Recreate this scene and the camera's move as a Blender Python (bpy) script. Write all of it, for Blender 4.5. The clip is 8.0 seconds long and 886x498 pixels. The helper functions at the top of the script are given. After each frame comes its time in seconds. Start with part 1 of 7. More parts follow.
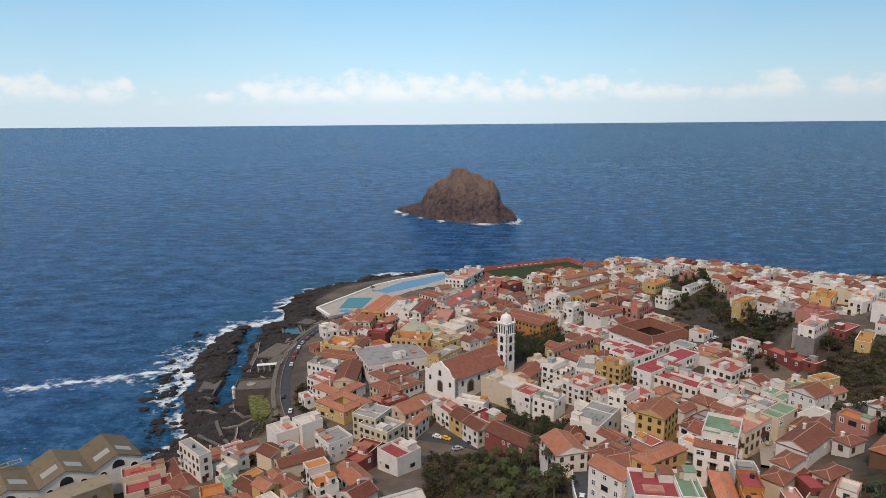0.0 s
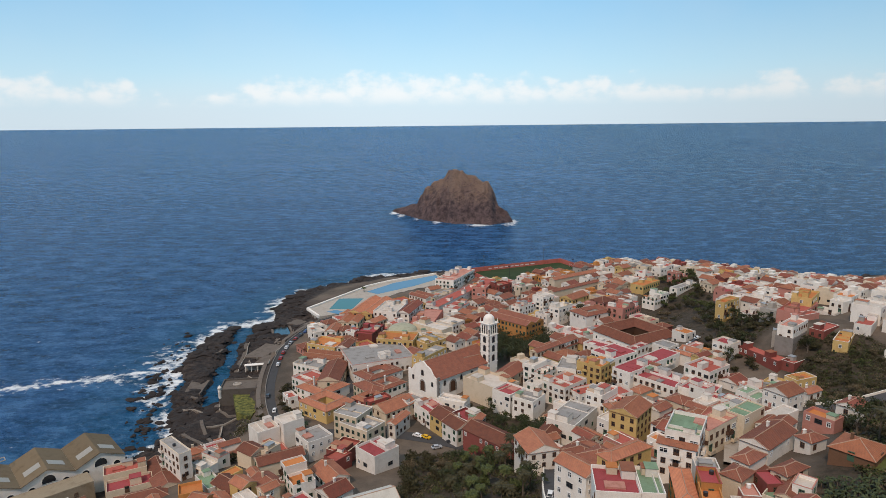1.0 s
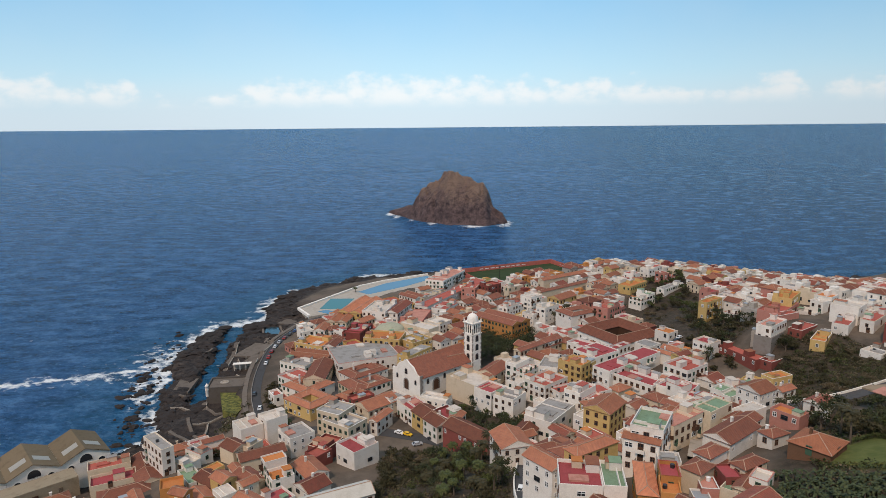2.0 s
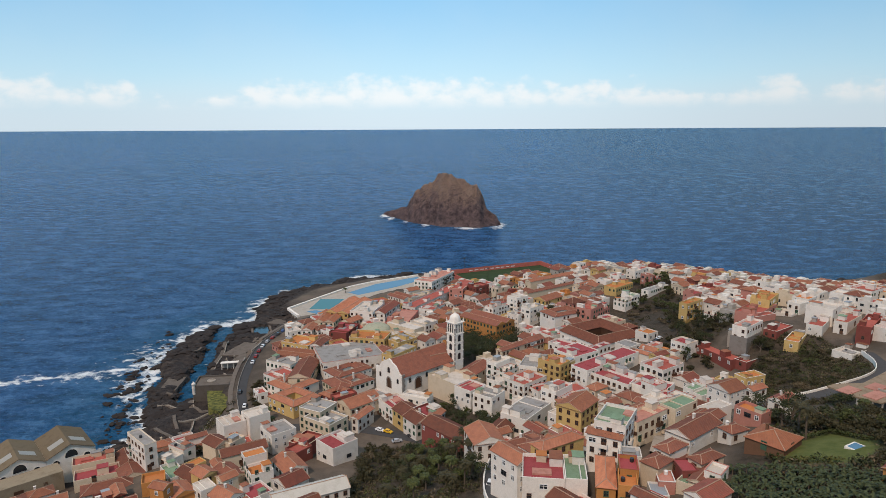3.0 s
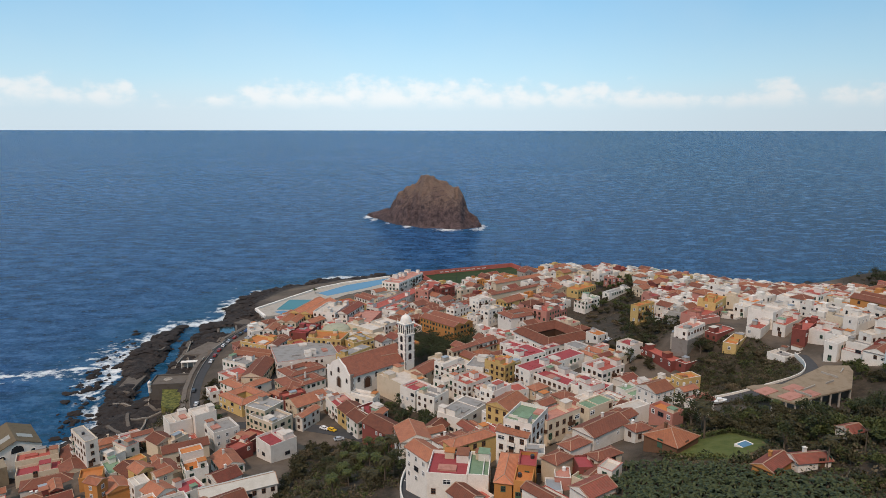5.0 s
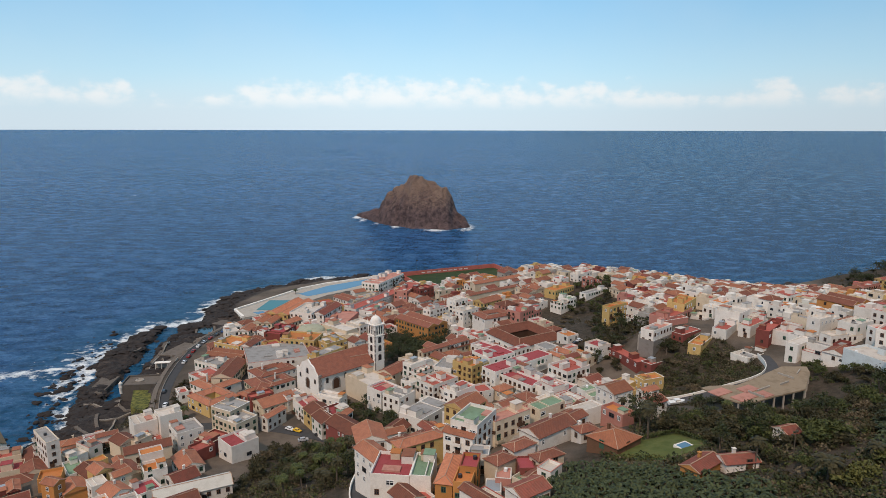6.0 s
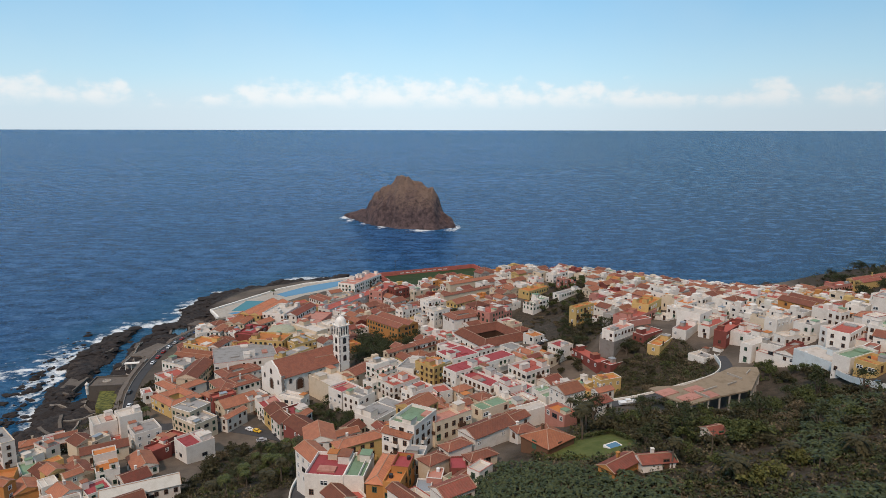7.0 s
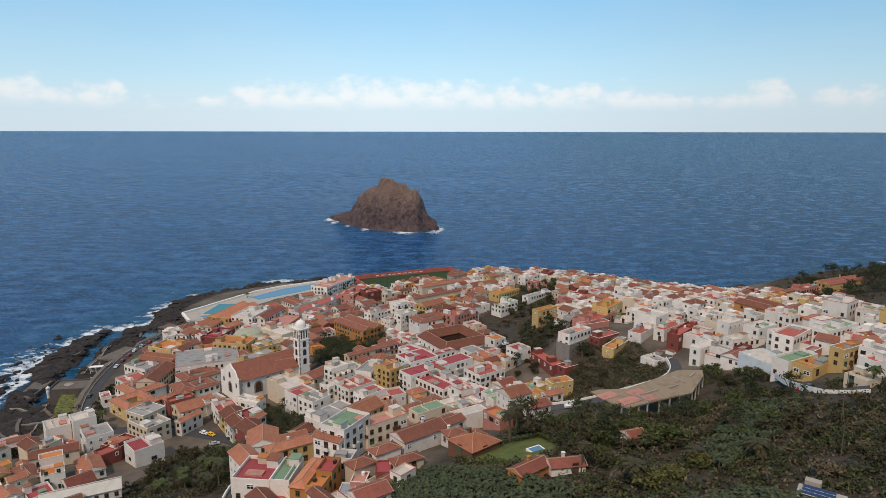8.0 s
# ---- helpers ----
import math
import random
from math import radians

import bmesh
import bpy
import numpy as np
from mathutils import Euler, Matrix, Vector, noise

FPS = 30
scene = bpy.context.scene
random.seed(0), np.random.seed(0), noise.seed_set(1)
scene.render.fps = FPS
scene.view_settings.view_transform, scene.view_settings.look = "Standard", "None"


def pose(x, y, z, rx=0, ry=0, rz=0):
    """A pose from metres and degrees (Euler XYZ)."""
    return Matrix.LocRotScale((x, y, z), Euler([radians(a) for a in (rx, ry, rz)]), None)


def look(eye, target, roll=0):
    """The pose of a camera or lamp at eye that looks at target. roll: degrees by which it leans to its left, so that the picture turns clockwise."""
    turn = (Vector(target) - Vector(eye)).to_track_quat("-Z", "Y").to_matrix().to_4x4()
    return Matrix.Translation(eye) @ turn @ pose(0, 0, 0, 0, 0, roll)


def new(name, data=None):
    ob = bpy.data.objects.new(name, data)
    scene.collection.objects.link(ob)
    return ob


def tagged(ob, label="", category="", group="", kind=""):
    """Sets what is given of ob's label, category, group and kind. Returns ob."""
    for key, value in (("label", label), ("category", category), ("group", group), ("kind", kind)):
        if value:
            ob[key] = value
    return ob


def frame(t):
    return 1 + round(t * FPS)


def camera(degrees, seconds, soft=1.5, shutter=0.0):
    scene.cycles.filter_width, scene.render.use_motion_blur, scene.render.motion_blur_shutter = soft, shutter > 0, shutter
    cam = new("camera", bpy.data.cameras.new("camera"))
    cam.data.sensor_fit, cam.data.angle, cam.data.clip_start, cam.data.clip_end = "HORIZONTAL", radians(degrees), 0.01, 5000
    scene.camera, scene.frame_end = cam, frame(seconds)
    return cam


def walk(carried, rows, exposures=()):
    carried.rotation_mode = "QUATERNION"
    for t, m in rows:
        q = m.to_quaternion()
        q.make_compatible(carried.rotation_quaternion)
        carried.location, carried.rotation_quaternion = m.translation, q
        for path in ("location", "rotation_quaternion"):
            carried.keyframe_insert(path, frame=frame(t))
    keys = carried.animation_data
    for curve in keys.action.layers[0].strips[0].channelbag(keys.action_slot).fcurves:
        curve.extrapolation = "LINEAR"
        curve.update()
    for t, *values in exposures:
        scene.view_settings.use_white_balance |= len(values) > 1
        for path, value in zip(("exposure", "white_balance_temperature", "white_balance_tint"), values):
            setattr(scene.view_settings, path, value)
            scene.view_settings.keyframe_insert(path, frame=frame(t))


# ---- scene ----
cam = camera(69.1, 8.0, soft=0.75)
PATH = [
    (0, (10.312, 13.506, 138.805), (10.301, 15.468, 138.416), -0.5),
    (0.5, (15.17, 12.088, 138.866), (15.155, 14.05, 138.479), -0.6),
    (1, (19.36, 10.71, 139.105), (19.343, 12.672, 138.72), -0.6),
    (1.5, (23.561, 9.003, 139.03), (23.542, 10.966, 138.647), -0.6),
    (3, (35.33, 1.254, 139.787), (35.314, 3.219, 139.412), -0.3),
    (3.5, (40.19, -0.955, 140.209), (40.176, 1.01, 139.836), -0.2),
    (4, (45.632, -2.903, 140.619), (45.619, -0.938, 140.247), -0.1),
    (4.5, (52.039, -3.983, 141.112), (52.028, -2.018, 140.74), 0.0),
    (6, (73.141, -5.776, 142.708), (73.139, -3.811, 142.335), 0.1),
    (6.5, (81.551, -6.832, 143.286), (81.551, -4.867, 142.912), 0.1),
    (7, (90.359, -7.471, 143.84), (90.363, -5.506, 143.466), 0.1),
    (7.5, (100.006, -8.009, 144.643), (100.016, -6.044, 144.27), 0.1),
    (8, (109.565, -9.115, 145.439), (109.579, -7.15, 145.069), 0.1),
]
walk(cam, [(t, look(eye, target, roll)) for t, eye, target, roll in PATH])

# ---- world and sun ----
world = bpy.data.worlds.new("sky")
scene.world = world
world.use_nodes = True
wn, wl = world.node_tree.nodes, world.node_tree.links
wn.clear()
SUN_EL, SUN_AZ = radians(50), radians(205)
sky = wn.new("ShaderNodeTexSky")
sky.sky_type, sky.sun_disc = "NISHITA", False
sky.sun_elevation, sky.sun_rotation = SUN_EL, SUN_AZ
sky.air_density, sky.dust_density, sky.ozone_density = 1.0, 1.2, 1.6


def wnode(kind, **kw):
    n = wn.new(kind)
    for k, v in kw.items():
        n.inputs[k].default_value = v
    return n


def wmath(op, a, b=None, c=None):
    n = wn.new("ShaderNodeMath")
    n.operation = op
    n.use_clamp = False
    for i, v in enumerate((a, b, c)):
        if v is None:
            continue
        if isinstance(v, (int, float)):
            n.inputs[i].default_value = v
        else:
            wl.new(v, n.inputs[i])
    return n.outputs[0]


def wramp(v, lo, hi):
    n = wn.new("ShaderNodeMapRange")
    n.interpolation_type = "SMOOTHSTEP"
    wl.new(v, n.inputs["Value"])
    n.inputs["From Min"].default_value, n.inputs["From Max"].default_value = lo, hi
    return n.outputs["Result"]


def wmix(fac, a, b):
    n = wn.new("ShaderNodeMix")
    n.data_type = "RGBA"
    for sock, v in ((n.inputs[0], fac), (n.inputs[6], a), (n.inputs[7], b)):
        if isinstance(v, tuple):
            sock.default_value = (*v, 1)
        elif isinstance(v, (int, float)):
            sock.default_value = v
        else:
            wl.new(v, sock)
    return n.outputs[2]


tc = wn.new("ShaderNodeTexCoord")
sep = wn.new("ShaderNodeSeparateXYZ")
wl.new(tc.outputs["Generated"], sep.inputs[0])
az = wmath("ARCTAN2", sep.outputs["X"], sep.outputs["Y"])
el = wmath("ARCSINE", sep.outputs["Z"])
# a band of fair-weather cumulus low over the sea
cv = wn.new("ShaderNodeCombineXYZ")
wl.new(wmath("MULTIPLY", az, 9.0), cv.inputs[0])
wl.new(wmath("MULTIPLY", el, 13.0), cv.inputs[1])
fine = wnode("ShaderNodeTexNoise", Scale=3.4, Detail=4.5, Roughness=0.5)
wl.new(cv.outputs[0], fine.inputs["Vector"])
lift_at = wn.new("ShaderNodeMapRange")
wl.new(az, lift_at.inputs["Value"])
lift_at.inputs["From Min"].default_value, lift_at.inputs["From Max"].default_value = -0.62, 0.62
heap = wn.new("ShaderNodeValToRGB")
heap.color_ramp.interpolation = "B_SPLINE"
# tops of the cumulus heaps along the horizon: azimuth in radians, height in hundredths of a radian
HEAPS = [(-0.607, 6.4), (-0.565, 7.6), (-0.53, 6.0), (-0.49, 6.8), (-0.45, 6.6), (-0.425, 4.4), (-0.38, 3.4), (-0.32, 5.2), (-0.273, 7.8), (-0.21, 6.8), (-0.145, 7.4), (-0.095, 8.6),
         (-0.05, 6.9), (0.0, 8.4), (0.05, 6.6), (0.12, 7.6), (0.17, 6.0), (0.215, 7.2), (0.30, 6.2), (0.36, 5.2), (0.40, 4.4), (0.435, 6.2), (0.472, 8.0), (0.505, 4.2), (0.54, 7.2), (0.565, 5.2), (0.61, 6.2)]
for i, (a_at, a_top) in enumerate(HEAPS):
    stop = heap.color_ramp.elements[i] if i < 2 else heap.color_ramp.elements.new((a_at + 0.62) / 1.24)
    stop.position = (a_at + 0.62) / 1.24
    stop.color = (a_top / 10, a_top / 10, a_top / 10, 1)
wl.new(lift_at.outputs["Result"], heap.inputs["Fac"])
cloud_top = wmath("MULTIPLY_ADD", heap.outputs["Color"], 0.1, -0.004)
puff = wmath("MULTIPLY_ADD", wmath("SUBTRACT", fine.outputs[0], 0.5), 0.045, wmath("SUBTRACT", cloud_top, el))
over = wramp(puff, -0.004, 0.012)
floor_of = wramp(wmath("ADD", el, wmath("MULTIPLY", wmath("SUBTRACT", fine.outputs[0], 0.5), 0.012)), 0.022, 0.046)
patch = wramp(wmath("ADD", wmath("MULTIPLY", puff, 6.0), wmath("MULTIPLY", fine.outputs[0], 0.9)), 0.30, 0.72)
cloud = wmath("MULTIPLY", wmath("MULTIPLY", over, floor_of), patch)
veil = wnode("ShaderNodeTexNoise", Scale=0.35, Detail=4.0, Roughness=0.6)
wl.new(cv.outputs[0], veil.inputs["Vector"])
haze = wmath("POWER", wmath("SUBTRACT", 1.0, wramp(el, -0.01, 0.36)), 2.0)
SKY_STRENGTH = 0.083
base = wmix(0.78, sky.outputs[0], wmix(haze, (2.7, 7.0, 11.4), (8.0, 11.3, 12.8)))
base = wmix(wmath("MULTIPLY", wmath("SUBTRACT", 1.0, wramp(el, 0.0, 0.085)), 0.75), base, (7.9, 8.95, 9.9))
base = wmix(wmath("MULTIPLY", wramp(veil.outputs[0], 0.35, 0.75), 0.10), base, (8.6, 9.1, 9.5))
base = wmix(wmath("MULTIPLY", wramp(el, 0.30, 0.95), 0.7), base, (8.2, 8.3, 8.3))
base = wmix(wmath("MULTIPLY", cloud, 0.66), base, (11.3, 11.1, 10.9))
# a little brighter straight out to sea than over the land to the east
glow = wmath("MULTIPLY_ADD", wmath("SUBTRACT", 1.0, wramp(wmath("ABSOLUTE", wmath("ADD", az, 0.08)), 0.0, 0.5)), 0.09, 1.0)
glow = wmath("SUBTRACT", glow, wmath("MULTIPLY", wramp(az, 0.15, 0.7), 0.12))
toned = wn.new("ShaderNodeVectorMath")
toned.operation = "SCALE"
wl.new(base, toned.inputs[0])
wl.new(glow, toned.inputs["Scale"])
bg = wn.new("ShaderNodeBackground")
bg.inputs["Strength"].default_value = SKY_STRENGTH
wl.new(toned.outputs[0], bg.inputs["Color"])
wo = wn.new("ShaderNodeOutputWorld")
wl.new(bg.outputs[0], wo.inputs["Surface"])

sun = new("sun", bpy.data.lights.new("sun", "SUN"))
sun.data.energy, sun.data.angle, sun.data.color = 2.5, radians(5), (1.0, 0.785, 0.64)
sun_dir = Vector((math.sin(SUN_AZ) * math.cos(SUN_EL), math.cos(SUN_AZ) * math.cos(SUN_EL), math.sin(SUN_EL)))
sun.matrix_world = look(Vector((60, 100, 300)) + sun_dir * 100, (60, 100, 300))


# ---- materials ----
def mat_base(name, rough=0.9):
    m = bpy.data.materials.new(name)
    m.use_nodes = True
    nt = m.node_tree
    b = nt.nodes["Principled BSDF"]
    b.inputs["Roughness"].default_value = rough
    if rough > 0.55:
        b.inputs["Specular IOR Level"].default_value = 0.15
    return m, nt, b


def tex(nt, scale, detail=3.0, rough=0.55, coord="Object"):
    c = nt.nodes.new("ShaderNodeTexCoord")
    n = nt.nodes.new("ShaderNodeTexNoise")
    n.inputs["Scale"].default_value, n.inputs["Detail"].default_value, n.inputs["Roughness"].default_value = scale, detail, rough
    nt.links.new(c.outputs[coord], n.inputs["Vector"])
    return n.outputs[0]


def rng(nt, v, lo, hi, a=0.0, b=1.0, smooth=True):
    n = nt.nodes.new("ShaderNodeMapRange")
    n.interpolation_type = "SMOOTHSTEP" if smooth else "LINEAR"
    nt.links.new(v, n.inputs["Value"])
    for k, x in zip(("From Min", "From Max", "To Min", "To Max"), (lo, hi, a, b)):
        n.inputs[k].default_value = x
    return n.outputs["Result"]


def mixc(nt, fac, a, b, blend="MIX"):
    n = nt.nodes.new("ShaderNodeMix")
    n.data_type, n.blend_type = "RGBA", blend
    for sock, v in ((n.inputs[0], fac), (n.inputs[6], a), (n.inputs[7], b)):
        if isinstance(v, tuple):
            sock.default_value = (*v, 1)
        elif isinstance(v, (int, float)):
            sock.default_value = v
        else:
            nt.links.new(v, sock)
    return n.outputs[2]


def mth(nt, op, a, b=0.0):
    n = nt.nodes.new("ShaderNodeMath")
    n.operation = op
    for i, v in enumerate((a, b)):
        if isinstance(v, (int, float)):
            n.inputs[i].default_value = v
        else:
            nt.links.new(v, n.inputs[i])
    return n.outputs[0]


def bump(nt, b, h, strength, dist):
    n = nt.nodes.new("ShaderNodeBump")
    n.inputs["Strength"].default_value, n.inputs["Distance"].default_value = strength, dist
    nt.links.new(h, n.inputs["Height"])
    nt.links.new(n.outputs[0], b.inputs["Normal"])


def worn(name, col, rough=0.9, spread=0.16, stain=(0.55, 0.50, 0.44), stains=0.28, scale=0.35, grain=3.0, relief=0.05):
    """A weathered surface: own colour, broad stains, fine grain and a random tone for each thing."""
    m, nt, b = mat_base(name, rough)
    info = nt.nodes.new("ShaderNodeObjectInfo")
    tone = rng(nt, info.outputs["Random"], 0, 1, 1 - spread, 1 + spread * 0.4, False)
    broad = tex(nt, scale, 4.0, 0.6)
    small = tex(nt, grain, 3.0, 0.6)
    dirty = tuple(c * s for c, s in zip(col, stain))
    c = mixc(nt, mth(nt, "MULTIPLY", rng(nt, broad, 0.45, 0.75), stains), col, dirty)
    c = mixc(nt, 1.0, c, mixc(nt, rng(nt, small, 0.25, 0.75), (0.92, 0.92, 0.92), (1.05, 1.05, 1.05)), "MULTIPLY")
    hsv = nt.nodes.new("ShaderNodeHueSaturation")
    nt.links.new(c, hsv.inputs["Color"])
    nt.links.new(tone, hsv.inputs["Value"])
    nt.links.new(hsv.outputs[0], b.inputs["Base Color"])
    bump(nt, b, small, 0.6, relief)
    return m


def tiles(name, col, alt):
    """Clay pan tiles: courses across the slope, mottled and sun-bleached."""
    m, nt, b = mat_base(name, 0.85)
    c = nt.nodes.new("ShaderNodeTexCoord")
    w = nt.nodes.new("ShaderNodeTexWave")
    w.bands_direction = "Z"
    w.inputs["Scale"].default_value, w.inputs["Distortion"].default_value = 2.6, 1.2
    nt.links.new(c.outputs["Object"], w.inputs["Vector"])
    info = nt.nodes.new("ShaderNodeObjectInfo")
    patchy = tex(nt, 0.5, 5.0, 0.65)
    small = tex(nt, 2.2, 4.0, 0.7)
    k = mixc(nt, rng(nt, patchy, 0.3, 0.7), col, alt)
    k = mixc(nt, mth(nt, "MULTIPLY", rng(nt, small, 0.5, 0.75), 0.5), k, (0.20, 0.15, 0.11))
    k = mixc(nt, mth(nt, "MULTIPLY", w.outputs["Fac"], 0.22), k, (0.07, 0.035, 0.025))
    hsv = nt.nodes.new("ShaderNodeHueSaturation")
    nt.links.new(k, hsv.inputs["Color"])
    nt.links.new(rng(nt, info.outputs["Random"], 0, 1, 0.70, 1.28, False), hsv.inputs["Value"])
    nt.links.new(hsv.outputs[0], b.inputs["Base Color"])
    bump(nt, b, mth(nt, "ADD", w.outputs["Fac"], small), 0.7, 0.08)
    return m


WALLS = {
    "w": (worn("white_render", (0.74, 0.685, 0.615)), "white rendered"),
    "c": (worn("cream_render", (0.63, 0.52, 0.385)), "cream rendered"),
    "y": (worn("yellow_render", (0.56, 0.385, 0.155)), "yellow ochre rendered"),
    "o": (worn("orange_render", (0.50, 0.23, 0.075)), "orange rendered"),
    "r": (worn("red_render", (0.225, 0.068, 0.055)), "dark red rendered"),
    "p": (worn("pink_render", (0.46, 0.21, 0.165)), "faded pink rendered"),
    "g": (worn("grey_render", (0.38, 0.345, 0.30)), "bare grey concrete"),
    "b": (worn("pale_blue_render", (0.60, 0.64, 0.64)), "pale blue-white rendered"),
    "k": (worn("brown_render", (0.16, 0.085, 0.05)), "dark brown"),
}
FLOORS = {
    "r": (worn("red_terrace", (0.40, 0.11, 0.085), stains=0.5), "red-painted"),
    "m": (worn("crimson_terrace", (0.33, 0.070, 0.075), stains=0.5), "crimson-painted"),
    "g": (worn("grey_terrace", (0.30, 0.285, 0.27), stains=0.6), "grey concrete"),
    "w": (worn("pale_terrace", (0.58, 0.515, 0.45), stains=0.5), "pale grey"),
    "o": (worn("orange_terrace", (0.50, 0.19, 0.065), stains=0.4), "orange tiled"),
    "n": (worn("green_terrace", (0.20, 0.29, 0.19), stains=0.5), "faded green"),
    "p": (worn("salmon_terrace", (0.46, 0.22, 0.17), stains=0.6), "salmon-coloured"),
    "s": (worn("metal_sheet", (0.29, 0.315, 0.34), rough=0.5, stains=0.3), "blue-grey metal"),
}
TILES = {
    "o": (tiles("orange_tiles", (0.39, 0.155, 0.088), (0.30, 0.118, 0.072)), "orange clay tile"),
    "b": (tiles("brown_tiles", (0.25, 0.092, 0.058), (0.185, 0.072, 0.05)), "brown clay tile"),
    "n": (tiles("new_orange_tiles", (0.52, 0.20, 0.105), (0.43, 0.16, 0.088)), "bright orange clay tile"),
    "w": (worn("pale_sheet", (0.56, 0.53, 0.47)), "pale sheet"),
    "r": (tiles("red_tiles", (0.28, 0.085, 0.06), (0.20, 0.07, 0.05)), "dull red clay tile"),
}
MORTAR = worn("ridge_mortar", (0.42, 0.27, 0.19))
STONE = worn("grey_stone", (0.26, 0.235, 0.21), stains=0.5, relief=0.1)
PAVING = worn("pale_paving", (0.36, 0.315, 0.265), stains=0.5)
ASPHALT = worn("asphalt", (0.075, 0.075, 0.078), stains=0.4)
WOOD = worn("dark_wood", (0.085, 0.045, 0.028))
LIGHT_WALL = worn("bright_render", (0.79, 0.74, 0.67), spread=0.03, stains=0.25)


def plain(name, col, rough=0.6, metal=0.0):
    m, nt, b = mat_base(name, rough)
    n = tex(nt, 1.5, 3.0)
    nt.links.new(mixc(nt, n, tuple(c * 0.8 for c in col), tuple(min(1, c * 1.15) for c in col)), b.inputs["Base Color"])
    b.inputs["Metallic"].default_value = metal
    return m


GLASS = plain("window_glass", (0.022, 0.025, 0.03), 0.12)
FRAME_BROWN = plain("brown_frame", (0.12, 0.065, 0.04))
FRAME_WHITE = plain("white_frame", (0.7, 0.7, 0.68))
FRAME_GREEN = plain("green_frame", (0.06, 0.11, 0.07))
METAL = plain("dark_metal", (0.06, 0.06, 0.065), 0.45, 0.6)

# sea
SEA, nt, b = mat_base("sea_water", 0.16)
b.inputs["IOR"].default_value = 1.33
b.inputs["Specular IOR Level"].default_value = 0.03
c = nt.nodes.new("ShaderNodeTexCoord")


def stretched(sx, sy, ang, scale, detail, rough=0.55):
    mp = nt.nodes.new("ShaderNodeMapping")
    mp.inputs["Scale"].default_value = (sx, sy, 1)
    mp.inputs["Rotation"].default_value = (0, 0, ang)
    nt.links.new(c.outputs["Object"], mp.inputs["Vector"])
    n = nt.nodes.new("ShaderNodeTexNoise")
    n.inputs["Scale"].default_value, n.inputs["Detail"].default_value, n.inputs["Roughness"].default_value = scale, detail, rough
    nt.links.new(mp.outputs[0], n.inputs["Vector"])
    return n.outputs[0]


swell = stretched(0.55, 1.0, 0.16, 0.05, 4.0, 0.6)
chop = stretched(0.8, 1.0, -0.1, 0.21, 5.0, 0.65)
gust = stretched(0.3, 1.0, 0.1, 0.004, 4.0, 0.6)
foam_at = nt.nodes.new("ShaderNodeAttribute")
foam_at.attribute_name = "foam"
shoal_at = nt.nodes.new("ShaderNodeAttribute")
shoal_at.attribute_name = "shoal"
lace = stretched(0.8, 1.0, 0.2, 0.16, 7.0, 0.7)
cap = stretched(0.45, 1.0, 0.1, 0.05, 6.0, 0.72)
whitecaps = mth(nt, "MULTIPLY", rng(nt, cap, 0.70, 0.73), rng(nt, gust, 0.42, 0.56))
foam = rng(nt, mth(nt, "ADD", foam_at.outputs["Fac"], mth(nt, "MULTIPLY", mth(nt, "SUBTRACT", lace, 0.5), 2.8)), 0.40, 0.95)
foam = mth(nt, "MAXIMUM", foam, mth(nt, "MULTIPLY", whitecaps, 0.8))
deep = mixc(nt, rng(nt, gust, 0.3, 0.7), (0.019, 0.074, 0.182), (0.030, 0.098, 0.232))
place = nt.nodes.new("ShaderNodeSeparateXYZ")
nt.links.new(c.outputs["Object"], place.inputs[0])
# a light falloff painted in: the water colour is darkened towards the east
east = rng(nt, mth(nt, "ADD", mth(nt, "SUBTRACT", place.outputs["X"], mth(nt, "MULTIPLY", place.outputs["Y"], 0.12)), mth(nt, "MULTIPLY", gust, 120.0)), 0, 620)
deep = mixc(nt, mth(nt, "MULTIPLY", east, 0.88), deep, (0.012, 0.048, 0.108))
# bright faces and dark troughs of the swell, painted into the water colour
streak_shading = stretched(0.55, 1.0, 0.12, 0.07, 9.0, 0.72)
deep = mixc(nt, mth(nt, "MULTIPLY", rng(nt, streak_shading, 0.50, 0.61), 0.9), deep, (0.058, 0.150, 0.300))
deep = mixc(nt, mth(nt, "MULTIPLY", rng(nt, streak_shading, 0.50, 0.39), 0.95), deep, (0.010, 0.046, 0.112))
# the same painted light and shade for the small waves
ripple_shading = stretched(0.75, 1.0, 0.05, 0.30, 6.0, 0.7)
deep = mixc(nt, mth(nt, "MULTIPLY", rng(nt, ripple_shading, 0.50, 0.66), 0.7), deep, (0.066, 0.164, 0.316))
deep = mixc(nt, mth(nt, "MULTIPLY", rng(nt, ripple_shading, 0.48, 0.32), 0.7), deep, (0.010, 0.044, 0.105))
deep = mixc(nt, mth(nt, "MULTIPLY", shoal_at.outputs["Fac"], 0.45), deep, (0.012, 0.085, 0.13))
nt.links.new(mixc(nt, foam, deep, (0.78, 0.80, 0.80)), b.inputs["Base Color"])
nt.links.new(rng(nt, foam, 0, 1, 0.22, 0.8), b.inputs["Roughness"])
bump(nt, b, mth(nt, "ADD", mth(nt, "MULTIPLY", swell, 4.0), mth(nt, "MULTIPLY", chop, 1.6)), 0.8, 3.4)

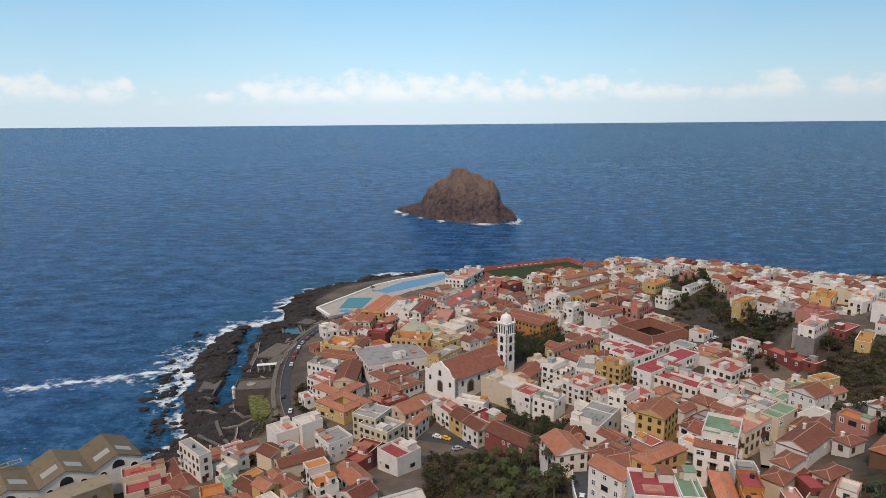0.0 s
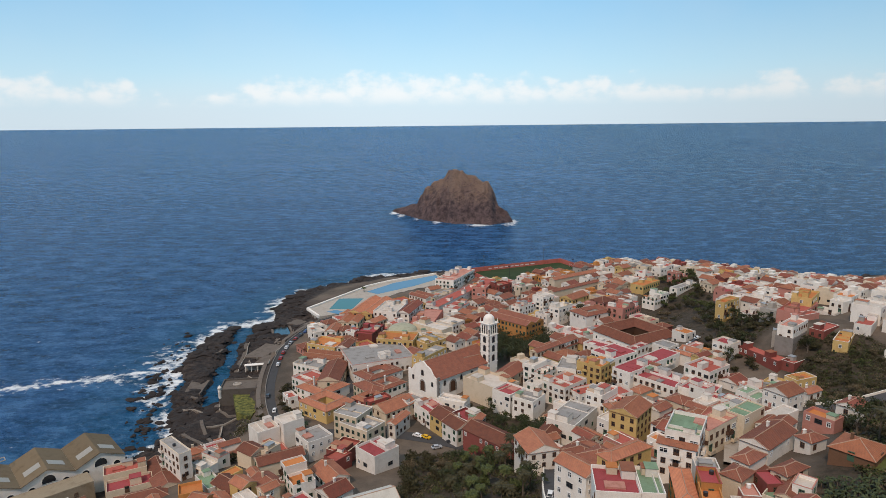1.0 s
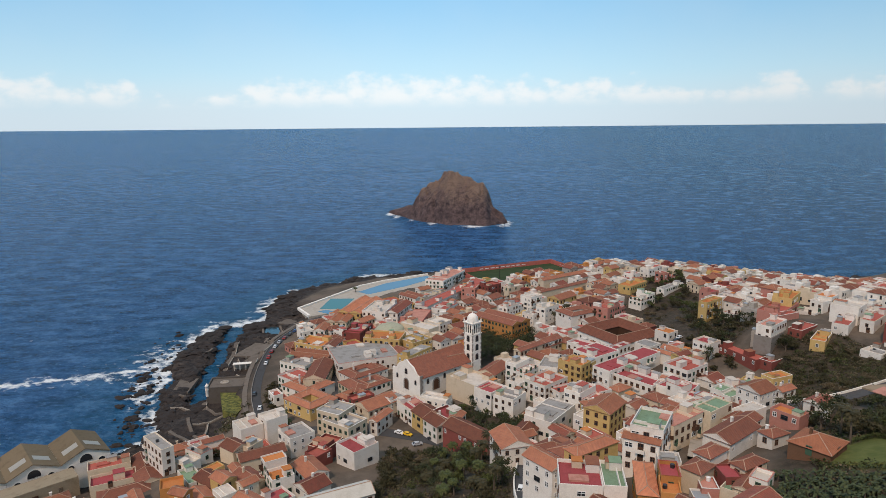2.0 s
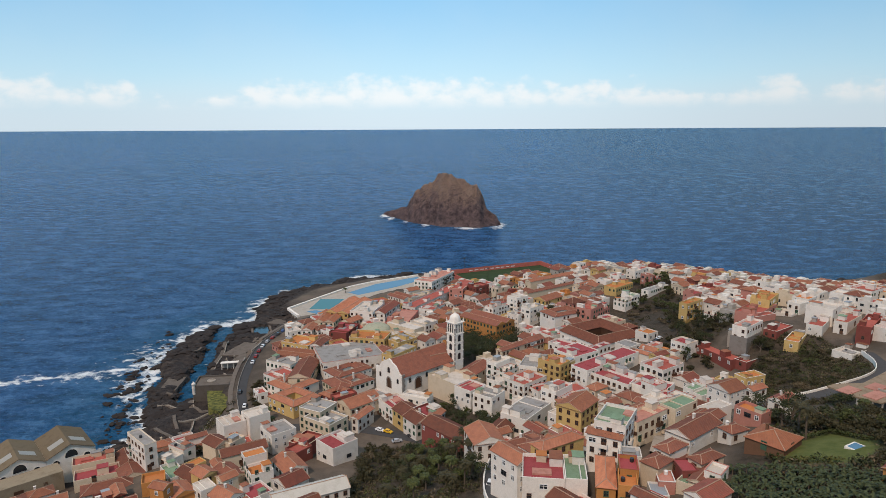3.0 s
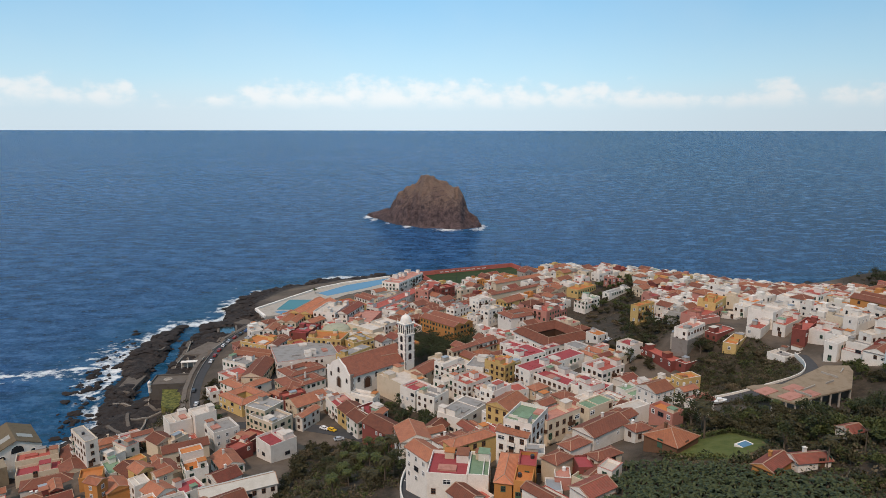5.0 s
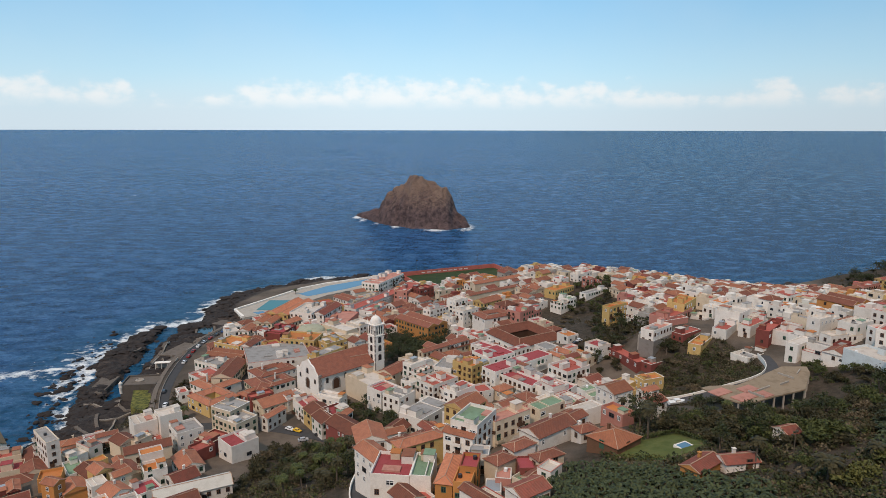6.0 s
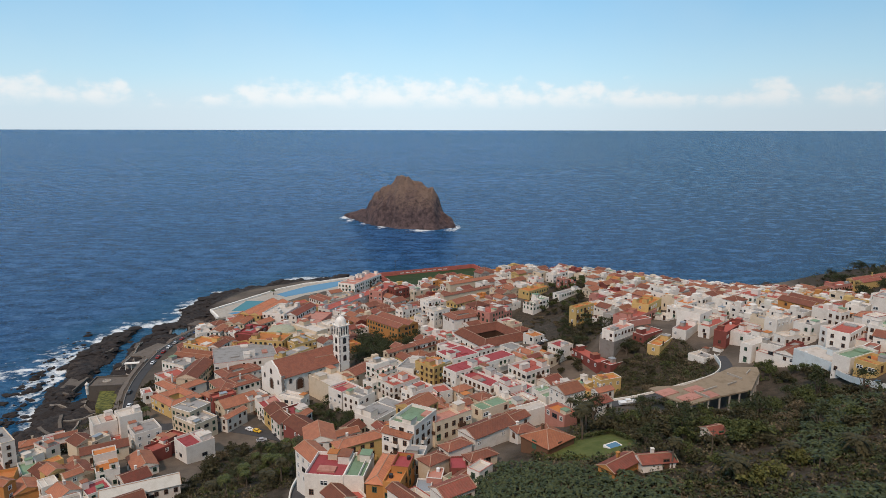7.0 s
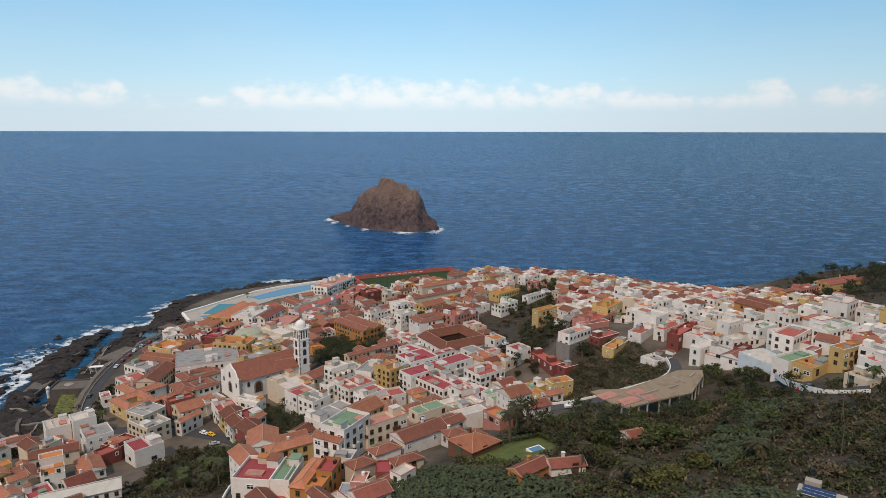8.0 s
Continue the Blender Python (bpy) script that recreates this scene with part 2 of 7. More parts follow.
# ground: lava rock by the sea, dry scrub on the slopes, worn paving in the town
GROUND, nt, b = mat_base("ground_cover", 0.95)
at = {}
for k in ("rock", "veg", "field"):
    n = nt.nodes.new("ShaderNodeAttribute")
    n.attribute_name = k
    at[k] = n.outputs["Fac"]
n1, n2, n3 = tex(nt, 0.05, 5.0, 0.6), tex(nt, 0.35, 5.0, 0.65), tex(nt, 1.6, 4.0, 0.7)
town_c = mixc(nt, rng(nt, n1, 0.35, 0.65), (0.075, 0.062, 0.050), (0.15, 0.118, 0.092))
rock_c = mixc(nt, rng(nt, n2, 0.3, 0.7), (0.018, 0.016, 0.016), (0.060, 0.048, 0.042))
rock_c = mixc(nt, mth(nt, "MULTIPLY", rng(nt, n1, 0.55, 0.7), 0.5), rock_c, (0.105, 0.080, 0.064))
veg_c = mixc(nt, rng(nt, n2, 0.3, 0.7), (0.037, 0.030, 0.022), (0.080, 0.060, 0.045))
veg_c = mixc(nt, rng(nt, n3, 0.5, 0.75), veg_c, (0.03, 0.036, 0.016))
lawn_c = mixc(nt, rng(nt, n2, 0.3, 0.7), (0.080, 0.098, 0.026), (0.125, 0.135, 0.042))
k = mixc(nt, at["veg"], town_c, veg_c)
k = mixc(nt, at["field"], k, lawn_c)
k = mixc(nt, at["rock"], k, rock_c)
nt.links.new(k, b.inputs["Base Color"])
bump(nt, b, mth(nt, "ADD", n2, mth(nt, "MULTIPLY", n3, 0.5)), 0.8, 0.5)

LEAF = {}
for key, lo, hi in (("dark", (0.020, 0.026, 0.010), (0.056, 0.063, 0.025)), ("olive", (0.026, 0.025, 0.012), (0.070, 0.060, 0.028)),
                    ("green", (0.028, 0.038, 0.011), (0.090, 0.100, 0.032)), ("banana", (0.022, 0.030, 0.011), (0.074, 0.086, 0.036)),
                    ("dry", (0.07, 0.055, 0.033), (0.15, 0.115, 0.068)), ("hedge", (0.05, 0.056, 0.017), (0.125, 0.12, 0.034))):
    m, nt, b = mat_base("leaf_" + key, 0.6)
    g = nt.nodes.new("ShaderNodeNewGeometry")
    nt.links.new(mixc(nt, g.outputs["Random Per Island"], lo, hi), b.inputs["Base Color"])
    LEAF[key] = m
BARK = worn("bark", (0.13, 0.10, 0.075))


# ---- mesh helpers ----
class Mesh:
    """Collects corners and faces, with a material slot for each face."""

    def __init__(self):
        self.v, self.f, self.m = [], [], []

    def poly(self, pts, mat=0):
        n = len(self.v)
        self.v += [tuple(p) for p in pts]
        self.f.append(tuple(range(n, n + len(pts))))
        self.m.append(mat)
        return self

    def box(self, x0, y0, z0, x1, y1, z1, mat=0, bottom=True):
        n = len(self.v)
        self.v += [(x0, y0, z0), (x1, y0, z0), (x1, y1, z0), (x0, y1, z0), (x0, y0, z1), (x1, y0, z1), (x1, y1, z1), (x0, y1, z1)]
        q = [(4, 5, 6, 7), (0, 1, 5, 4), (1, 2, 6, 5), (2, 3, 7, 6), (3, 0, 4, 7)] + ([(3, 2, 1, 0)] if bottom else [])
        self.f += [tuple(n + i for i in a) for a in q]
        self.m += [mat] * len(q)
        return self

    def bar(self, a, b, r, mat=0, sides=4, r2=None):
        """A tapering bar from a to b."""
        a, b = Vector(a), Vector(b)
        t = (b - a).normalized()
        s = t.cross(Vector((0, 0, 1)) if abs(t.z) < 0.9 else Vector((1, 0, 0))).normalized()
        u = s.cross(t)
        n = len(self.v)
        for p, rr in ((a, r), (b, r if r2 is None else r2)):
            for i in range(sides):
                g = math.tau * (i + 0.5) / sides
                self.v.append(tuple(p + (s * math.cos(g) + u * math.sin(g)) * rr))
        for i in range(sides):
            j = (i + 1) % sides
            self.f.append((n + i, n + j, n + sides + j, n + sides + i))
            self.m.append(mat)
        self.f += [tuple(n + i for i in reversed(range(sides))), tuple(n + sides + i for i in range(sides))]
        self.m += [mat, mat]
        return self

    def lathe(self, rings, sides=12, cx=0, cy=0, mat=0, turn=0.0):
        n = len(self.v)
        for r, z in rings:
            for i in range(sides):
                g = math.tau * (i + 0.5) / sides + turn
                self.v.append((cx + r * math.cos(g), cy + r * math.sin(g), z))
        for k in range(len(rings) - 1):
            for i in range(sides):
                j = (i + 1) % sides
                o = n + k * sides
                self.f.append((o + i, o + j, o + sides + j, o + sides + i))
                self.m.append(mat)
        self.f.append(tuple(n + (len(rings) - 1) * sides + i for i in range(sides)))
        self.m.append(mat)
        return self

    def data(self, name, mats, smooth=False):
        me = bpy.data.meshes.new(name)
        me.from_pydata(self.v, [], self.f)
        for m in mats:
            me.materials.append(m)
        me.polygons.foreach_set("material_index", self.m)
        if smooth:
            me.polygons.foreach_set("use_smooth", [True] * len(self.f))
        me.update()
        return me


def part(name, me, parent, label="", mats=None, m=None, smooth=False):
    """Links a mesh as one part under a thing."""
    ob = new(name, me.data(name, mats, smooth) if isinstance(me, Mesh) else me)
    ob.parent = parent
    if m is not None:
        ob.matrix_basis = m
    if label:
        tagged(ob, label)
    return ob


def thing(name, m, label, category, group="", kind=""):
    ob = new(name)
    ob.empty_display_size = 0.5
    ob.matrix_basis = m
    return tagged(ob, label, category, group, kind)


# ---- the lie of the land ----
def ss(a, b, v):
    t = min(max((v - a) / (b - a), 0.0), 1.0)
    return t * t * (3 - 2 * t)


HILLS = [32.5, 12.2, -27.6, 1.6, -13.4, -14.1, -13, -16.2, 0, -11.3, -20.2, -22.7, -13, -11.3, -7.6, -7.9, -11.3, -13.3, -8.1, -14.8, -11.3, -22.1, -10.4, -24.2, 1.5, -11.7, -8.9, 1.9, -4.9, -1.2, -9.3, 7, -8.6, -6.6, -19, 8.4, 4.2, 1.2, -3.4, -5.8, 1.2, -8.9, 4.8, 14.3, 9.3, 8.2, 8.2, 11.2, 0.6, -8.7, -6.1, 3.1, 30.3, 22.9, 20.1, 12.7, 1.8, 1.6, 3.7]
KNOLLS = [(205, 205, -3.9), (190, 225, 3.9), (84, 178, 3.8), (100, 60, 3.8), (60, 360, -3.2), (158, 258, -6.5), (112, 381, 6.2), (157, 403, -2.4), (185, 199, -2.3), (220, 365, 5.6), (-76, 218, 5.5), (53, 156, -5.4), (25, 235, -2.2), (290, 200, -2.1), (213, 170, 2.1), (90, 139, -4.9), (-42, 192, -6), (-2, 185, -5), (161, 287, -3.5), (183, 300, 5.5)]


def land(x, y):
    """Height of the ground, from a gentle plain by the sea to the steep slope inland."""
    x, y = min(max(x, -170), 470), min(max(y, 50), 600)
    z = HILLS[0] + HILLS[1] * x / 100 + HILLS[2] * (y - 300) / 100
    for j in range(7):
        ey = math.exp(-((y - 80 - 80 * j) / 75) ** 2)
        for i in range(8):
            z += HILLS[3 + 8 * j + i] * ey * math.exp(-((x + 120 - 80 * i) / 75) ** 2)
    for kx, ky, kh in KNOLLS:
        z += kh * math.exp(-((x - kx) ** 2 + (y - ky) ** 2) / 484)
    return max(z, 6.5)


COAST = [(-900, 215), (-300, 200), (-190, 210), (-140, 236), (-118, 262), (-106, 280), (-116, 298), (-126, 320), (-127, 343), (-140, 372), (-138, 402), (-137, 434),
         (-127, 448), (-113, 446), (-103, 452), (-115, 483), (-113, 507), (-96, 547), (-48, 584), (0, 602), (60, 618), (135, 612), (200, 585),
         (290, 575), (360, 565), (440, 580), (520, 630), (620, 690), (900, 900), (1500, 1150), (1500, -700), (-900, -700)]
CHANNEL = [(-122, 450, 8), (-120, 431, 5.5), (-118, 402, 4.5), (-112, 372, 4), (-108, 347, 4.5), (-104, 324, 4.5), (-103, 314, 3)]


TIDE_POOL = (-94, 426, 8.5)


def inside(poly, x, y):
    r = False
    for (ax, ay), (bx, by) in zip(poly, poly[1:] + poly[:1]):
        if (ay > y) != (by > y) and x < (bx - ax) * (y - ay) / (by - ay) + ax:
            r = not r
    return r


def seg_dist(x, y, ax, ay, bx, by):
    dx, dy = bx - ax, by - ay
    t = min(max(((x - ax) * dx + (y - ay) * dy) / (dx * dx + dy * dy), 0), 1)
    return math.hypot(x - ax - t * dx, y - ay - t * dy), t


def coast(x, y):
    """Distance from the shoreline, positive on land."""
    x2 = x + 5 * noise.noise((x / 14, y / 14, 3.1)) + 3 * noise.noise((x / 5, y / 5, 7.7))
    y2 = y + 5 * noise.noise((x / 14, y / 14, 9.4)) + 3 * noise.noise((x / 5, y / 5, 1.2))
    d = min(seg_dist(x2, y2, *a, *b)[0] for a, b in zip(COAST, COAST[1:] + COAST[:1]))
    d = d if inside(COAST, x2, y2) else -d
    if -150 < x < -80 and 295 < y < 465:
        for a, b in zip(CHANNEL, CHANNEL[1:]):
            q, t = seg_dist(x2 * 0.5 + x * 0.5, y2 * 0.5 + y * 0.5, a[0], a[1], b[0], b[1])
            d = min(d, q - (a[2] + (b[2] - a[2]) * t))
        d = min(d, math.hypot(x2 - TIDE_POOL[0], y2 - TIDE_POOL[1]) - TIDE_POOL[2])
    return d


GARDEN = [(3, 238), (28, 243), (46, 222), (45, 170), (44, 150), (20, 150), (0, 176)]
PARK = [(40, 392), (58, 374), (82, 368), (76, 348), (58, 328), (42, 318), (40, 350)]
HILL = [(128, 404), (150, 436), (180, 480), (205, 488), (190, 400), (182, 350), (178, 312), (160, 298), (143, 308), (140, 340), (133, 380)]
FIELD = [(160, 262), (176, 296), (204, 288), (212, 262), (203, 232), (175, 212), (150, 226), (158, 250)]
SLOPE = [(98, 122), (104, 150), (128, 172), (140, 205), (165, 190), (200, 212), (211, 240), (221, 247), (230, 228), (236, 212), (236, 180), (270, 170), (330, 150), (1500, 500), (1500, -700), (-900, -700), (-900, 60), (-60, 120), (40, 128)]
BEYOND = [(330, 395), (360, 420), (372, 470), (400, 540), (560, 640), (900, 880), (1500, 1100), (1500, 350), (420, 330)]
LAWN = [(117.5, 146.4), (122, 157.5), (139.5, 164.5), (143, 151), (136.5, 141), (127, 137.5)]
FORT_LAWN = [(-88, 309), (-76.5, 309), (-71, 292), (-72, 284), (-80, 289)]
LIDO_PAD = [(-88, 458), (-72, 434), (-50, 446), (-34, 474), (-15, 492), (20, 506), (24, 548), (10, 572), (-32, 547), (-50, 530)]
LIDO_DECK = [(-83, 459), (-71, 440), (-52, 452), (-38, 478), (-18, 498), (14, 512), (18, 545), (8, 566), (-30, 541), (-47, 524)]
COURT_GARDEN = [(26, 280), (40, 276), (53, 261), (61, 248), (52, 237), (37, 245), (33, 258), (27, 267)]
PITCH_AT, PITCH_TURN = (86, 541, 14.0), 24


def edge_of(poly, x, y, soft):
    d = min(seg_dist(x, y, *a, *b)[0] for a, b in zip(poly, poly[1:] + poly[:1]))
    d = d if inside(poly, x, y) else -d
    return ss(-soft, soft, d + 2.5 * noise.noise((x / 9, y / 9, 5.5)))


def surface(x, y, d=None):
    """Top of the ground with the rocky shore."""
    d = coast(x, y) if d is None else d
    z = land(x, y)
    shelf = 2.6 + 2.2 * noise.noise((x / 17, y / 17, 2.0)) + 1.5 * noise.noise((x / 6, y / 6, 4.0)) + 0.9 * noise.noise((x / 2.6, y / 2.6, 6.0))
    west = 1 - ss(-75, -45, x) if y < 455 else 0.6
    lo, hi = 4 + 14 * west, 12 + 34 * west
    if -125 < x < 30 and y > 430 and inside(LIDO_PAD, x, y):
        z = 6.2 if inside(LIDO_DECK, x, y) else 4.4 + 2.4 * noise.noise((x / 10, y / 10, 3.0)) + 1.6 * noise.noise((x / 4.5, y / 4.5, 5.0))
        return -6 + (z + 6) * ss(-5, 3.5, d)
    if abs((x - PITCH_AT[0]) * 0.9135 + (y - PITCH_AT[1]) * 0.4067) < 50 and abs((y - PITCH_AT[1]) * 0.9135 - (x - PITCH_AT[0]) * 0.4067) < 28:
        return PITCH_AT[2] - 1
    z = shelf + (z - shelf) * ss(lo, hi, d)
    return -6 + (z + 6) * ss(-5, 3.5, d)


# ---- the ground: one sheet from the slope to the shore ----
def grid_mesh(name, xs, ys, zf, attrs, mats):
    nx, ny = len(xs), len(ys)
    co, extra = [], {k: [] for k in attrs}
    for y in ys:
        for x in xs:
            z, vals = zf(x, y)
            co.append((x, y, z))
            for k in attrs:
                extra[k].append(vals[k])
    faces = [(j * nx + i, j * nx + i + 1, (j + 1) * nx + i + 1, (j + 1) * nx + i) for j in range(ny - 1) for i in range(nx - 1)]
    me = bpy.data.meshes.new(name)
    me.from_pydata(co, [], faces)
    for k in attrs:
        a = me.attributes.new(k, "FLOAT", "POINT")
        a.data.foreach_set("value", extra[k])
    for m in mats:
        me.materials.append(m)
    me.polygons.foreach_set("use_smooth", [True] * len(faces))
    me.update()
    return me


def steps(lo, hi, inner_lo, inner_hi, fine, grow=1.25):
    v = list(np.arange(inner_lo, inner_hi + 0.01, fine))
    s, a = fine, inner_lo
    left = []
    while a > lo:
        s *= grow
        a = max(a - s, lo)
        left.append(a)
    s, a = fine, v[-1]
    right = []
    while a < hi:
        s *= grow
        a = min(a + s, hi)
        right.append(a)
    return [float(q) for q in left[::-1] + v + right]


def ground_at(x, y):
    d = coast(x, y)
    z = surface(x, y, d)
    veg = max(edge_of(SLOPE, x, y, 3), edge_of(HILL, x, y, 3), edge_of(FIELD, x, y, 3), edge_of(GARDEN, x, y, 2), edge_of(COURT_GARDEN, x, y, 2), edge_of(BEYOND, x, y, 4), 0.9 * edge_of(PARK, x, y, 2))
    west = 1 - ss(-78, -62, x) if y < 455 else 0.7
    rock = max(1 - ss(6 + 22 * west, 10 + 32 * west, d + 5 * noise.noise((x / 11, y / 11, 8.8))), 0.92 * (1 - ss(-80, -74, x + 3 * noise.noise((x / 8, y / 8, 1.1)))) if 262 < y < 460 else 0)
    if -125 < x < 40 and y > 420:
        rock = max(rock, edge_of(LIDO_PAD, x, y, 4))
    field = edge_of(LAWN, x, y, 0.5)
    return z, {"rock": rock * (1 - field), "veg": veg, "field": field}


xs, ys = steps(-900, 1500, -175, 460, 3.2), steps(-700, 1150, 60, 630, 3.2)
ground = tagged(new("ground", grid_mesh("ground", xs, ys, ground_at, ("rock", "veg", "field"), [GROUND])),
                "sloping ground of paving, dry scrub and black lava shore", "ground", kind="structure")

# ---- the sea, lifting with the far distance to the horizon ----
ISLET = (18, 955)
BREAK = [(-147, 362), (-160, 358), (-180, 350), (-205, 343), (-235, 336), (-300, 328)]


def sea_at(x, y):
    z = 117 * max(0.0, (y - 1300) / 3550) ** 1.6
    foam = shoal = 0.0
    if -420 < x < 700 and 180 < y < 800:
        d = coast(x, y)
        rough = 0.5 + 0.5 * noise.noise((x / 30, y / 30, 1.0)) + 0.3 * noise.noise((x / 9, y / 9, 2.0))
        wide = 62 if x < -100 else 46 if x < 20 else 14
        surge = 0.18 + 0.82 * ss(-0.12, 0.38, noise.noise((x / 44, y / 44, 6.5)) + 0.25 * noise.noise((x / 15, y / 15, 2.5)))
        if y > 470 and -130 < x < 30:
            surge = max(surge, 0.55 + 0.4 * noise.noise((x / 25, y / 25, 3.5)))
        surge = max(surge, 0.9 * math.exp(-((x + 140) / 26) ** 2 - ((y - 420) / 30) ** 2), 0.8 * math.exp(-((x + 95) / 40) ** 2 - ((y - 570) / 22) ** 2))
        foam = max(0.0, 1 - max(-d, 0) / (wide * max(rough, 0.25) * surge)) * 0.92
        if -150 < x < -80 and 300 < y < 440 and d > -9 and inside(COAST, x, y):
            foam *= 0.15
        shoal = max(0.0, 1 - max(-d, 0) / 60) * (1 if x < -30 else 0.5)
        for a, b in zip(BREAK, BREAK[1:]):
            q, t = seg_dist(x, y, *a, *b)
            foam = max(foam, (1.0 if y < a[1] + (b[1] - a[1]) * t + 2 else 0.6) * (0.7 + 0.75 * noise.noise((x / 14, y / 9, 4))) * max(0, 1 - q / (19 + 11 * noise.noise((x / 15, y / 15, 0)))))
    iu2, iv2 = x - ISLET[0], y - ISLET[1]
    e = math.hypot((iu2 - 6) / 88, (iv2 - 24 + 0.62 * iu2) / 70)
    if e < 1.6:
        foam = max(foam, 1.05 * max(0.0, 1 - abs(e - 1.0) / 0.14) * (0.85 + noise.noise((x / 25, y / 25, 5)) + 0.5 * ss(55, 85, abs(iu2 - 6))))
        shoal = max(shoal, 0.5 * (1 - ss(1.0, 1.6, e)))
    return z, {"foam": foam, "shoal": shoal}


sx = sorted(set([round(q, 2) for q in steps(-4900, 4900, -330, 260, 4.0, 1.12)]))
sy = sorted(set([round(q, 2) for q in steps(170, 4850, 230, 640, 4.0, 1.10)]))
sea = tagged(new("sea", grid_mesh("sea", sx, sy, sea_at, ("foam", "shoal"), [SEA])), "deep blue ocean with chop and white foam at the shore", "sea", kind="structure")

# ---- the rock islet ----
ISLET_ROCK, nt, b = mat_base("islet_rock", 0.95)
n1, n2, n3 = tex(nt, 0.035, 5.0, 0.6), tex(nt, 0.16, 6.0, 0.65), tex(nt, 0.6, 4.0, 0.7)
k = mixc(nt, rng(nt, n2, 0.3, 0.7), (0.060, 0.043, 0.046), (0.178, 0.122, 0.114))
gpos = nt.nodes.new("ShaderNodeTexCoord")
gz = nt.nodes.new("ShaderNodeSeparateXYZ")
nt.links.new(gpos.outputs["Object"], gz.inputs[0])
k = mixc(nt, mth(nt, "MULTIPLY", rng(nt, n1, 0.28, 0.55), rng(nt, mth(nt, "ADD", gz.outputs["Z"], mth(nt, "MULTIPLY", n2, 60.0)), 48, 80)), k, (0.235, 0.160, 0.122))
k = mixc(nt, mth(nt, "MULTIPLY", rng(nt, n3, 0.48, 0.7), 0.75), k, (0.040, 0.029, 0.026))
nt.links.new(k, b.inputs["Base Color"])
bump(nt, b, mth(nt, "ADD", n2, n3), 1.0, 3.0)


RISE = [(-92, 0), (-86, 2), (-76, 3), (-64, 7), (-48, 12), (-42, 19), (-35, 28), (-27, 37), (-9, 51), (4, 65), (10, 69), (18, 65), (28, 61), (46, 56), (58, 51), (66, 39), (71, 23), (77, 14), (86, 9), (92, 0)]


def islet_height(u, v):
    """Height over the islet's plan; u to the east, v to the north, in metres from its middle."""
    u += 5 * noise.noise((u / 30, v / 30, 2.2)) + 2.0 * noise.noise((u / 9, v / 9, 7.2))
    lift = 0.0
    for (a, ha), (b2, hb) in zip(RISE, RISE[1:]):
        if a <= u <= b2:
            lift = ha + (hb - ha) * (u - a) / (b2 - a)
    mid = 24 - 0.62 * u
    half = 66 * (1 - abs((u - 6) / 89) ** 2.0) ** 0.8 if abs(u - 6) < 88 else 1.0
    half *= 1 + 0.2 * noise.noise((u / 28, v / 60, 3.3))
    r = abs(v - mid) / max(half, 1)
    crag = 5.0 * noise.noise((u / 22, v / 22, 1.7)) + 3.8 * noise.noise((u / 9, v / 9, 4.2)) + 2.8 * noise.noise((u / 4.2, v / 4.2, 9.2))
    gully = -14.0 * max(0.0, 0.3 - abs(noise.noise((u / 17, v / 30, 6.6))))
    steep = 0.56 * ss(1.0, 0.74, r) + 0.44 * ss(0.82, 0.08, r)
    z = lift * steep + (crag + gully) * ss(1.05, 0.8, r) * ss(0, 14, lift) + 3.0 * ss(1.15, 0.95, r) * ss(0, 3, lift)
    return z - 5 * ss(0.95, 1.2, r) - 6 * ss(1.5, 0.0, lift)


iu = [-120 + 1.6 * i for i in range(151)]
me = grid_mesh("islet", iu, iu, lambda u, v: (islet_height(u, v), {}), (), [ISLET_ROCK])
me.polygons.foreach_set("use_smooth", [False] * len(me.polygons))
islet = tagged(new("rock_islet", me), "brown craggy volcanic rock islet rising from the sea", "islet", kind="structure")
islet.matrix_basis = pose(ISLET[0], ISLET[1], 0)
def window_data(name, w, h, frame, door=False):
    """A frame in one piece, standing proud of the wall; doors carry a leaf below the light."""
    t = 0.1
    xs = [-w / 2 - t, -w / 2 + t * 0.5, -0.05, 0.05, w / 2 - t * 0.5, w / 2 + t]
    zs = [-0.06, t, h * 0.55, h * 0.55 + 0.08, h - t, h + t] if door else [-0.12, t * 0.5, h * 0.62, h * 0.62 + 0.07, h - t * 0.5, h + t]
    q, idx = Mesh(), {}

    def vert(i, k, y):
        if (i, k, y) not in idx:
            idx[(i, k, y)] = len(q.v)
            q.v.append((xs[i], y, zs[k]))
        return idx[(i, k, y)]

    solid = {(i, k) for i in range(5) for k in range(5) if i in (0, 2, 4) or k in (0, 2, 4) or (door and k == 1)}
    for i, k in solid:
        q.f.append((vert(i, k, -0.11), vert(i + 1, k, -0.11), vert(i + 1, k + 1, -0.11), vert(i, k + 1, -0.11)))
        for a, b2, n in (((i, k), (i + 1, k), (i, k - 1)), ((i + 1, k), (i + 1, k + 1), (i + 1, k)), ((i + 1, k + 1), (i, k + 1), (i, k + 1)), ((i, k + 1), (i, k), (i - 1, k))):
            if n not in solid:
                q.f.append((vert(*a, -0.11), vert(*a, 0.05), vert(*b2, 0.05), vert(*b2, -0.11)))
    q.m = [0] * len(q.f)
    return q.data(name, [frame])


def pane_data(w, h):
    return Mesh().poly([(-w / 2, -0.03, 0), (w / 2, -0.03, 0), (w / 2, -0.03, h), (-w / 2, -0.03, h)]).data("pane", [GLASS])


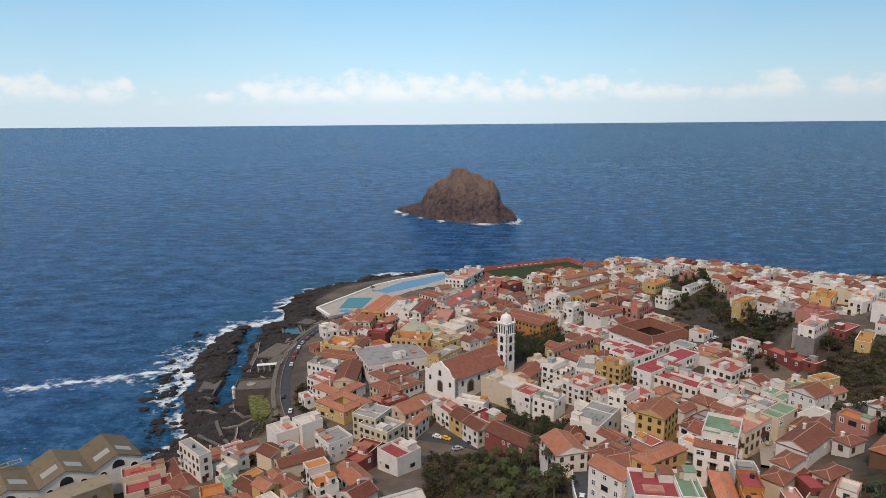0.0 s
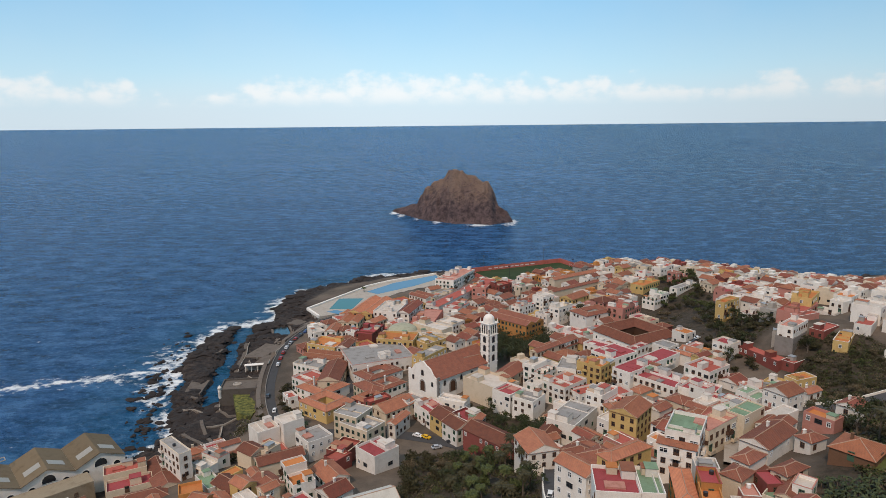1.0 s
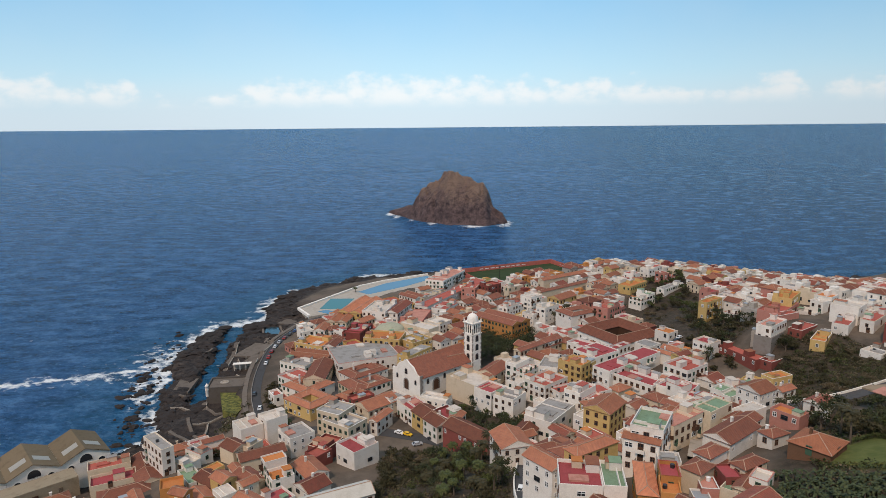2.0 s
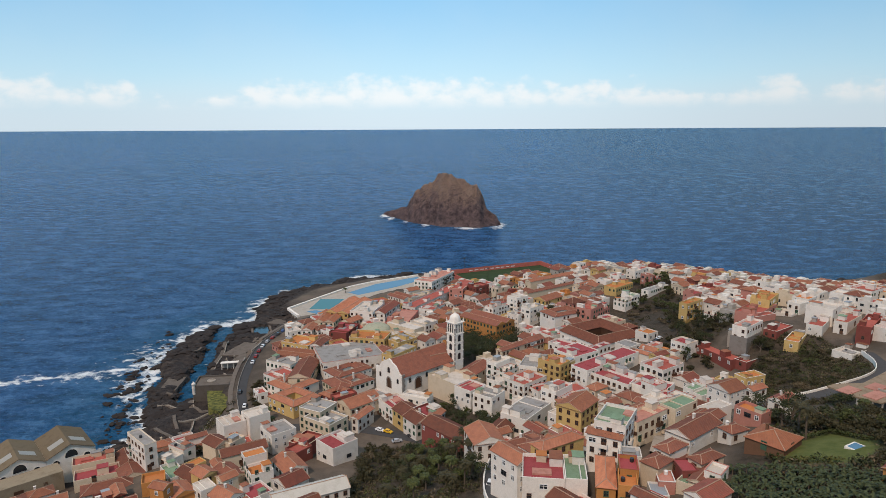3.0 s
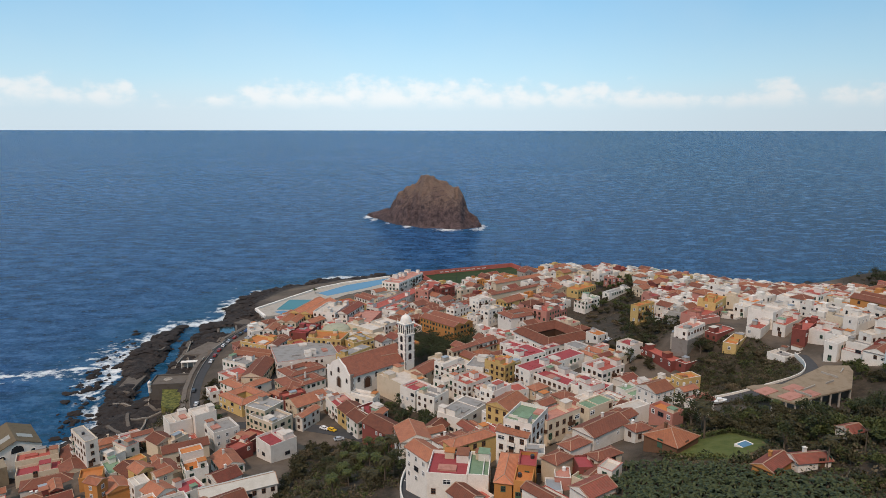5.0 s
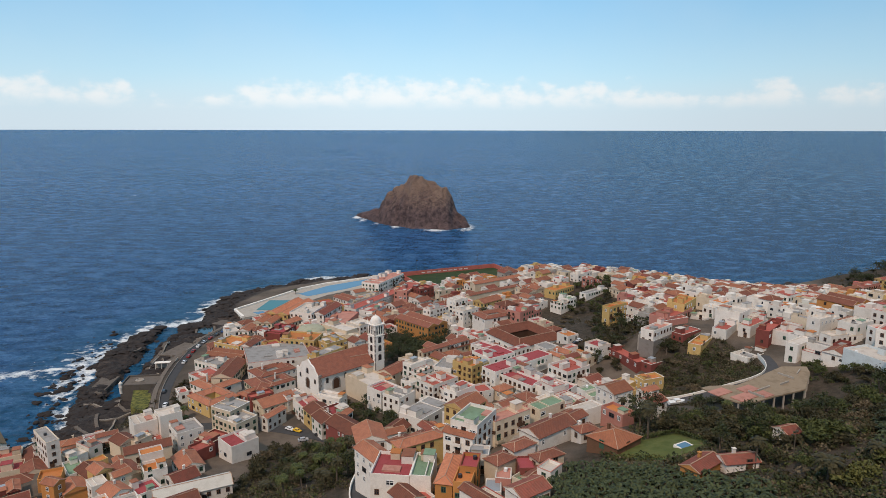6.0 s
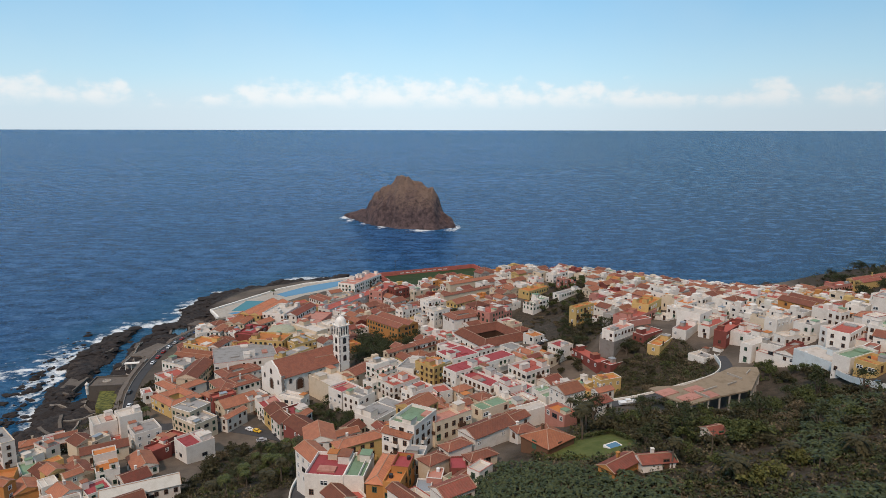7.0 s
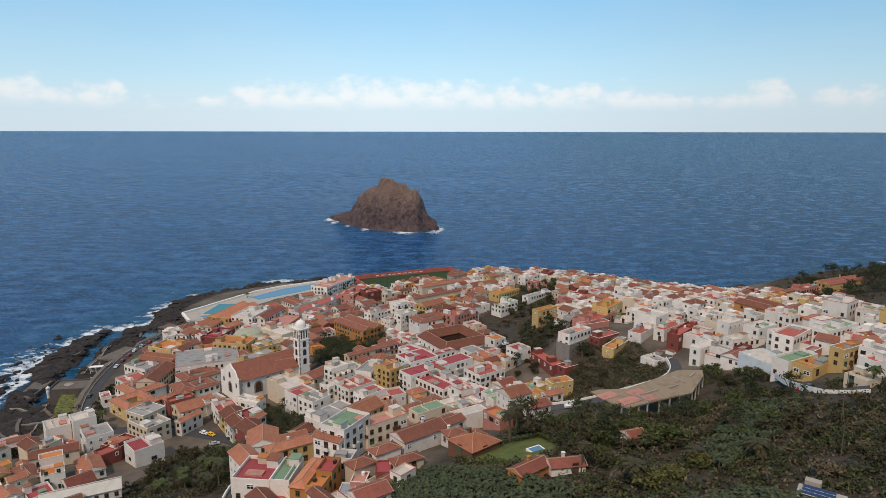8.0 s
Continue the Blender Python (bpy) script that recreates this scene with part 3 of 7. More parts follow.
WINDOWS = [window_data("window", 1.05, 1.4, f) for f in (FRAME_BROWN, FRAME_WHITE, FRAME_BROWN, FRAME_GREEN)]
WIDE = [window_data("window", 1.9, 1.25, f) for f in (FRAME_WHITE, METAL)]
DOORS = [window_data("door", 1.3, 2.3, f, True) for f in (FRAME_BROWN, FRAME_GREEN, WOOD)]
PANES = {"window": pane_data(1.05, 1.4), "wide": pane_data(1.9, 1.25), "door": pane_data(1.3, 2.3)}


def glazed(frame_me, pane_me):
    """A window frame and its glass in one mesh, for plain houses further off."""
    me = frame_me.copy()
    bm = bmesh.new()
    bm.from_mesh(me)
    bm.from_mesh(pane_me)
    bm.faces.ensure_lookup_table()
    for f in bm.faces[-len(pane_me.polygons):]:
        f.material_index = 1
    bm.to_mesh(me)
    bm.free()
    me.materials.append(GLASS)
    return me


SIMPLE = {"window": [glazed(f, PANES["window"]) for f in WINDOWS], "wide": [glazed(f, PANES["wide"]) for f in WIDE], "door": [glazed(f, PANES["door"]) for f in DOORS]}


def opening(kind, style, parent, m, simple=False):
    """A window or door with its pane."""
    if simple:
        return part("door" if kind == "door" else "window", SIMPLE[kind][style], parent, "", m=m)
    data = {"window": WINDOWS, "wide": WIDE, "door": DOORS}[kind][style]
    ob = part("door" if kind == "door" else "window", data, parent, "", m=m)
    part("pane", PANES[kind], ob)
    return ob



# ---- town fabric that is not a plain house ----
TAKEN = []


def local(x, y, turn, u, v):
    c, s = math.cos(radians(turn)), math.sin(radians(turn))
    return x + u * c - v * s, y + u * s + v * c


def ribbon(name, pts, width, mat, label, category, lift=0.12, seg=4.0, kind="structure"):
    """A strip of paving that follows the ground along a line."""
    line = []
    for (ax, ay), (bx, by) in zip(pts, pts[1:]):
        n = max(1, int(math.hypot(bx - ax, by - ay) / seg))
        line += [(ax + (bx - ax) * i / n, ay + (by - ay) * i / n) for i in range(n)]
    line.append(pts[-1])
    for _ in range(6):
        line = [line[0]] + [tuple((line[i - 1][k] + 2 * line[i][k] + line[i + 1][k]) / 4 for k in (0, 1)) for i in range(1, len(line) - 1)] + [line[-1]]
    q = Mesh()
    rim = []
    for i, (x, y) in enumerate(line):
        ax, ay = line[max(i - 1, 0)]
        bx, by = line[min(i + 1, len(line) - 1)]
        l = math.hypot(bx - ax, by - ay)
        nx, ny = -(by - ay) / l * width / 2, (bx - ax) / l * width / 2
        z = max(surface(x, y), surface(x + nx, y + ny), surface(x - nx, y - ny)) + lift
        rim.append(((x + nx, y + ny, z), (x - nx, y - ny, z)))
    for (a, b), (c2, d2) in zip(rim, rim[1:]):
        q.poly([b, d2, c2, a])
        for p, r in ((a, c2), (d2, b)):
            q.poly([p, r, (r[0], r[1], r[2] - 1.5), (p[0], p[1], p[2] - 1.5)])
    tagged(new(name, q.data(name, [mat])), label, category, kind=kind)
    return rim


def wall_along(name, rim, side, h, mat, label, thick=0.3, category="wall"):
    """A low wall along one rim of a strip."""
    q = Mesh()
    for s, e in zip(rim, rim[1:]):
        a, b = Vector(s[side]), Vector(e[side])
        n = (b - a).cross(Vector((0, 0, 1))).normalized() * thick / 2
        lo, hi = Vector((0, 0, -1.2)), Vector((0, 0, h))
        q.poly([a + n + lo, b + n + lo, b + n + hi, a + n + hi]).poly([b - n + lo, a - n + lo, a - n + hi, b - n + hi]).poly([a + n + hi, b + n + hi, b - n + hi, a - n + hi])
    return tagged(new(name, q.data(name, [mat])), label, category, kind="structure")


CONCRETE = worn("sea_concrete", (0.15, 0.125, 0.105), stains=0.6)
coast_road = ribbon("road", [(-52, 262), (-61, 283), (-67, 298), (-72, 320), (-75, 343), (-77, 370), (-73, 394), (-69, 418), (-58, 436)], 4.4, ASPHALT, "grey asphalt coast road curving along the shore", "road")
wall_along("sea_wall", coast_road, 0, 0.5, STONE, "low dark stone wall beside the coast road")
ribbon("pavement", [(-60, 264), (-67, 284), (-73, 299), (-78, 321), (-81, 343), (-83, 370), (-79, 394), (-74, 418)], 2.2, CONCRETE, "grey paved promenade beside the coast road", "pavement", 0.2)
for pts in ([(-80, 340), (-82, 352), (-79, 372)], [(-96, 372), (-88, 380), (-80, 398)], [(-101, 352), (-104, 378), (-109, 400)], [(-92, 405), (-86, 420), (-74, 430)], [(-93, 300), (-98, 310), (-95, 320)]):
    wall_along("low_wall", ribbon("terrace", pts, 2.4, CONCRETE, "rough paved terrace on the lava shore", "terrace", 0.35, 3.0), 1, 0.4, PAVING, "low pale concrete kerb on the shore", 0.3)
ribbon("street", [(-4, 262), (-24, 285), (-30, 310), (-35, 350), (-40, 380)], 5.0, ASPHALT, "narrow asphalt street between rows of houses", "street")
ribbon("street", [(-50, 262), (-20, 262), (0, 258), (22, 250), (44, 232), (52, 214)], 6.5, ASPHALT, "asphalt street with parked cars by the garden", "street")
bend = ribbon("road", [(60, 122), (56, 140), (51, 155), (48, 168), (49, 182), (52, 196), (53, 212)], 6.0, ASPHALT, "steep asphalt lane bending below the white houses", "road", 0.15, 2.5)
wall_along("parapet_wall", bend, 0, 1.0, LIGHT_WALL, "whitewashed parapet wall along the bend", 0.4)
hill_road = ribbon("road", [(213.5, 263), (212, 250), (204, 238), (190, 229), (170, 226), (150, 224)], 4.8, ASPHALT, "asphalt hill road curving past the dry field", "road", 0.15, 3.0)
wall_along("parapet_wall", hill_road, 1, 0.9, LIGHT_WALL, "white parapet wall along the hill road")
top_road = ribbon("road", [(233.5, 208), (231.2, 199), (228, 188), (224.3, 176), (222.8, 168), (226, 163.5), (232, 162)], 6.0, ASPHALT, "dark asphalt road bend at the edge of the slope", "road", 0.15, 3.0)
wall_along("parapet_wall", top_road, 1, 0.9, LIGHT_WALL, "white kerb wall at the road bend")


ribbon("plaza", [(94, 163), (98, 172), (104, 186)], 8.0, PAVING, "worn grey paved yard beside the white hall", "yard", 0.1, 2.5)


def block(name, x, y, turn, w, d, z0, z1, mat, label, category, kind="", chamfer=0.0):
    q = Mesh().box(-w / 2, -d / 2, z0, w / 2, d / 2, z1)
    ob = new(name, q.data(name, [mat]))
    ob.matrix_basis = pose(x, y, 0, 0, 0, turn)
    return tagged(ob, label, category, kind=kind)


# church with its bell tower
def arch_pane(w, h, n=6):
    """Outline of a round-headed opening."""
    r = w / 2
    return [(-r, 0), (r, 0), (r, h - r)] + [(r * math.cos(math.pi * i / n), h - r + r * math.sin(math.pi * i / n)) for i in range(1, n)] + [(-r, h - r)]


def arch_opening(name, w, h, frame, fill, rim=0.22, parent=None, m=None, label=""):
    """A round-headed opening: stone surround standing proud and a dark recess."""
    q = Mesh()
    i, o = arch_pane(w, h), arch_pane(w + 2 * rim, h + rim)
    k = len(i)
    base = len(q.v)
    for ring, dy in ((i, -0.1), (o, -0.1), (o, 0.05), (i, 0.05)):
        q.v += [(p[0], dy, p[1]) for p in ring]
    for s in range(3):
        for j in range(k):
            a, b2 = base + s * k + j, base + s * k + (j + 1) % k
            q.f.append((a, b2, b2 + k, a + k))
            q.m.append(0)
    ob = part(name, q, parent, label, [frame], m)
    p = Mesh().poly([(a, -0.02, z) for a, z in i])
    part("recess", p, ob, "", [fill])
    return ob


CH = (14.1, 283.9, 43)
church = thing("church", pose(*local(*CH, 0, 0), 0, 0, 0, CH[2]), "large white church with brown tiled roof and stone doorways", "church")
zc = 16.6
q = Mesh()
# aisled hall: near eave at y = 0, ridge along x
L, W, EAVE, RIDGE = 35.4, 20.6, 25.0, 31.2
q.box(0.3, 0.4, zc - 6, L, W - 0.4, EAVE - 0.15, 0, False)
part("wall", q, church, "", [LIGHT_WALL])
q = Mesh()
for y0, z0, y1, z1 in ((-0.3, EAVE - 0.1, W / 2, RIDGE), (W + 0.3, EAVE - 0.1, W / 2, RIDGE)):
    a = [(0.4, y0, z0), (L + 0.3, y0, z0), (L + 0.3, y1, z1), (0.4, y1, z1)]
    q.poly(a if y0 < 0 else a[::-1])
    b2 = [(x, y, z - 0.18) for x, y, z in a]
    q.poly(b2[::-1] if y0 < 0 else b2).poly([b2[0], b2[1], a[1], a[0]])
part("roof", q, church, "brown clay tile nave roof", [TILES["b"][0]])
q = Mesh().poly([(L, 0.4, EAVE - 0.15), (L, W - 0.4, EAVE - 0.15), (L, W / 2, RIDGE - 0.2)])
part("gable", q, church, "", [LIGHT_WALL])
q = Mesh().bar((0.6, W / 2, RIDGE + 0.08), (L, W / 2, RIDGE + 0.08), 0.2)
part("ridge", q, church, "", [MORTAR])
part("ridge", Mesh().bar((L * 0.62, W * 0.28, RIDGE - 2.6), (L + 0.2, W * 0.22, RIDGE - 3.4), 0.24), church, "", [MORTAR])
# front with curved gable
q = Mesh()
n = 16
prof = [(W * i / n, EAVE + 0.6 + 6.0 * math.sin(math.pi * i / n) ** 1.6 - 0.9 * math.sin(4 * math.pi * i / n) ** 2) for i in range(n + 1)]
for (ya, za), (yb, zb) in zip(prof, prof[1:]):
    q.poly([(-0.3, yb, zc - 6), (-0.3, ya, zc - 6), (-0.3, ya, za), (-0.3, yb, zb)])
    q.poly([(0.5, ya, zc - 6), (0.5, yb, zc - 6), (0.5, yb, zb), (0.5, ya, za)])
    q.poly([(-0.3, ya, za), (0.5, ya, za), (0.5, yb, zb), (-0.3, yb, zb)])
for ya, s in ((0, 1), (W, -1)):
    pts = [(-0.3, ya, zc - 6), (0.5, ya, zc - 6), (0.5, ya, prof[0][1]), (-0.3, ya, prof[0][1])]
    q.poly(pts if s > 0 else pts[::-1])
part("front_wall", q, church, "white front wall with curved gable", [LIGHT_WALL])
for k in range(9):
    z = zc - 1.6 + k * 1.25
    e = 0.8 if k % 2 else 1.25
    part("corner_stone", Mesh().box(-0.36, -0.08, z, e, 0.5, z + 1.2), church, "", [STONE])
side = pose(0, 0, 0)
for u, zz in ((4.5, 21.2), (15.0, 21.2), (22.0, 21.2), (29.0, 21.4)):
    arch_opening("window", 1.2, 2.4, STONE, GLASS, 0.2, church, pose(u, 0.38, zz))
arch_opening("door", 3.2, 5.2, STONE, WOOD, 0.7, church, pose(9.6, 0.37, zc + 0.6), "dark side doorway with a heavy stone surround")
front = pose(-0.3, 0, 0, 0, 0, -90)
arch_opening("door", 2.8, 5.0, STONE, WOOD, 0.6, church, front @ pose(-W / 2, 0, zc + 0.5), "tall front doorway with stone surround")
for u in (-3.6, -17.0):
    arch_opening("window", 1.2, 2.2, STONE, GLASS, 0.2, church, front @ pose(u, 0, 21.0))
arch_opening("window", 1.6, 2.6, STONE, GLASS, 0.25, church, front @ pose(-W / 2, 0, 24.6))
TAKEN.append((*local(*CH, L / 2, W / 2), L + 3, W + 3, CH[2]))

TW = (38.6, 309.4)
tower = thing("bell_tower", pose(*TW, 0, 0, 0, CH[2]), "slender white bell tower with arched openings and domed lantern", "tower")
half = 3.0
part("shaft", Mesh().box(-half, -half, zc - 6, half, half, 38.4), tower, "", [LIGHT_WALL])
part("belfry", Mesh().box(-half + 0.15, -half + 0.15, 38.4, half - 0.15, half - 0.15, 44.2), tower, "", [LIGHT_WALL])
for z, e in ((24.6, 0.12), (29.4, 0.14), (34.0, 0.14), (38.3, 0.28), (44.0, 0.42)):
    part("cornice", Mesh().box(-half - e, -half - e, z, half + e, half + e, z + 0.32), tower, "", [LIGHT_WALL])
QUOINS = [Mesh().box(0, 0, 0, e, e, 1.2).data("corner_stone", [STONE]) for e in (0.35, 0.55)]
for sx3, sy3 in ((1, 1), (1, -1), (-1, 1), (-1, -1)):
    for k in range(20):
        e = (0.35, 0.55)[k % 2]
        x, y = sx3 * (half + 0.03) - (e if sx3 > 0 else 0), sy3 * (half + 0.03) - (e if sy3 > 0 else 0)
        part("corner_stone", QUOINS[k % 2], tower, m=pose(x, y, zc + k * 1.25))
for s in range(4):
    face = pose(0, 0, 0, 0, 0, 90 * s) @ pose(0, -half, 0)
    for z in (25.4, 30.2, 34.6):
        arch_opening("opening", 1.7, 3.1, STONE, GLASS, 0.2, tower, face @ pose(0, 0, z))
    for u in (-1.5, 0, 1.5):
        arch_opening("opening", 0.75, 4.2, LIGHT_WALL, GLASS, 0.12, tower, face @ pose(u, 0.13, 39.2))
dome = [(2.9, 44.3), (2.9, 45.0), (2.75, 45.6)] + [(2.7 * math.cos(a), 45.7 + 2.7 * math.sin(a)) for a in [radians(8 + 9 * i) for i in range(9)]] + [(0.28, 48.5), (0.22, 49.2)]
part("dome", Mesh().lathe(dome, 16), tower, "white rendered dome", [LIGHT_WALL], None, True)
part("finial", Mesh().bar((0, 0, 49.1), (0, 0, 51.0), 0.09).bar((-0.45, 0, 50.3), (0.45, 0, 50.3), 0.08), tower, "", [METAL])
for sgn in ((1, 1), (1, -1), (-1, 1), (-1, -1)):
    part("pinnacle", Mesh().lathe([(0.32, 44.3), (0.32, 45.1), (0.12, 45.6), (0.2, 45.9), (0.02, 46.6)], 8, sgn[0] * 2.9, sgn[1] * 2.9), tower, "", [LIGHT_WALL])
TAKEN.append((*TW, 8, 8, CH[2]))


# convent round a square court
def ring_roof(w, d, cw, cd, eave, ridge):
    """Four tiled wings round an open court, ridge in the middle of each wing."""
    q, r = Mesh(), Mesh()
    out = [(-w / 2, -d / 2), (w / 2, -d / 2), (w / 2, d / 2), (-w / 2, d / 2)]
    inn = [(-cw / 2, -cd / 2), (cw / 2, -cd / 2), (cw / 2, cd / 2), (-cw / 2, cd / 2)]
    mid = [((a[0] + b[0]) / 2, (a[1] + b[1]) / 2) for a, b in zip(out, inn)]
    for i in range(4):
        j = (i + 1) % 4
        q.poly([(*out[i], eave), (*out[j], eave), (*mid[j], ridge), (*mid[i], ridge)])
        q.poly([(*mid[i], ridge), (*mid[j], ridge), (*inn[j], eave), (*inn[i], eave)])
        q.poly([(*inn[j], eave - 0.2), (*out[j], eave - 0.2), (*out[i], eave - 0.2), (*inn[i], eave - 0.2)][::-1])
        q.poly([(*out[i], eave - 0.2), (*out[j], eave - 0.2), (*out[j], eave), (*out[i], eave)])
        q.poly([(*inn[j], eave - 0.2), (*inn[i], eave - 0.2), (*inn[i], eave), (*inn[j], eave)])
        r.bar((*mid[i], ridge + 0.05), (*mid[j], ridge + 0.05), 0.18)
        r.bar((*out[i], eave + 0.05), (*mid[i], ridge + 0.05), 0.16)
    return q, r


KV = (118.5, 341.5, 31)
convent = thing("convent", pose(KV[0], KV[1], 0, 0, 0, KV[2]), "white convent with four brown tiled wings round a court", "convent")
w, d, cw, cd = 31.0, 31.0, 17.0, 15.0
q = Mesh()
a, c2 = w / 2 - 0.5, d / 2 - 0.5
for p, r in (((-a, -c2), (a, -c2)), ((a, -c2), (a, c2)), ((a, c2), (-a, c2)), ((-a, c2), (-a, -c2))):
    q.poly([(*p, 14), (*r, 14), (*r, 27.3), (*p, 27.3)])
a, c2 = cw / 2 + 0.4, cd / 2 + 0.4
court = Mesh()
for p, r in (((-a, -c2), (a, -c2)), ((a, -c2), (a, c2)), ((a, c2), (-a, c2)), ((-a, c2), (-a, -c2))):
    court.poly([(*r, 14), (*p, 14), (*p, 27.3), (*r, 27.3)])
part("wall", q, convent, "", [LIGHT_WALL])
part("court_gallery", court, convent, "dark wooden galleries round the court", [WOOD])
s, r = ring_roof(w, d, cw, cd, 27.4, 31.0)
part("roof", s, convent, "brown clay tile roof round the court", [TILES["b"][0]])
part("ridge", r, convent, "", [MORTAR])
part("court_garden", Mesh().box(-cw / 2, -cd / 2, 15, cw / 2, cd / 2, 19.5), convent, "dark planted court", [LEAF["dark"]])
for sd in range(4):
    for k in range(6):
        u = -12.5 + 5 * k
        arch_opening("window", 0.9, 1.5, STONE, GLASS, 0.12, convent, pose(0, 0, 0, 0, 0, 90 * sd) @ pose(u, -w / 2 + 0.48, 23.6))
TAKEN.append((KV[0], KV[1], 33, 33, KV[2]))

# football ground
px, py, pz = PITCH_AT
TURF, nt, b = mat_base("pitch_turf", 0.95)
nn = tex(nt, 0.12, 4.0)
nt.links.new(mixc(nt, rng(nt, nn, 0.3, 0.7), (0.028, 0.046, 0.018), (0.046, 0.064, 0.028)), b.inputs["Base Color"])
pitch = thing("football_pitch", pose(px, py, 0, 0, 0, PITCH_TURN), "green football pitch inside a faded red wall", "sports field")
part("turf", Mesh().box(-46, -21, pz - 8, 46, 21, pz + 0.3), pitch, "dull green turf", [TURF])
RED_WALL = worn("faded_red_wall", (0.46, 0.135, 0.105), stains=0.5)
for x0, y0, x1, y1 in ((-47, 21, 47, 21.5), (46.5, -21, 47, 21), (-47, -21, -46.5, 21)):
    part("wall", Mesh().box(x0, y0, pz - 8, x1, y1, pz + 4.0), pitch, "faded red perimeter wall", [RED_WALL])
for k in range(9):
    part("advert_bar", Mesh().box(-26 + k * 5.2, 20.9, pz + 1.6, -22.8 + k * 5.2 + (k % 3) * 0.4, 20.98, pz + 2.3), pitch, "", [FRAME_WHITE])
part("path", Mesh().box(-47, 22, pz - 8, 47, 26, pz + 1.2), pitch, "red running path behind the wall", [RED_WALL])
for u in (-44.5, 44.5):
    part("goal", Mesh().bar((u, -3.6, pz + 0.3), (u, -3.6, pz + 2.7), 0.08).bar((u, 3.6, pz + 0.3), (u, 3.6, pz + 2.7), 0.08).bar((u, -3.6, pz + 2.7), (u, 3.6, pz + 2.7), 0.08), pitch, "", [FRAME_WHITE])
for u, v in ((-30, -22), (30, -22), (-30, 22.5), (30, 22.5)):
    part("floodlight", Mesh().bar((u, v, pz), (u, v, pz + 13), 0.16, r2=0.09).box(u - 0.9, v - 0.15, pz + 12.6, u + 0.9, v + 0.15, pz + 13.4), pitch, "", [METAL])
TAKEN.append((px, py, 100, 56, PITCH_TURN))

# sea pools behind a white wall
POOL_TEAL, nt, b = mat_base("pool_teal", 0.08)
b.inputs["Base Color"].default_value = (0.06, 0.17, 0.165, 1)
b.inputs["Specular IOR Level"].default_value = 0.15
POOL_BLUE, nt, b = mat_base("pool_blue", 0.1)
b.inputs["Base Color"].default_value = (0.10, 0.20, 0.29, 1)
b.inputs["Specular IOR Level"].default_value = 0.2
lido = thing("swimming_pool", pose(0, 0, 0), "seaside pool terrace with teal and blue basins", "pool")
q = Mesh()
zt = 7.6
q.poly([(x, y, zt) for x, y in LIDO_DECK])
for (ax, ay), (bx, by) in zip(LIDO_DECK, LIDO_DECK[1:] + LIDO_DECK[:1]):
    q.poly([(ax, ay, 0), (bx, by, 0), (bx, by, zt), (ax, ay, zt)])
part("deck", q, lido, "worn grey concrete bathing deck", [worn("deck_paving", (0.46, 0.41, 0.35), stains=0.4)])
part("basin", Mesh().poly([(x, y, zt + 0.03) for x, y in ((-67.5, 458.5), (-50.7, 458.4), (-45.9, 487), (-64.6, 487.1))]), lido, "teal pool water", [POOL_TEAL])
part("basin", Mesh().poly([(x, y, zt + 0.03) for x, y in ((-46, 507), (-36.7, 499), (-8.4, 524.7), (11.4, 548.9), (8, 562), (-26.5, 535))]), lido, "blue pool water", [POOL_BLUE])
part("basin", Mesh().poly([(x, y, zt + 0.03) for x, y in ((-68, 452.6), (-57.4, 445), (-51.5, 449), (-62, 456.5))]), lido, "pale blue paddling pool", [POOL_BLUE])
for (ax, ay), (bx, by) in (((-71, 440), (-83, 459)), ((-83, 459), (-47, 524)), ((-47, 524), (-30, 541)), ((-30, 541), (8, 566))):
    part("sea_wall", Mesh().bar((ax, ay, zt + 0.2), (bx, by, zt + 0.2), 1.2), lido, "thick white sea wall", [LIGHT_WALL])

DARK_STONE = worn("basalt_blocks", (0.11, 0.095, 0.082), stains=0.5, relief=0.1)
# old fort, bathing platforms and walls on the lava shore
fort = thing("stone_fort", pose(-87, 317, 0, 0, 0, 8), "small dark stone fort with flat paved roof", "fort")
part("wall", Mesh().box(-9, -7, -1, 9, 7, 9.6), fort, "", [DARK_STONE])
part("roof", Mesh().box(-8.3, -6.3, 9.6, 8.3, 6.3, 9.75), fort, "grey paved roof", [CONCRETE])
for x0, y0, x1, y1 in ((-9, -7, 9, -6.4), (-9, 6.4, 9, 7), (-9, -6.4, -8.4, 6.4), (8.4, -6.4, 9, 6.4)):
    part("parapet", Mesh().box(x0, y0, 9.6, x1, y1, 10.5), fort, "", [DARK_STONE])
part("roof_ring", Mesh().lathe([(2.2, 9.7), (2.2, 10.1), (1.5, 10.1), (1.5, 9.8)], 16, -1.5, 1.0), fort, "round stone kerb on the roof", [PAVING])
part("sentry_box", Mesh().lathe([(0.8, 6), (0.9, 9.2), (1.05, 9.4), (0.95, 9.6), (0.95, 11.2), (1.1, 11.3), (0.8, 11.9), (0.4, 12.3), (0.05, 12.8)], 12, -8.6, -6.6), fort, "white round sentry box", [LIGHT_WALL], None, True)
TAKEN.append((-87, 317, 20, 16, 8))


def slab(pts, z, mat, label, name="platform"):
    q = Mesh().poly([(x, y, z) for x, y in pts])
    for (ax, ay), (bx, by) in zip(pts, pts[1:] + pts[:1]):
        q.poly([(ax, ay, z - 4), (bx, by, z - 4), (bx, by, z), (ax, ay, z)])
    return tagged(new(name, q.data(name, [mat])), label, "platform", kind="structure")


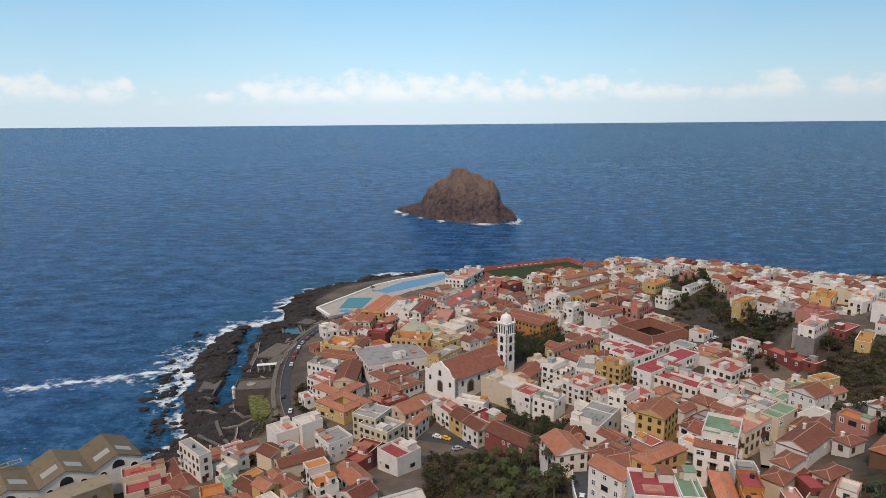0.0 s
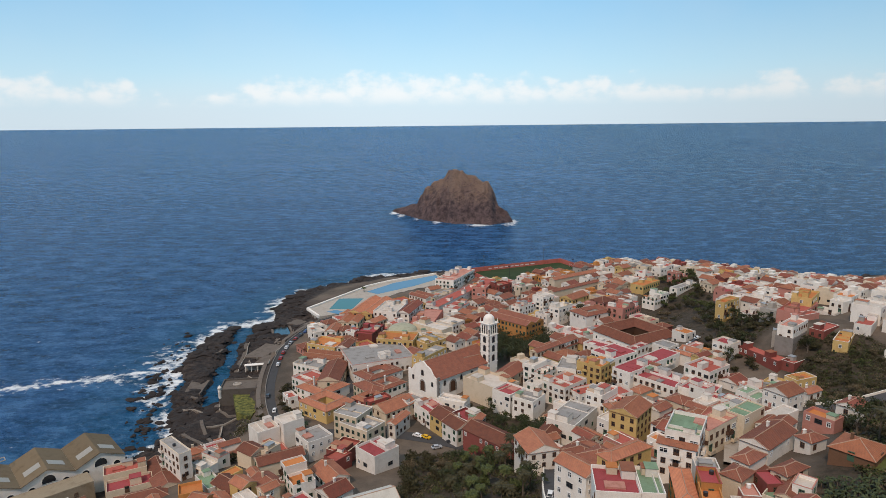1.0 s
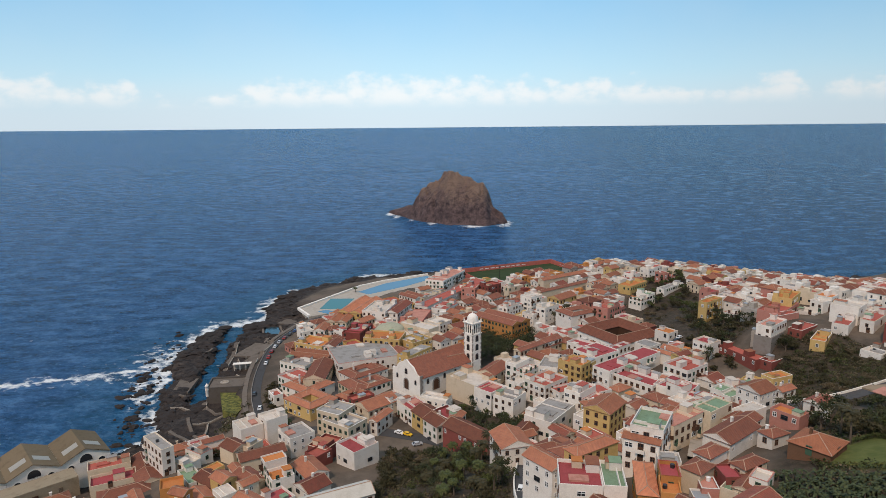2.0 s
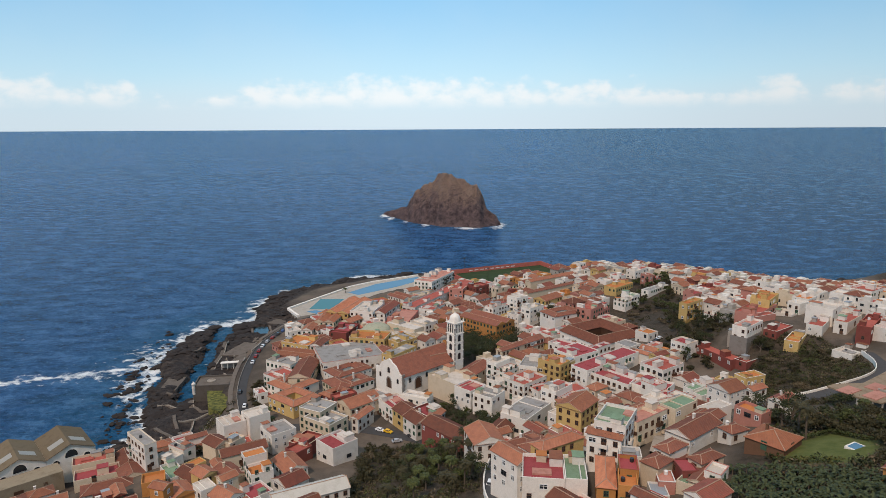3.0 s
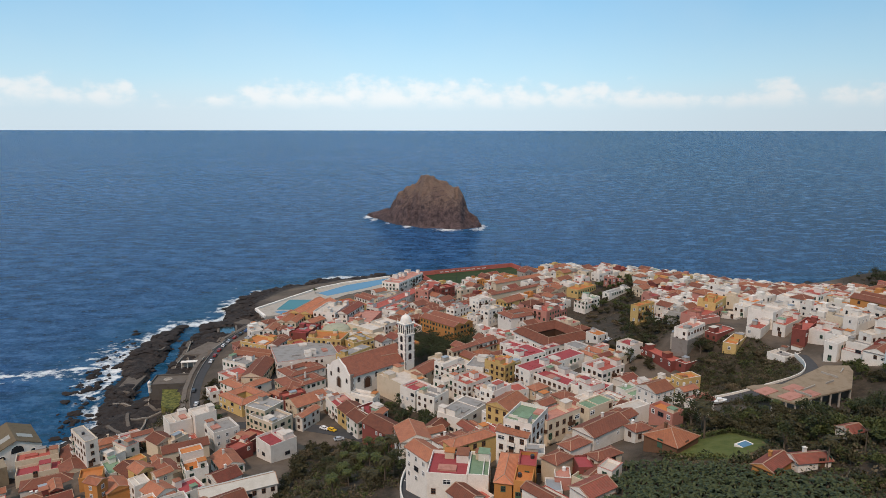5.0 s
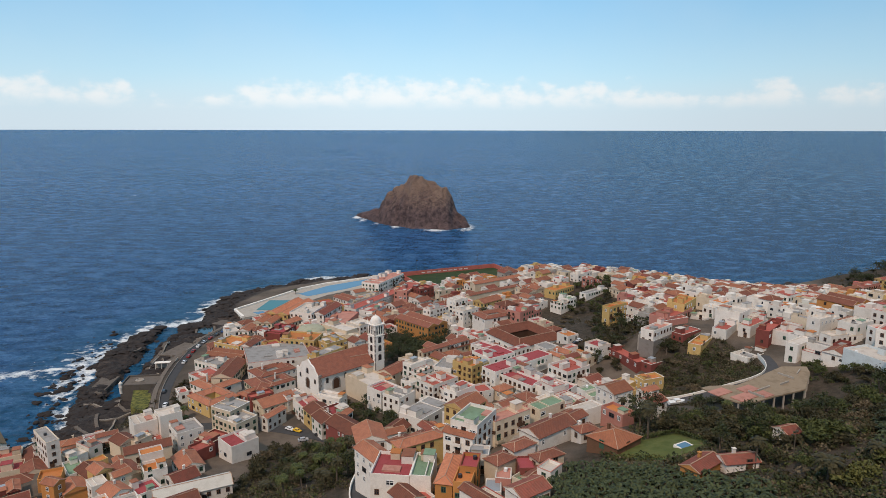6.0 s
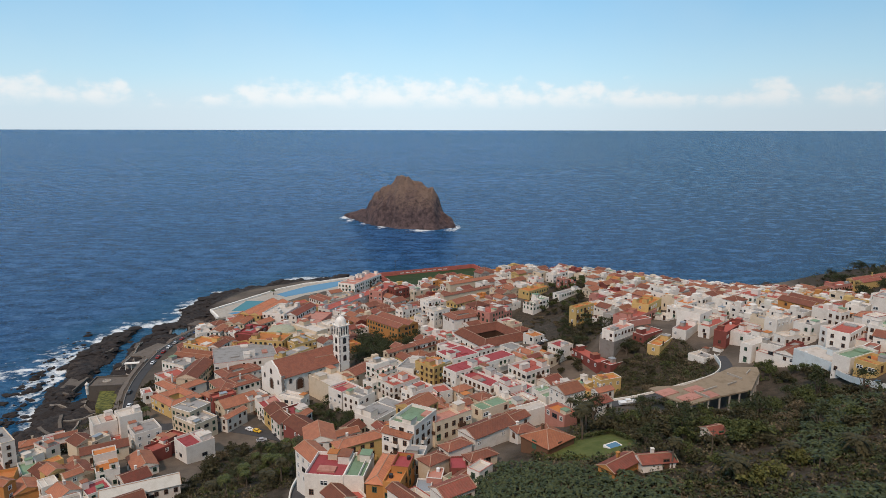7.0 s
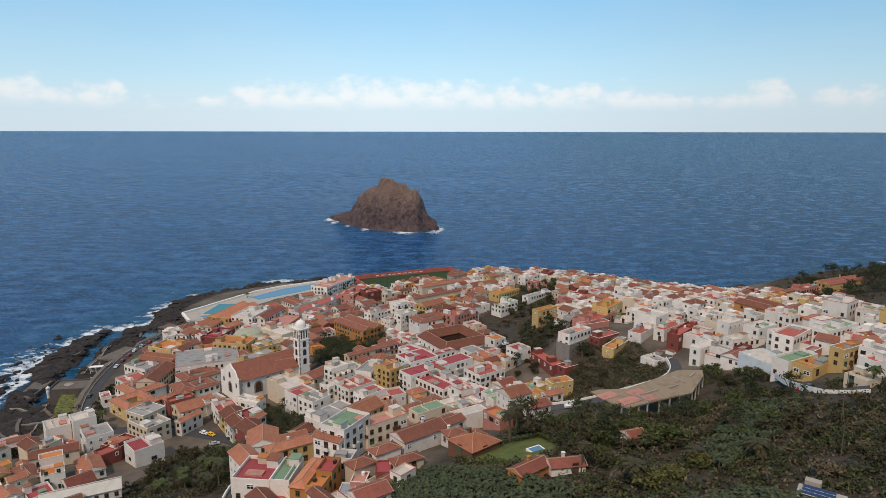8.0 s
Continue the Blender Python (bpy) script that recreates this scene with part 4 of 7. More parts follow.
slab([(-119, 325), (-110, 322), (-111.5, 341), (-121, 340)], 2.6, CONCRETE, "weathered concrete bathing platform on the lava")
slab([(-103, 372), (-90, 372), (-86, 392), (-96, 396)], 4.0, CONCRETE, "pale concrete terrace beside the rock channel")
slab([(-94, 354), (-80, 352), (-78, 372), (-90, 374)], 4.8, CONCRETE, "paved terrace above the rock channel")
slab([(-94, 440), (-84, 436), (-80, 446), (-90, 450)], 3.0, CONCRETE, "low concrete jetty by the tidal pool")
LAWN_GRASS, nt, b = mat_base("rough_lawn", 0.95)
nt.links.new(mixc(nt, rng(nt, tex(nt, 0.5, 4.0, 0.6), 0.35, 0.65), (0.052, 0.062, 0.022), (0.17, 0.16, 0.045)), b.inputs["Base Color"])
slab(FORT_LAWN, 8.0, LAWN_GRASS, "rough yellow-green lawn beside the old fort", "lawn")
TIDE = worn("tidal_water", (0.035, 0.075, 0.10), rough=0.12, stains=0.2)
slab([(-101.5, 434), (-93.5, 439), (-86.5, 421), (-94.5, 412.5)], 1.6, TIDE, "still grey-blue tidal pool held by a kerb", "tidal_pool")
for ax, ay, bx, by in ((-103, 435.5, -93, 441.5), (-93, 441.5, -85, 421), (-103, 435.5, -95, 410.5)):
    tagged(new("pool_kerb", Mesh().bar((ax, ay, 1.4), (bx, by, 1.4), 1.0).data("pool_kerb", [CONCRETE])), "worn pale concrete kerb round the tidal pool", "kerb", kind="structure")
for pts in ([(-111, 302), (-104, 300), (-98, 297.5)], [(-91, 280.5), (-84.4, 285), (-80.3, 292), (-77.3, 293.5)], [(-85.8, 285), (-82.5, 272), (-82.3, 268)], [(-76.2, 274), (-74.3, 283)], [(-98, 380.5), (-91, 374), (-84.6, 367)],
            [(-89.5, 361), (-82.8, 377.7)], [(-84, 347), (-86, 366)], [(-94, 386), (-86, 398)], [(-98, 366), (-90, 352)], [(-90, 400), (-80, 404)], [(-96, 392), (-90, 382)], [(-92, 344), (-84, 338)]):
    wall_along("low_wall", ribbon("terrace", pts, 0.9, CONCRETE, "rough concrete walk on the lava shore", "terrace", 0.2, 2.5), 0, 0.45, PAVING, "low pale wall along a walk on the shore", 0.35)
pavilion = thing("beach_pavilion", pose(-88.5, 352, 0, 0, 0, 11), "long low beach pavilion with white flat roof", "pavilion")
part("roof", Mesh().box(-7, -1.5, 7.0, 7, 1.5, 7.25), pavilion, "white slab roof", [LIGHT_WALL])
for u in (-6.4, -3.2, 0, 3.2, 6.4):
    part("post", Mesh().box(u - 0.15, -1.4, 3.5, u + 0.15, -1.1, 7.0), pavilion, "", [LIGHT_WALL])
part("back_wall", Mesh().box(-6.8, 1.1, 3.5, 6.8, 1.4, 7.0), pavilion, "", [WALLS["g"][0]])
rd = random.Random(5)
for pts in ([(-96, 306), (-88, 296), (-74, 291)], [(-97, 290), (-92, 278), (-84, 268)], [(-100, 276), (-84, 262), (-66, 254)], [(-112, 316), (-103, 314), (-96, 313)], [(-122, 380), (-118, 392), (-116, 404)], [(-92, 400), (-88, 416), (-84, 430)]):
    ribbon("footpath", pts, 1.5, CONCRETE, "narrow concrete footpath over the lava", "path", 0.5, 3.0)


def near_slab(x, y):
    return any(math.hypot(x - a, y - b2) < r for a, b2, r in ((-115, 332, 11), (-95, 384, 11), (-87, 363, 11), (-87, 443, 7), (-83, 327, 13), (-78, 305, 12)))


# rocks awash off the shore
def boulder_data(seed):
    rr = random.Random(seed)
    bm = bmesh.new()
    bmesh.ops.create_icosphere(bm, subdivisions=2, radius=1.0)
    for v in bm.verts:
        k = 1 + 0.55 * noise.noise(v.co * 1.3 + Vector((seed * 7.1, 0, 0))) + 0.25 * noise.noise(v.co * 3.1 + Vector((0, seed * 3.3, 0)))
        v.co = Vector((v.co.x * 1.25 * k, v.co.y * 0.9 * k, v.co.z * 0.55 * k))
    me = bpy.data.meshes.new("boulder")
    bm.to_mesh(me)
    bm.free()
    me.materials.append(LAVA)
    return me


LAVA = worn("lava_rock", (0.036, 0.030, 0.028), stains=0.5, relief=0.3)
BOULDERS = [boulder_data(s) for s in range(5)]
for cx, cy, sx2, sy2, n in ((-139, 330, 5, 8, 30), (-143, 350, 5, 8, 22), (-148, 375, 5, 8, 9), (-150, 400, 4, 8, 7), (-122, 286, 6, 6, 26), (-112, 262, 8, 4, 16), (-130, 306, 4, 6, 12), (-114, 268, 5, 4, 9), (80, 636, 6, 3, 7), (-160, 415, 5, 6, 6)):
    for _ in range(n):
        x, y = rd.gauss(cx, sx2), rd.gauss(cy, sy2)
        s = rd.choice((0.5, 0.6, 0.8, 1.1, 1.4, 2.0)) * rd.uniform(0.8, 1.2)
        ob = tagged(new("boulder", BOULDERS[rd.randrange(5)]), "black lava boulder awash in white surf", "boulder", "boulders off the shore")
        ob.matrix_basis = pose(x, y, rd.uniform(-0.2, 0.5), 0, 0, rd.uniform(0, 360)) @ Matrix.Diagonal((s, s, s, 1))

# broken lava strewn over the shore
lava = Mesh()
for _ in range(6500):
    x, y = rd.uniform(-160, 20), rd.uniform(255, 625)
    d = coast(x, y)
    if d < -4 or (d > 26 and not inside(LIDO_PAD, x, y)) or (x > -90 and d > 12 and not inside(LIDO_PAD, x, y)) or (y < 455 and x > -80) or inside(LIDO_DECK, x, y) or near_slab(x, y):
        continue
    src = BOULDERS[rd.randrange(5)]
    s, g, z = rd.choice((0.5, 0.7, 0.9, 1.3, 2.0, 3.2)) * rd.uniform(0.8, 1.3), rd.uniform(0, math.tau), surface(x, y, d)
    if z < -1.0:
        continue
    n, cs, sn = len(lava.v), math.cos(g) * s, math.sin(g) * s
    lava.v += [(x + v.co.x * cs - v.co.y * sn, y + v.co.x * sn + v.co.y * cs, z + v.co.z * s * 0.75 - 0.2 * s) for v in src.vertices]
    lava.f += [tuple(n + i for i in f.vertices) for f in src.polygons]
    lava.m += [0] * len(src.polygons)
tagged(new("lava_rocks", lava.data("lava_rocks", [LAVA])), "broken black lava rocks covering the shore", "rocks", kind="stuff")

# warehouse with three parallel gables
WH = (-113.0, 233.4, 43)
warehouse = thing("warehouse", pose(*local(*WH, -17.3, 0), 0, 0, 0, WH[2]), "white packing warehouse with three brown gabled roofs", "warehouse")
ROOFING = worn("dusty_brown_roofing", (0.165, 0.126, 0.080), stains=0.45)
SKYLIGHT = plain("skylight_panel", (0.31, 0.285, 0.24), 0.4)
for k in (-1, 0, 1):
    bx = 17.3 * k + 0
    q = Mesh()
    hw = 8.6
    q.poly([(bx - hw, 0, 2), (bx + hw, 0, 2), (bx + hw, 0, 14.6), (bx, 0, 18.2), (bx - hw, 0, 14.6)])
    q.poly([(bx + hw, 21, 2), (bx - hw, 21, 2), (bx - hw, 21, 14.6), (bx, 21, 18.2), (bx + hw, 21, 14.6)])
    for s in (-1, 1):
        p = [(bx + s * hw, 0, 2), (bx + s * hw, 21, 2), (bx + s * hw, 21, 14.6), (bx + s * hw, 0, 14.6)]
        q.poly(p if s > 0 else p[::-1])
    part("wall", q, warehouse, "white gable wall", [LIGHT_WALL])
    q = Mesh()
    for s in (-1, 1):
        p = [(bx + s * 8.64, -0.6, 14.7), (bx + s * 8.64, 21.4, 14.7), (bx, 21.4, 18.5), (bx, -0.6, 18.5)]
        lo = [(x, y, z - 0.25) for x, y, z in p]
        q.poly(p if s > 0 else p[::-1]).poly(lo[::-1] if s > 0 else lo)
        e = [lo[0], lo[3], p[3], p[0]]
        q.poly(e[::-1] if s > 0 else e)
    part("roof", q, warehouse, "dusty brown sheet roof", [ROOFING])
    for s in (-1, 1):
        p = [(bx + s * 6.5, 4.5, 15.72), (bx + s * 6.5, 8.5, 15.72), (bx + s * 1.2, 8.5, 18.05), (bx + s * 1.2, 4.5, 18.05)]
        part("skylight", Mesh().poly(p if s > 0 else p[::-1]), warehouse, "pale roof light panel", [SKYLIGHT])
    arch_opening("window", 4.4, 3.0, LIGHT_WALL, GLASS, 0.3, warehouse, pose(bx, -0.02, 13.0), "wide half-round window")
    for s in (-1, 1):
        arch_opening("window", 2.4, 1.5, LIGHT_WALL, GLASS, 0.2, warehouse, pose(bx + s * 5.4, -0.02, 11.6))
part("roof_frame", Mesh().bar((-22, 17, 18.8), (-10, 17, 18.8), 0.2).bar((-22, 20, 18.8), (-10, 20, 18.8), 0.2).bar((-22, 17, 18.8), (-22, 20, 18.8), 0.2).bar((-18, 17, 18.8), (-18, 20, 18.8), 0.2).bar((-14, 17, 18.8), (-14, 20, 18.8), 0.2).bar((-10, 17, 18.8), (-10, 20, 18.8), 0.2), warehouse, "open roof frame of pale beams", [PAVING])
yard = part("yard_building", Mesh().box(-30, -10.5, 0, 12, -2.0, 13.3), warehouse, "plain low front range of dusty brown render", [worn("dusty_render", (0.33, 0.27, 0.19), stains=0.5)])
for u in (-26, -18, -10, 6):
    part("window", window_data("window", 2.4, 1.2, WOOD) if u == -26 else bpy.data.meshes["window"], yard, "", m=pose(u, -10.5, 9.5))
part("door", Mesh().box(-4, -10.7, 6.5, -1, -10.4, 11.0), yard, "dark wide door", [WOOD])
TAKEN.append((*local(*WH, -17.3, 6), 58, 36, WH[2]))

# villa garden pool, hedge and shed
pool = thing("garden_pool", pose(135.4, 148.4, 0, 0, 0, 30), "small bright blue garden pool with pale kerb", "pool")
zp = surface(135.4, 148.4)
part("kerb", Mesh().box(-2.2, -1.5, zp - 2, 2.2, 1.5, zp + 0.3), pool, "", [LIGHT_WALL])
part("water", Mesh().poly([(-1.8, -1.1, zp + 0.32), (1.8, -1.1, zp + 0.32), (1.8, 1.1, zp + 0.32), (-1.8, 1.1, zp + 0.32)]), pool, "clear blue water", [POOL_BLUE])

# concrete deck on pillars below the hill road
DECK = [(164.5, 209.3), (169.2, 200.1), (174.3, 195.5), (186.5, 201.9), (200.9, 208.2), (211.5, 224.3), (213.4, 230.2), (203.8, 230.2), (190, 220), (178.5, 211.9), (168, 211)]
deck_ob = thing("concrete_deck", pose(0, 0, 0), "curved bare concrete deck on pillars with tiled patches", "deck")
q = Mesh().poly([(x, y, 52.0) for x, y in DECK]).poly([(x, y, 51.5) for x, y in DECK[::-1]])
for (ax, ay), (bx, by) in zip(DECK, DECK[1:] + DECK[:1]):
    q.poly([(ax, ay, 51.5), (bx, by, 51.5), (bx, by, 52.0), (ax, ay, 52.0)])
part("slab", q, deck_ob, "", [worn("deck_concrete", (0.27, 0.205, 0.14), stains=0.6)])
for (ax, ay), (bx, by) in zip(DECK[1:6], DECK[2:7]):
    for t in (0.05, 0.35, 0.65):
        x, y = ax + (bx - ax) * t + 0.0, ay + (by - ay) * t + 0.5
        part("pillar", Mesh().box(x - 0.25, y - 0.25, surface(x, y) - 2, x + 0.25, y + 0.25, 51.5), deck_ob, "", [WALLS["g"][0]])
for x, y, l in ((169.6, 205.4, 7.5), (176.0, 201.2, 8.5), (180.5, 208.0, 7.0), (184.0, 203.5, 5.0)):
    part("tiled_patch", Mesh().box(-l / 2, -2.2, 52.0, l / 2, 2.2, 52.25), deck_ob, "orange floor tiles", [FLOORS["p"][0]], pose(x, y, 0, 0, 0, 30))
TAKEN.append((192, 208, 56, 28, 32))
for x, y, l, g in ((186, 208, 7, 32), (196, 213, 5, 32), (200, 220, 6, 122), (207, 224, 5, 50), (181, 203, 6, 122)):
    part("low_wall", Mesh().box(-l / 2, -0.15, 52.0, l / 2, 0.15, 52.7), deck_ob, "", [WALLS["g"][0]], pose(x, y, 0, 0, 0, g))

# roof corner with solar panels on the near slope
solar = thing("solar_roof", pose(172.2, 91.5, 0, 0, 0, -36), "flat roof corner carrying dark blue solar panels", "solar panels")
zs = 85.5
part("roof", Mesh().box(-0.7, -9.0, zs - 8, 6.5, 0.5, zs - 0.3), solar, "", [PAVING])
PANEL, nt, b = mat_base("solar_cells", 0.12)
nt.links.new(mixc(nt, tex(nt, 1.2), (0.008, 0.012, 0.05), (0.014, 0.022, 0.085)), b.inputs["Base Color"])
for i in range(3):
    for j in range(3):
        x0, y0 = 0.05 + 1.62 * i, -1.15 * j
        part("panel", Mesh().box(x0, y0 - 1.1, zs, x0 + 1.58, y0, zs + 0.05), solar, "blue solar panel", [PANEL])
        part("frame_bar", Mesh().box(x0, y0 - 1.135, zs - 0.02, x0 + 1.58, y0 - 1.11, zs + 0.07), solar, "", [FRAME_WHITE])
part("rack", Mesh().box(0, -3.5, zs - 0.3, 4.9, 0, zs - 0.03), solar, "", [METAL])
part("tank_box", Mesh().box(0.1, 0.7, zs - 3, 2.6, 2.2, zs + 0.45), solar, "grey rendered water tank box", [PAVING])

# round tank house with a shallow greenish dome
rotunda = thing("domed_hall", pose(-8, 372, 0), "round hall with a shallow greenish dome", "hall")
part("wall", Mesh().lathe([(9, 6), (9, 20.0), (8.6, 20.4)], 24), rotunda, "", [WALLS["c"][0]])
part("dome", Mesh().lathe([(8.8, 20.0)] + [(8.6 * math.cos(radians(a)), 20.2 + 3.4 * math.sin(radians(a))) for a in range(5, 90, 12)], 24), rotunda, "weathered grey-green dome", [worn("dome_skin", (0.34, 0.335, 0.245), stains=0.5)], None, True)
TAKEN.append((-8, 372, 18, 18, 0))

# ---- houses ----
def tile_roof(w, d, kind, over=0.4, rise=None):
    """Hipped or gabled roof over w by d, eaves at 0; returns slopes and ridge caps."""
    a, c = w / 2 + over, d / 2 + over
    q, r = Mesh(), Mesh()
    flip = d > w
    if flip:
        a, c = c, a
    h = rise if rise else c * 0.42
    e = -0.12
    run = max(a - c, 0.0) if kind == "h" else a
    p = [(-a, -c, 0), (a, -c, 0), (a, c, 0), (-a, c, 0), (-run, 0, h), (run, 0, h)]
    if flip:
        p = [(-y, x, z) for x, y, z in p]
    low = [(x, y, z + e) for x, y, z in p]
    q.poly([p[0], p[1], p[5], p[4]]).poly([p[2], p[3], p[4], p[5]])
    if kind == "h":
        q.poly([p[1], p[2], p[5]]).poly([p[3], p[0], p[4]])
    else:
        q.poly([p[1], p[2], p[5]], 1).poly([p[3], p[0], p[4]], 1)
    for i, j in ((0, 1), (1, 2), (2, 3), (3, 0)):
        q.poly([low[i], low[j], p[j], p[i]])
    q.poly([low[3], low[2], low[1], low[0]])
    edges = [(4, 5)] if run > 0.05 else []
    if kind == "h":
        edges += [(0, 4), (3, 4), (1, 5), (2, 5)]
    else:
        edges += [(0, 4), (3, 4), (1, 5), (2, 5)]
    for i, j in edges:
        r.bar((p[i][0], p[i][1], p[i][2] + 0.05), (p[j][0], p[j][1], p[j][2] + 0.05), 0.12)
    return q, r


def volume(hs, rd, ox, oy, w, d, H, roof, wmat, storeys):
    """One block of a house with its terrace and clutter, or its tiled roof."""
    flat = roof[0] == "f"
    rmat, rname = FLOORS[roof[1]] if flat else TILES[roof[1]]
    at = pose(ox, oy, 0)
    q = Mesh()
    a, c = w / 2, d / 2
    if not flat:
        patio = roof[0] == "h" and min(w, d) > 10
        if patio:
            cw, cd = w * rd.uniform(0.26, 0.36), d * rd.uniform(0.26, 0.36)
            for p, r in (((-a, -c), (a, -c)), ((a, -c), (a, c)), ((a, c), (-a, c)), ((-a, c), (-a, -c))):
                q.poly([(*p, 0), (*r, 0), (*r, H - 0.12), (*p, H - 0.12)])
            i, j = cw / 2 + 0.3, cd / 2 + 0.3
            for p, r in (((-i, -j), (i, -j)), ((i, -j), (i, j)), ((i, j), (-i, j)), ((-i, j), (-i, -j))):
                q.poly([(*r, 0), (*p, 0), (*p, H - 0.12), (*r, H - 0.12)])
            s, ridge = ring_roof(w + 0.7, d + 0.7, cw, cd, 0.0, min(w - cw, d - cd) * 0.125)
        else:
            q.box(-a, -c, 0, a, c, H - 0.12, 0, False)
            double = roof[1] != "w" and 11 < min(w, d)
            s, ridge = tile_roof(w, d if not double or w < d else d / 2, "h" if roof[0] == "h" else "g", 0.35) if not double or w >= d else tile_roof(w / 2, d, "g", 0.35)
            if double:
                dx, dy = (w / 4, 0) if w < d else (0, d / 4)
                for src in (s, ridge):
                    n, base_v = len(src.v), list(src.v)
                    src.v = [(p[0] - dx, p[1] - dy, p[2]) for p in base_v] + [(p[0] + dx, p[1] + dy, p[2] + 0.02) for p in base_v]
                    src.f += [tuple(k + n for k in f) for f in src.f]
                    src.m += src.m
        part("wall", q, hs, "", [wmat], at)
        part("roof", s, hs, f"{rname} roof", [rmat, wmat], pose(ox, oy, H))
        part("ridge", ridge, hs, "mortared ridge and hip tiles", [MORTAR], pose(ox, oy, H))
        if rd.random() < 0.25:
            k = rd.uniform(-0.25, 0.25) * w
            part("chimney", Mesh().box(k - 0.35, c * 0.3, H, k + 0.35, c * 0.3 + 0.6, H + d * 0.2 + 0.9).box(k - 0.45, c * 0.3 - 0.1, H + d * 0.2 + 0.9, k + 0.45, c * 0.3 + 0.7, H + d * 0.2 + 1.05), hs, "", [wmat], at)
        return
    t, up = 0.22, rd.choice((0.4, 0.9, 0.95, 1.0))
    for p, r in (((-a, -c), (a, -c)), ((a, -c), (a, c)), ((a, c), (-a, c)), ((-a, c), (-a, -c))):
        q.poly([(*p, 0), (*r, 0), (*r, H), (*p, H)])
        pi = [(s - math.copysign(t, s), k - math.copysign(t, k)) for s, k in (p, r)]
        q.poly([(*p, H), (*r, H), (*pi[1], H), (*pi[0], H)])
        q.poly([(*pi[0], H), (*pi[1], H), (*pi[1], H - up), (*pi[0], H - up)])
    part("wall", q, hs, "", [wmat], at)
    if rd.random() < 0.5:
        k = 0.07
        part("coping", Mesh().box(-a - k, -c - k, H, a + k, -c + t, H + 0.1).box(-a - k, c - t, H, a + k, c + k, H + 0.1).box(-a - k, -c + t, H, -a + t, c - t, H + 0.1).box(a - t, -c + t, H, a + k, c - t, H + 0.1), hs, "", [rd.choice((WALLS["w"][0], WALLS["w"][0], FLOORS["r"][0], WALLS["c"][0], WALLS["p"][0]))], at)
    z0 = H - up
    part("roof_terrace", Mesh().poly([(-a + t, -c + t, z0), (a - t, -c + t, z0), (a - t, c - t, z0), (-a + t, c - t, z0)]), hs, f"{rname} terrace floor", [rmat], at)
    if rd.random() < 0.68 and w > 5.2 and d > 5.2:
        rw, rl = rd.uniform(2.2, 3.4), rd.uniform(2.2, min(4.6, d * 0.5))
        cx, cy = rd.choice((-1, 1)) * (a - rw / 2 - t - 0.05), rd.choice((-0.6, 1)) * (c - rl / 2 - t - 0.05)
        z1 = z0 + rd.uniform(2.1, 2.7)
        s = Mesh().box(cx - rw / 2, cy - rl / 2, z0, cx + rw / 2, cy + rl / 2, z1)
        part("stair_room", s, hs, "small rooftop stair room", [wmat if rd.random() < 0.75 else WALLS["w"][0]], at)
        part("stair_roof", Mesh().box(cx - rw / 2 - 0.12, cy - rl / 2 - 0.12, z1, cx + rw / 2 + 0.12, cy + rl / 2 + 0.12, z1 + 0.14), hs, "", [rd.choice((rmat, TILES["o"][0], FLOORS["w"][0]))], at)
    if rd.random() < 0.3:
        wx, wy = rd.uniform(-a + 1, a - 1), rd.uniform(-0.2 * c, c - 1)
        part("water_tank", Mesh().lathe([(0.5, z0), (0.55, z0 + 0.1), (0.55, z0 + 0.95), (0.3, z0 + 1.1)], 10, wx, wy), hs, "", [FRAME_WHITE if rd.random() < 0.6 else METAL], at)
    if rd.random() < 0.4 and w > 5:
        k = rd.uniform(-0.3, 0.3) * w
        part("parapet", Mesh().box(k - 0.1, -c + t, z0, k + 0.1, c - t, H - 0.05), hs, "low dividing wall across the terrace", [wmat], at)
    for k in range(min(6, int(w * d / 75))):
        pw, pl, ph = rd.uniform(2.2, 5.0), rd.uniform(2.2, 5.0), rd.choice((0.25, 0.5, 2.2, 2.5)) + 0.037 * k
        if pw > w - 2 or pl > d - 2:
            continue
        cx, cy = rd.uniform(-a + pw / 2 + t, a - pw / 2 - t), rd.uniform(-c + pl / 2 + t, c - pl / 2 - t)
        part("roof_room" if ph > 1 else "roof_slab", Mesh().box(cx - pw / 2, cy - pl / 2, z0, cx + pw / 2, cy + pl / 2, z0 + ph), hs, "small room on the roof" if ph > 1 else "raised terrace slab", [wmat if ph > 1 else rd.choice((FLOORS["g"][0], FLOORS["w"][0], FLOORS["p"][0], rmat))], at)
        if ph > 1:
            part("room_roof", Mesh().box(cx - pw / 2 - 0.1, cy - pl / 2 - 0.1, z0 + ph, cx + pw / 2 + 0.1, cy + pl / 2 + 0.1, z0 + ph + 0.12), hs, "", [rd.choice((rmat, FLOORS["g"][0], FLOORS["w"][0], TILES["o"][0]))], at)
    if rd.random() < 0.5 and min(w, d) > 4.5:
        pw, pl = rd.uniform(2.0, 3.6), rd.uniform(1.8, 3.0)
        cx, cy = rd.uniform(-a + pw / 2 + t, a - pw / 2 - t), rd.choice((-1, 1)) * (c - pl / 2 - t - 0.05)
        part("lean_to", Mesh().box(cx - pw / 2, cy - pl / 2, z0, cx + pw / 2, cy + pl / 2, z0 + 1.9), hs, "small rooftop store", [rd.choice((wmat, WALLS["g"][0], WALLS["c"][0]))], at)
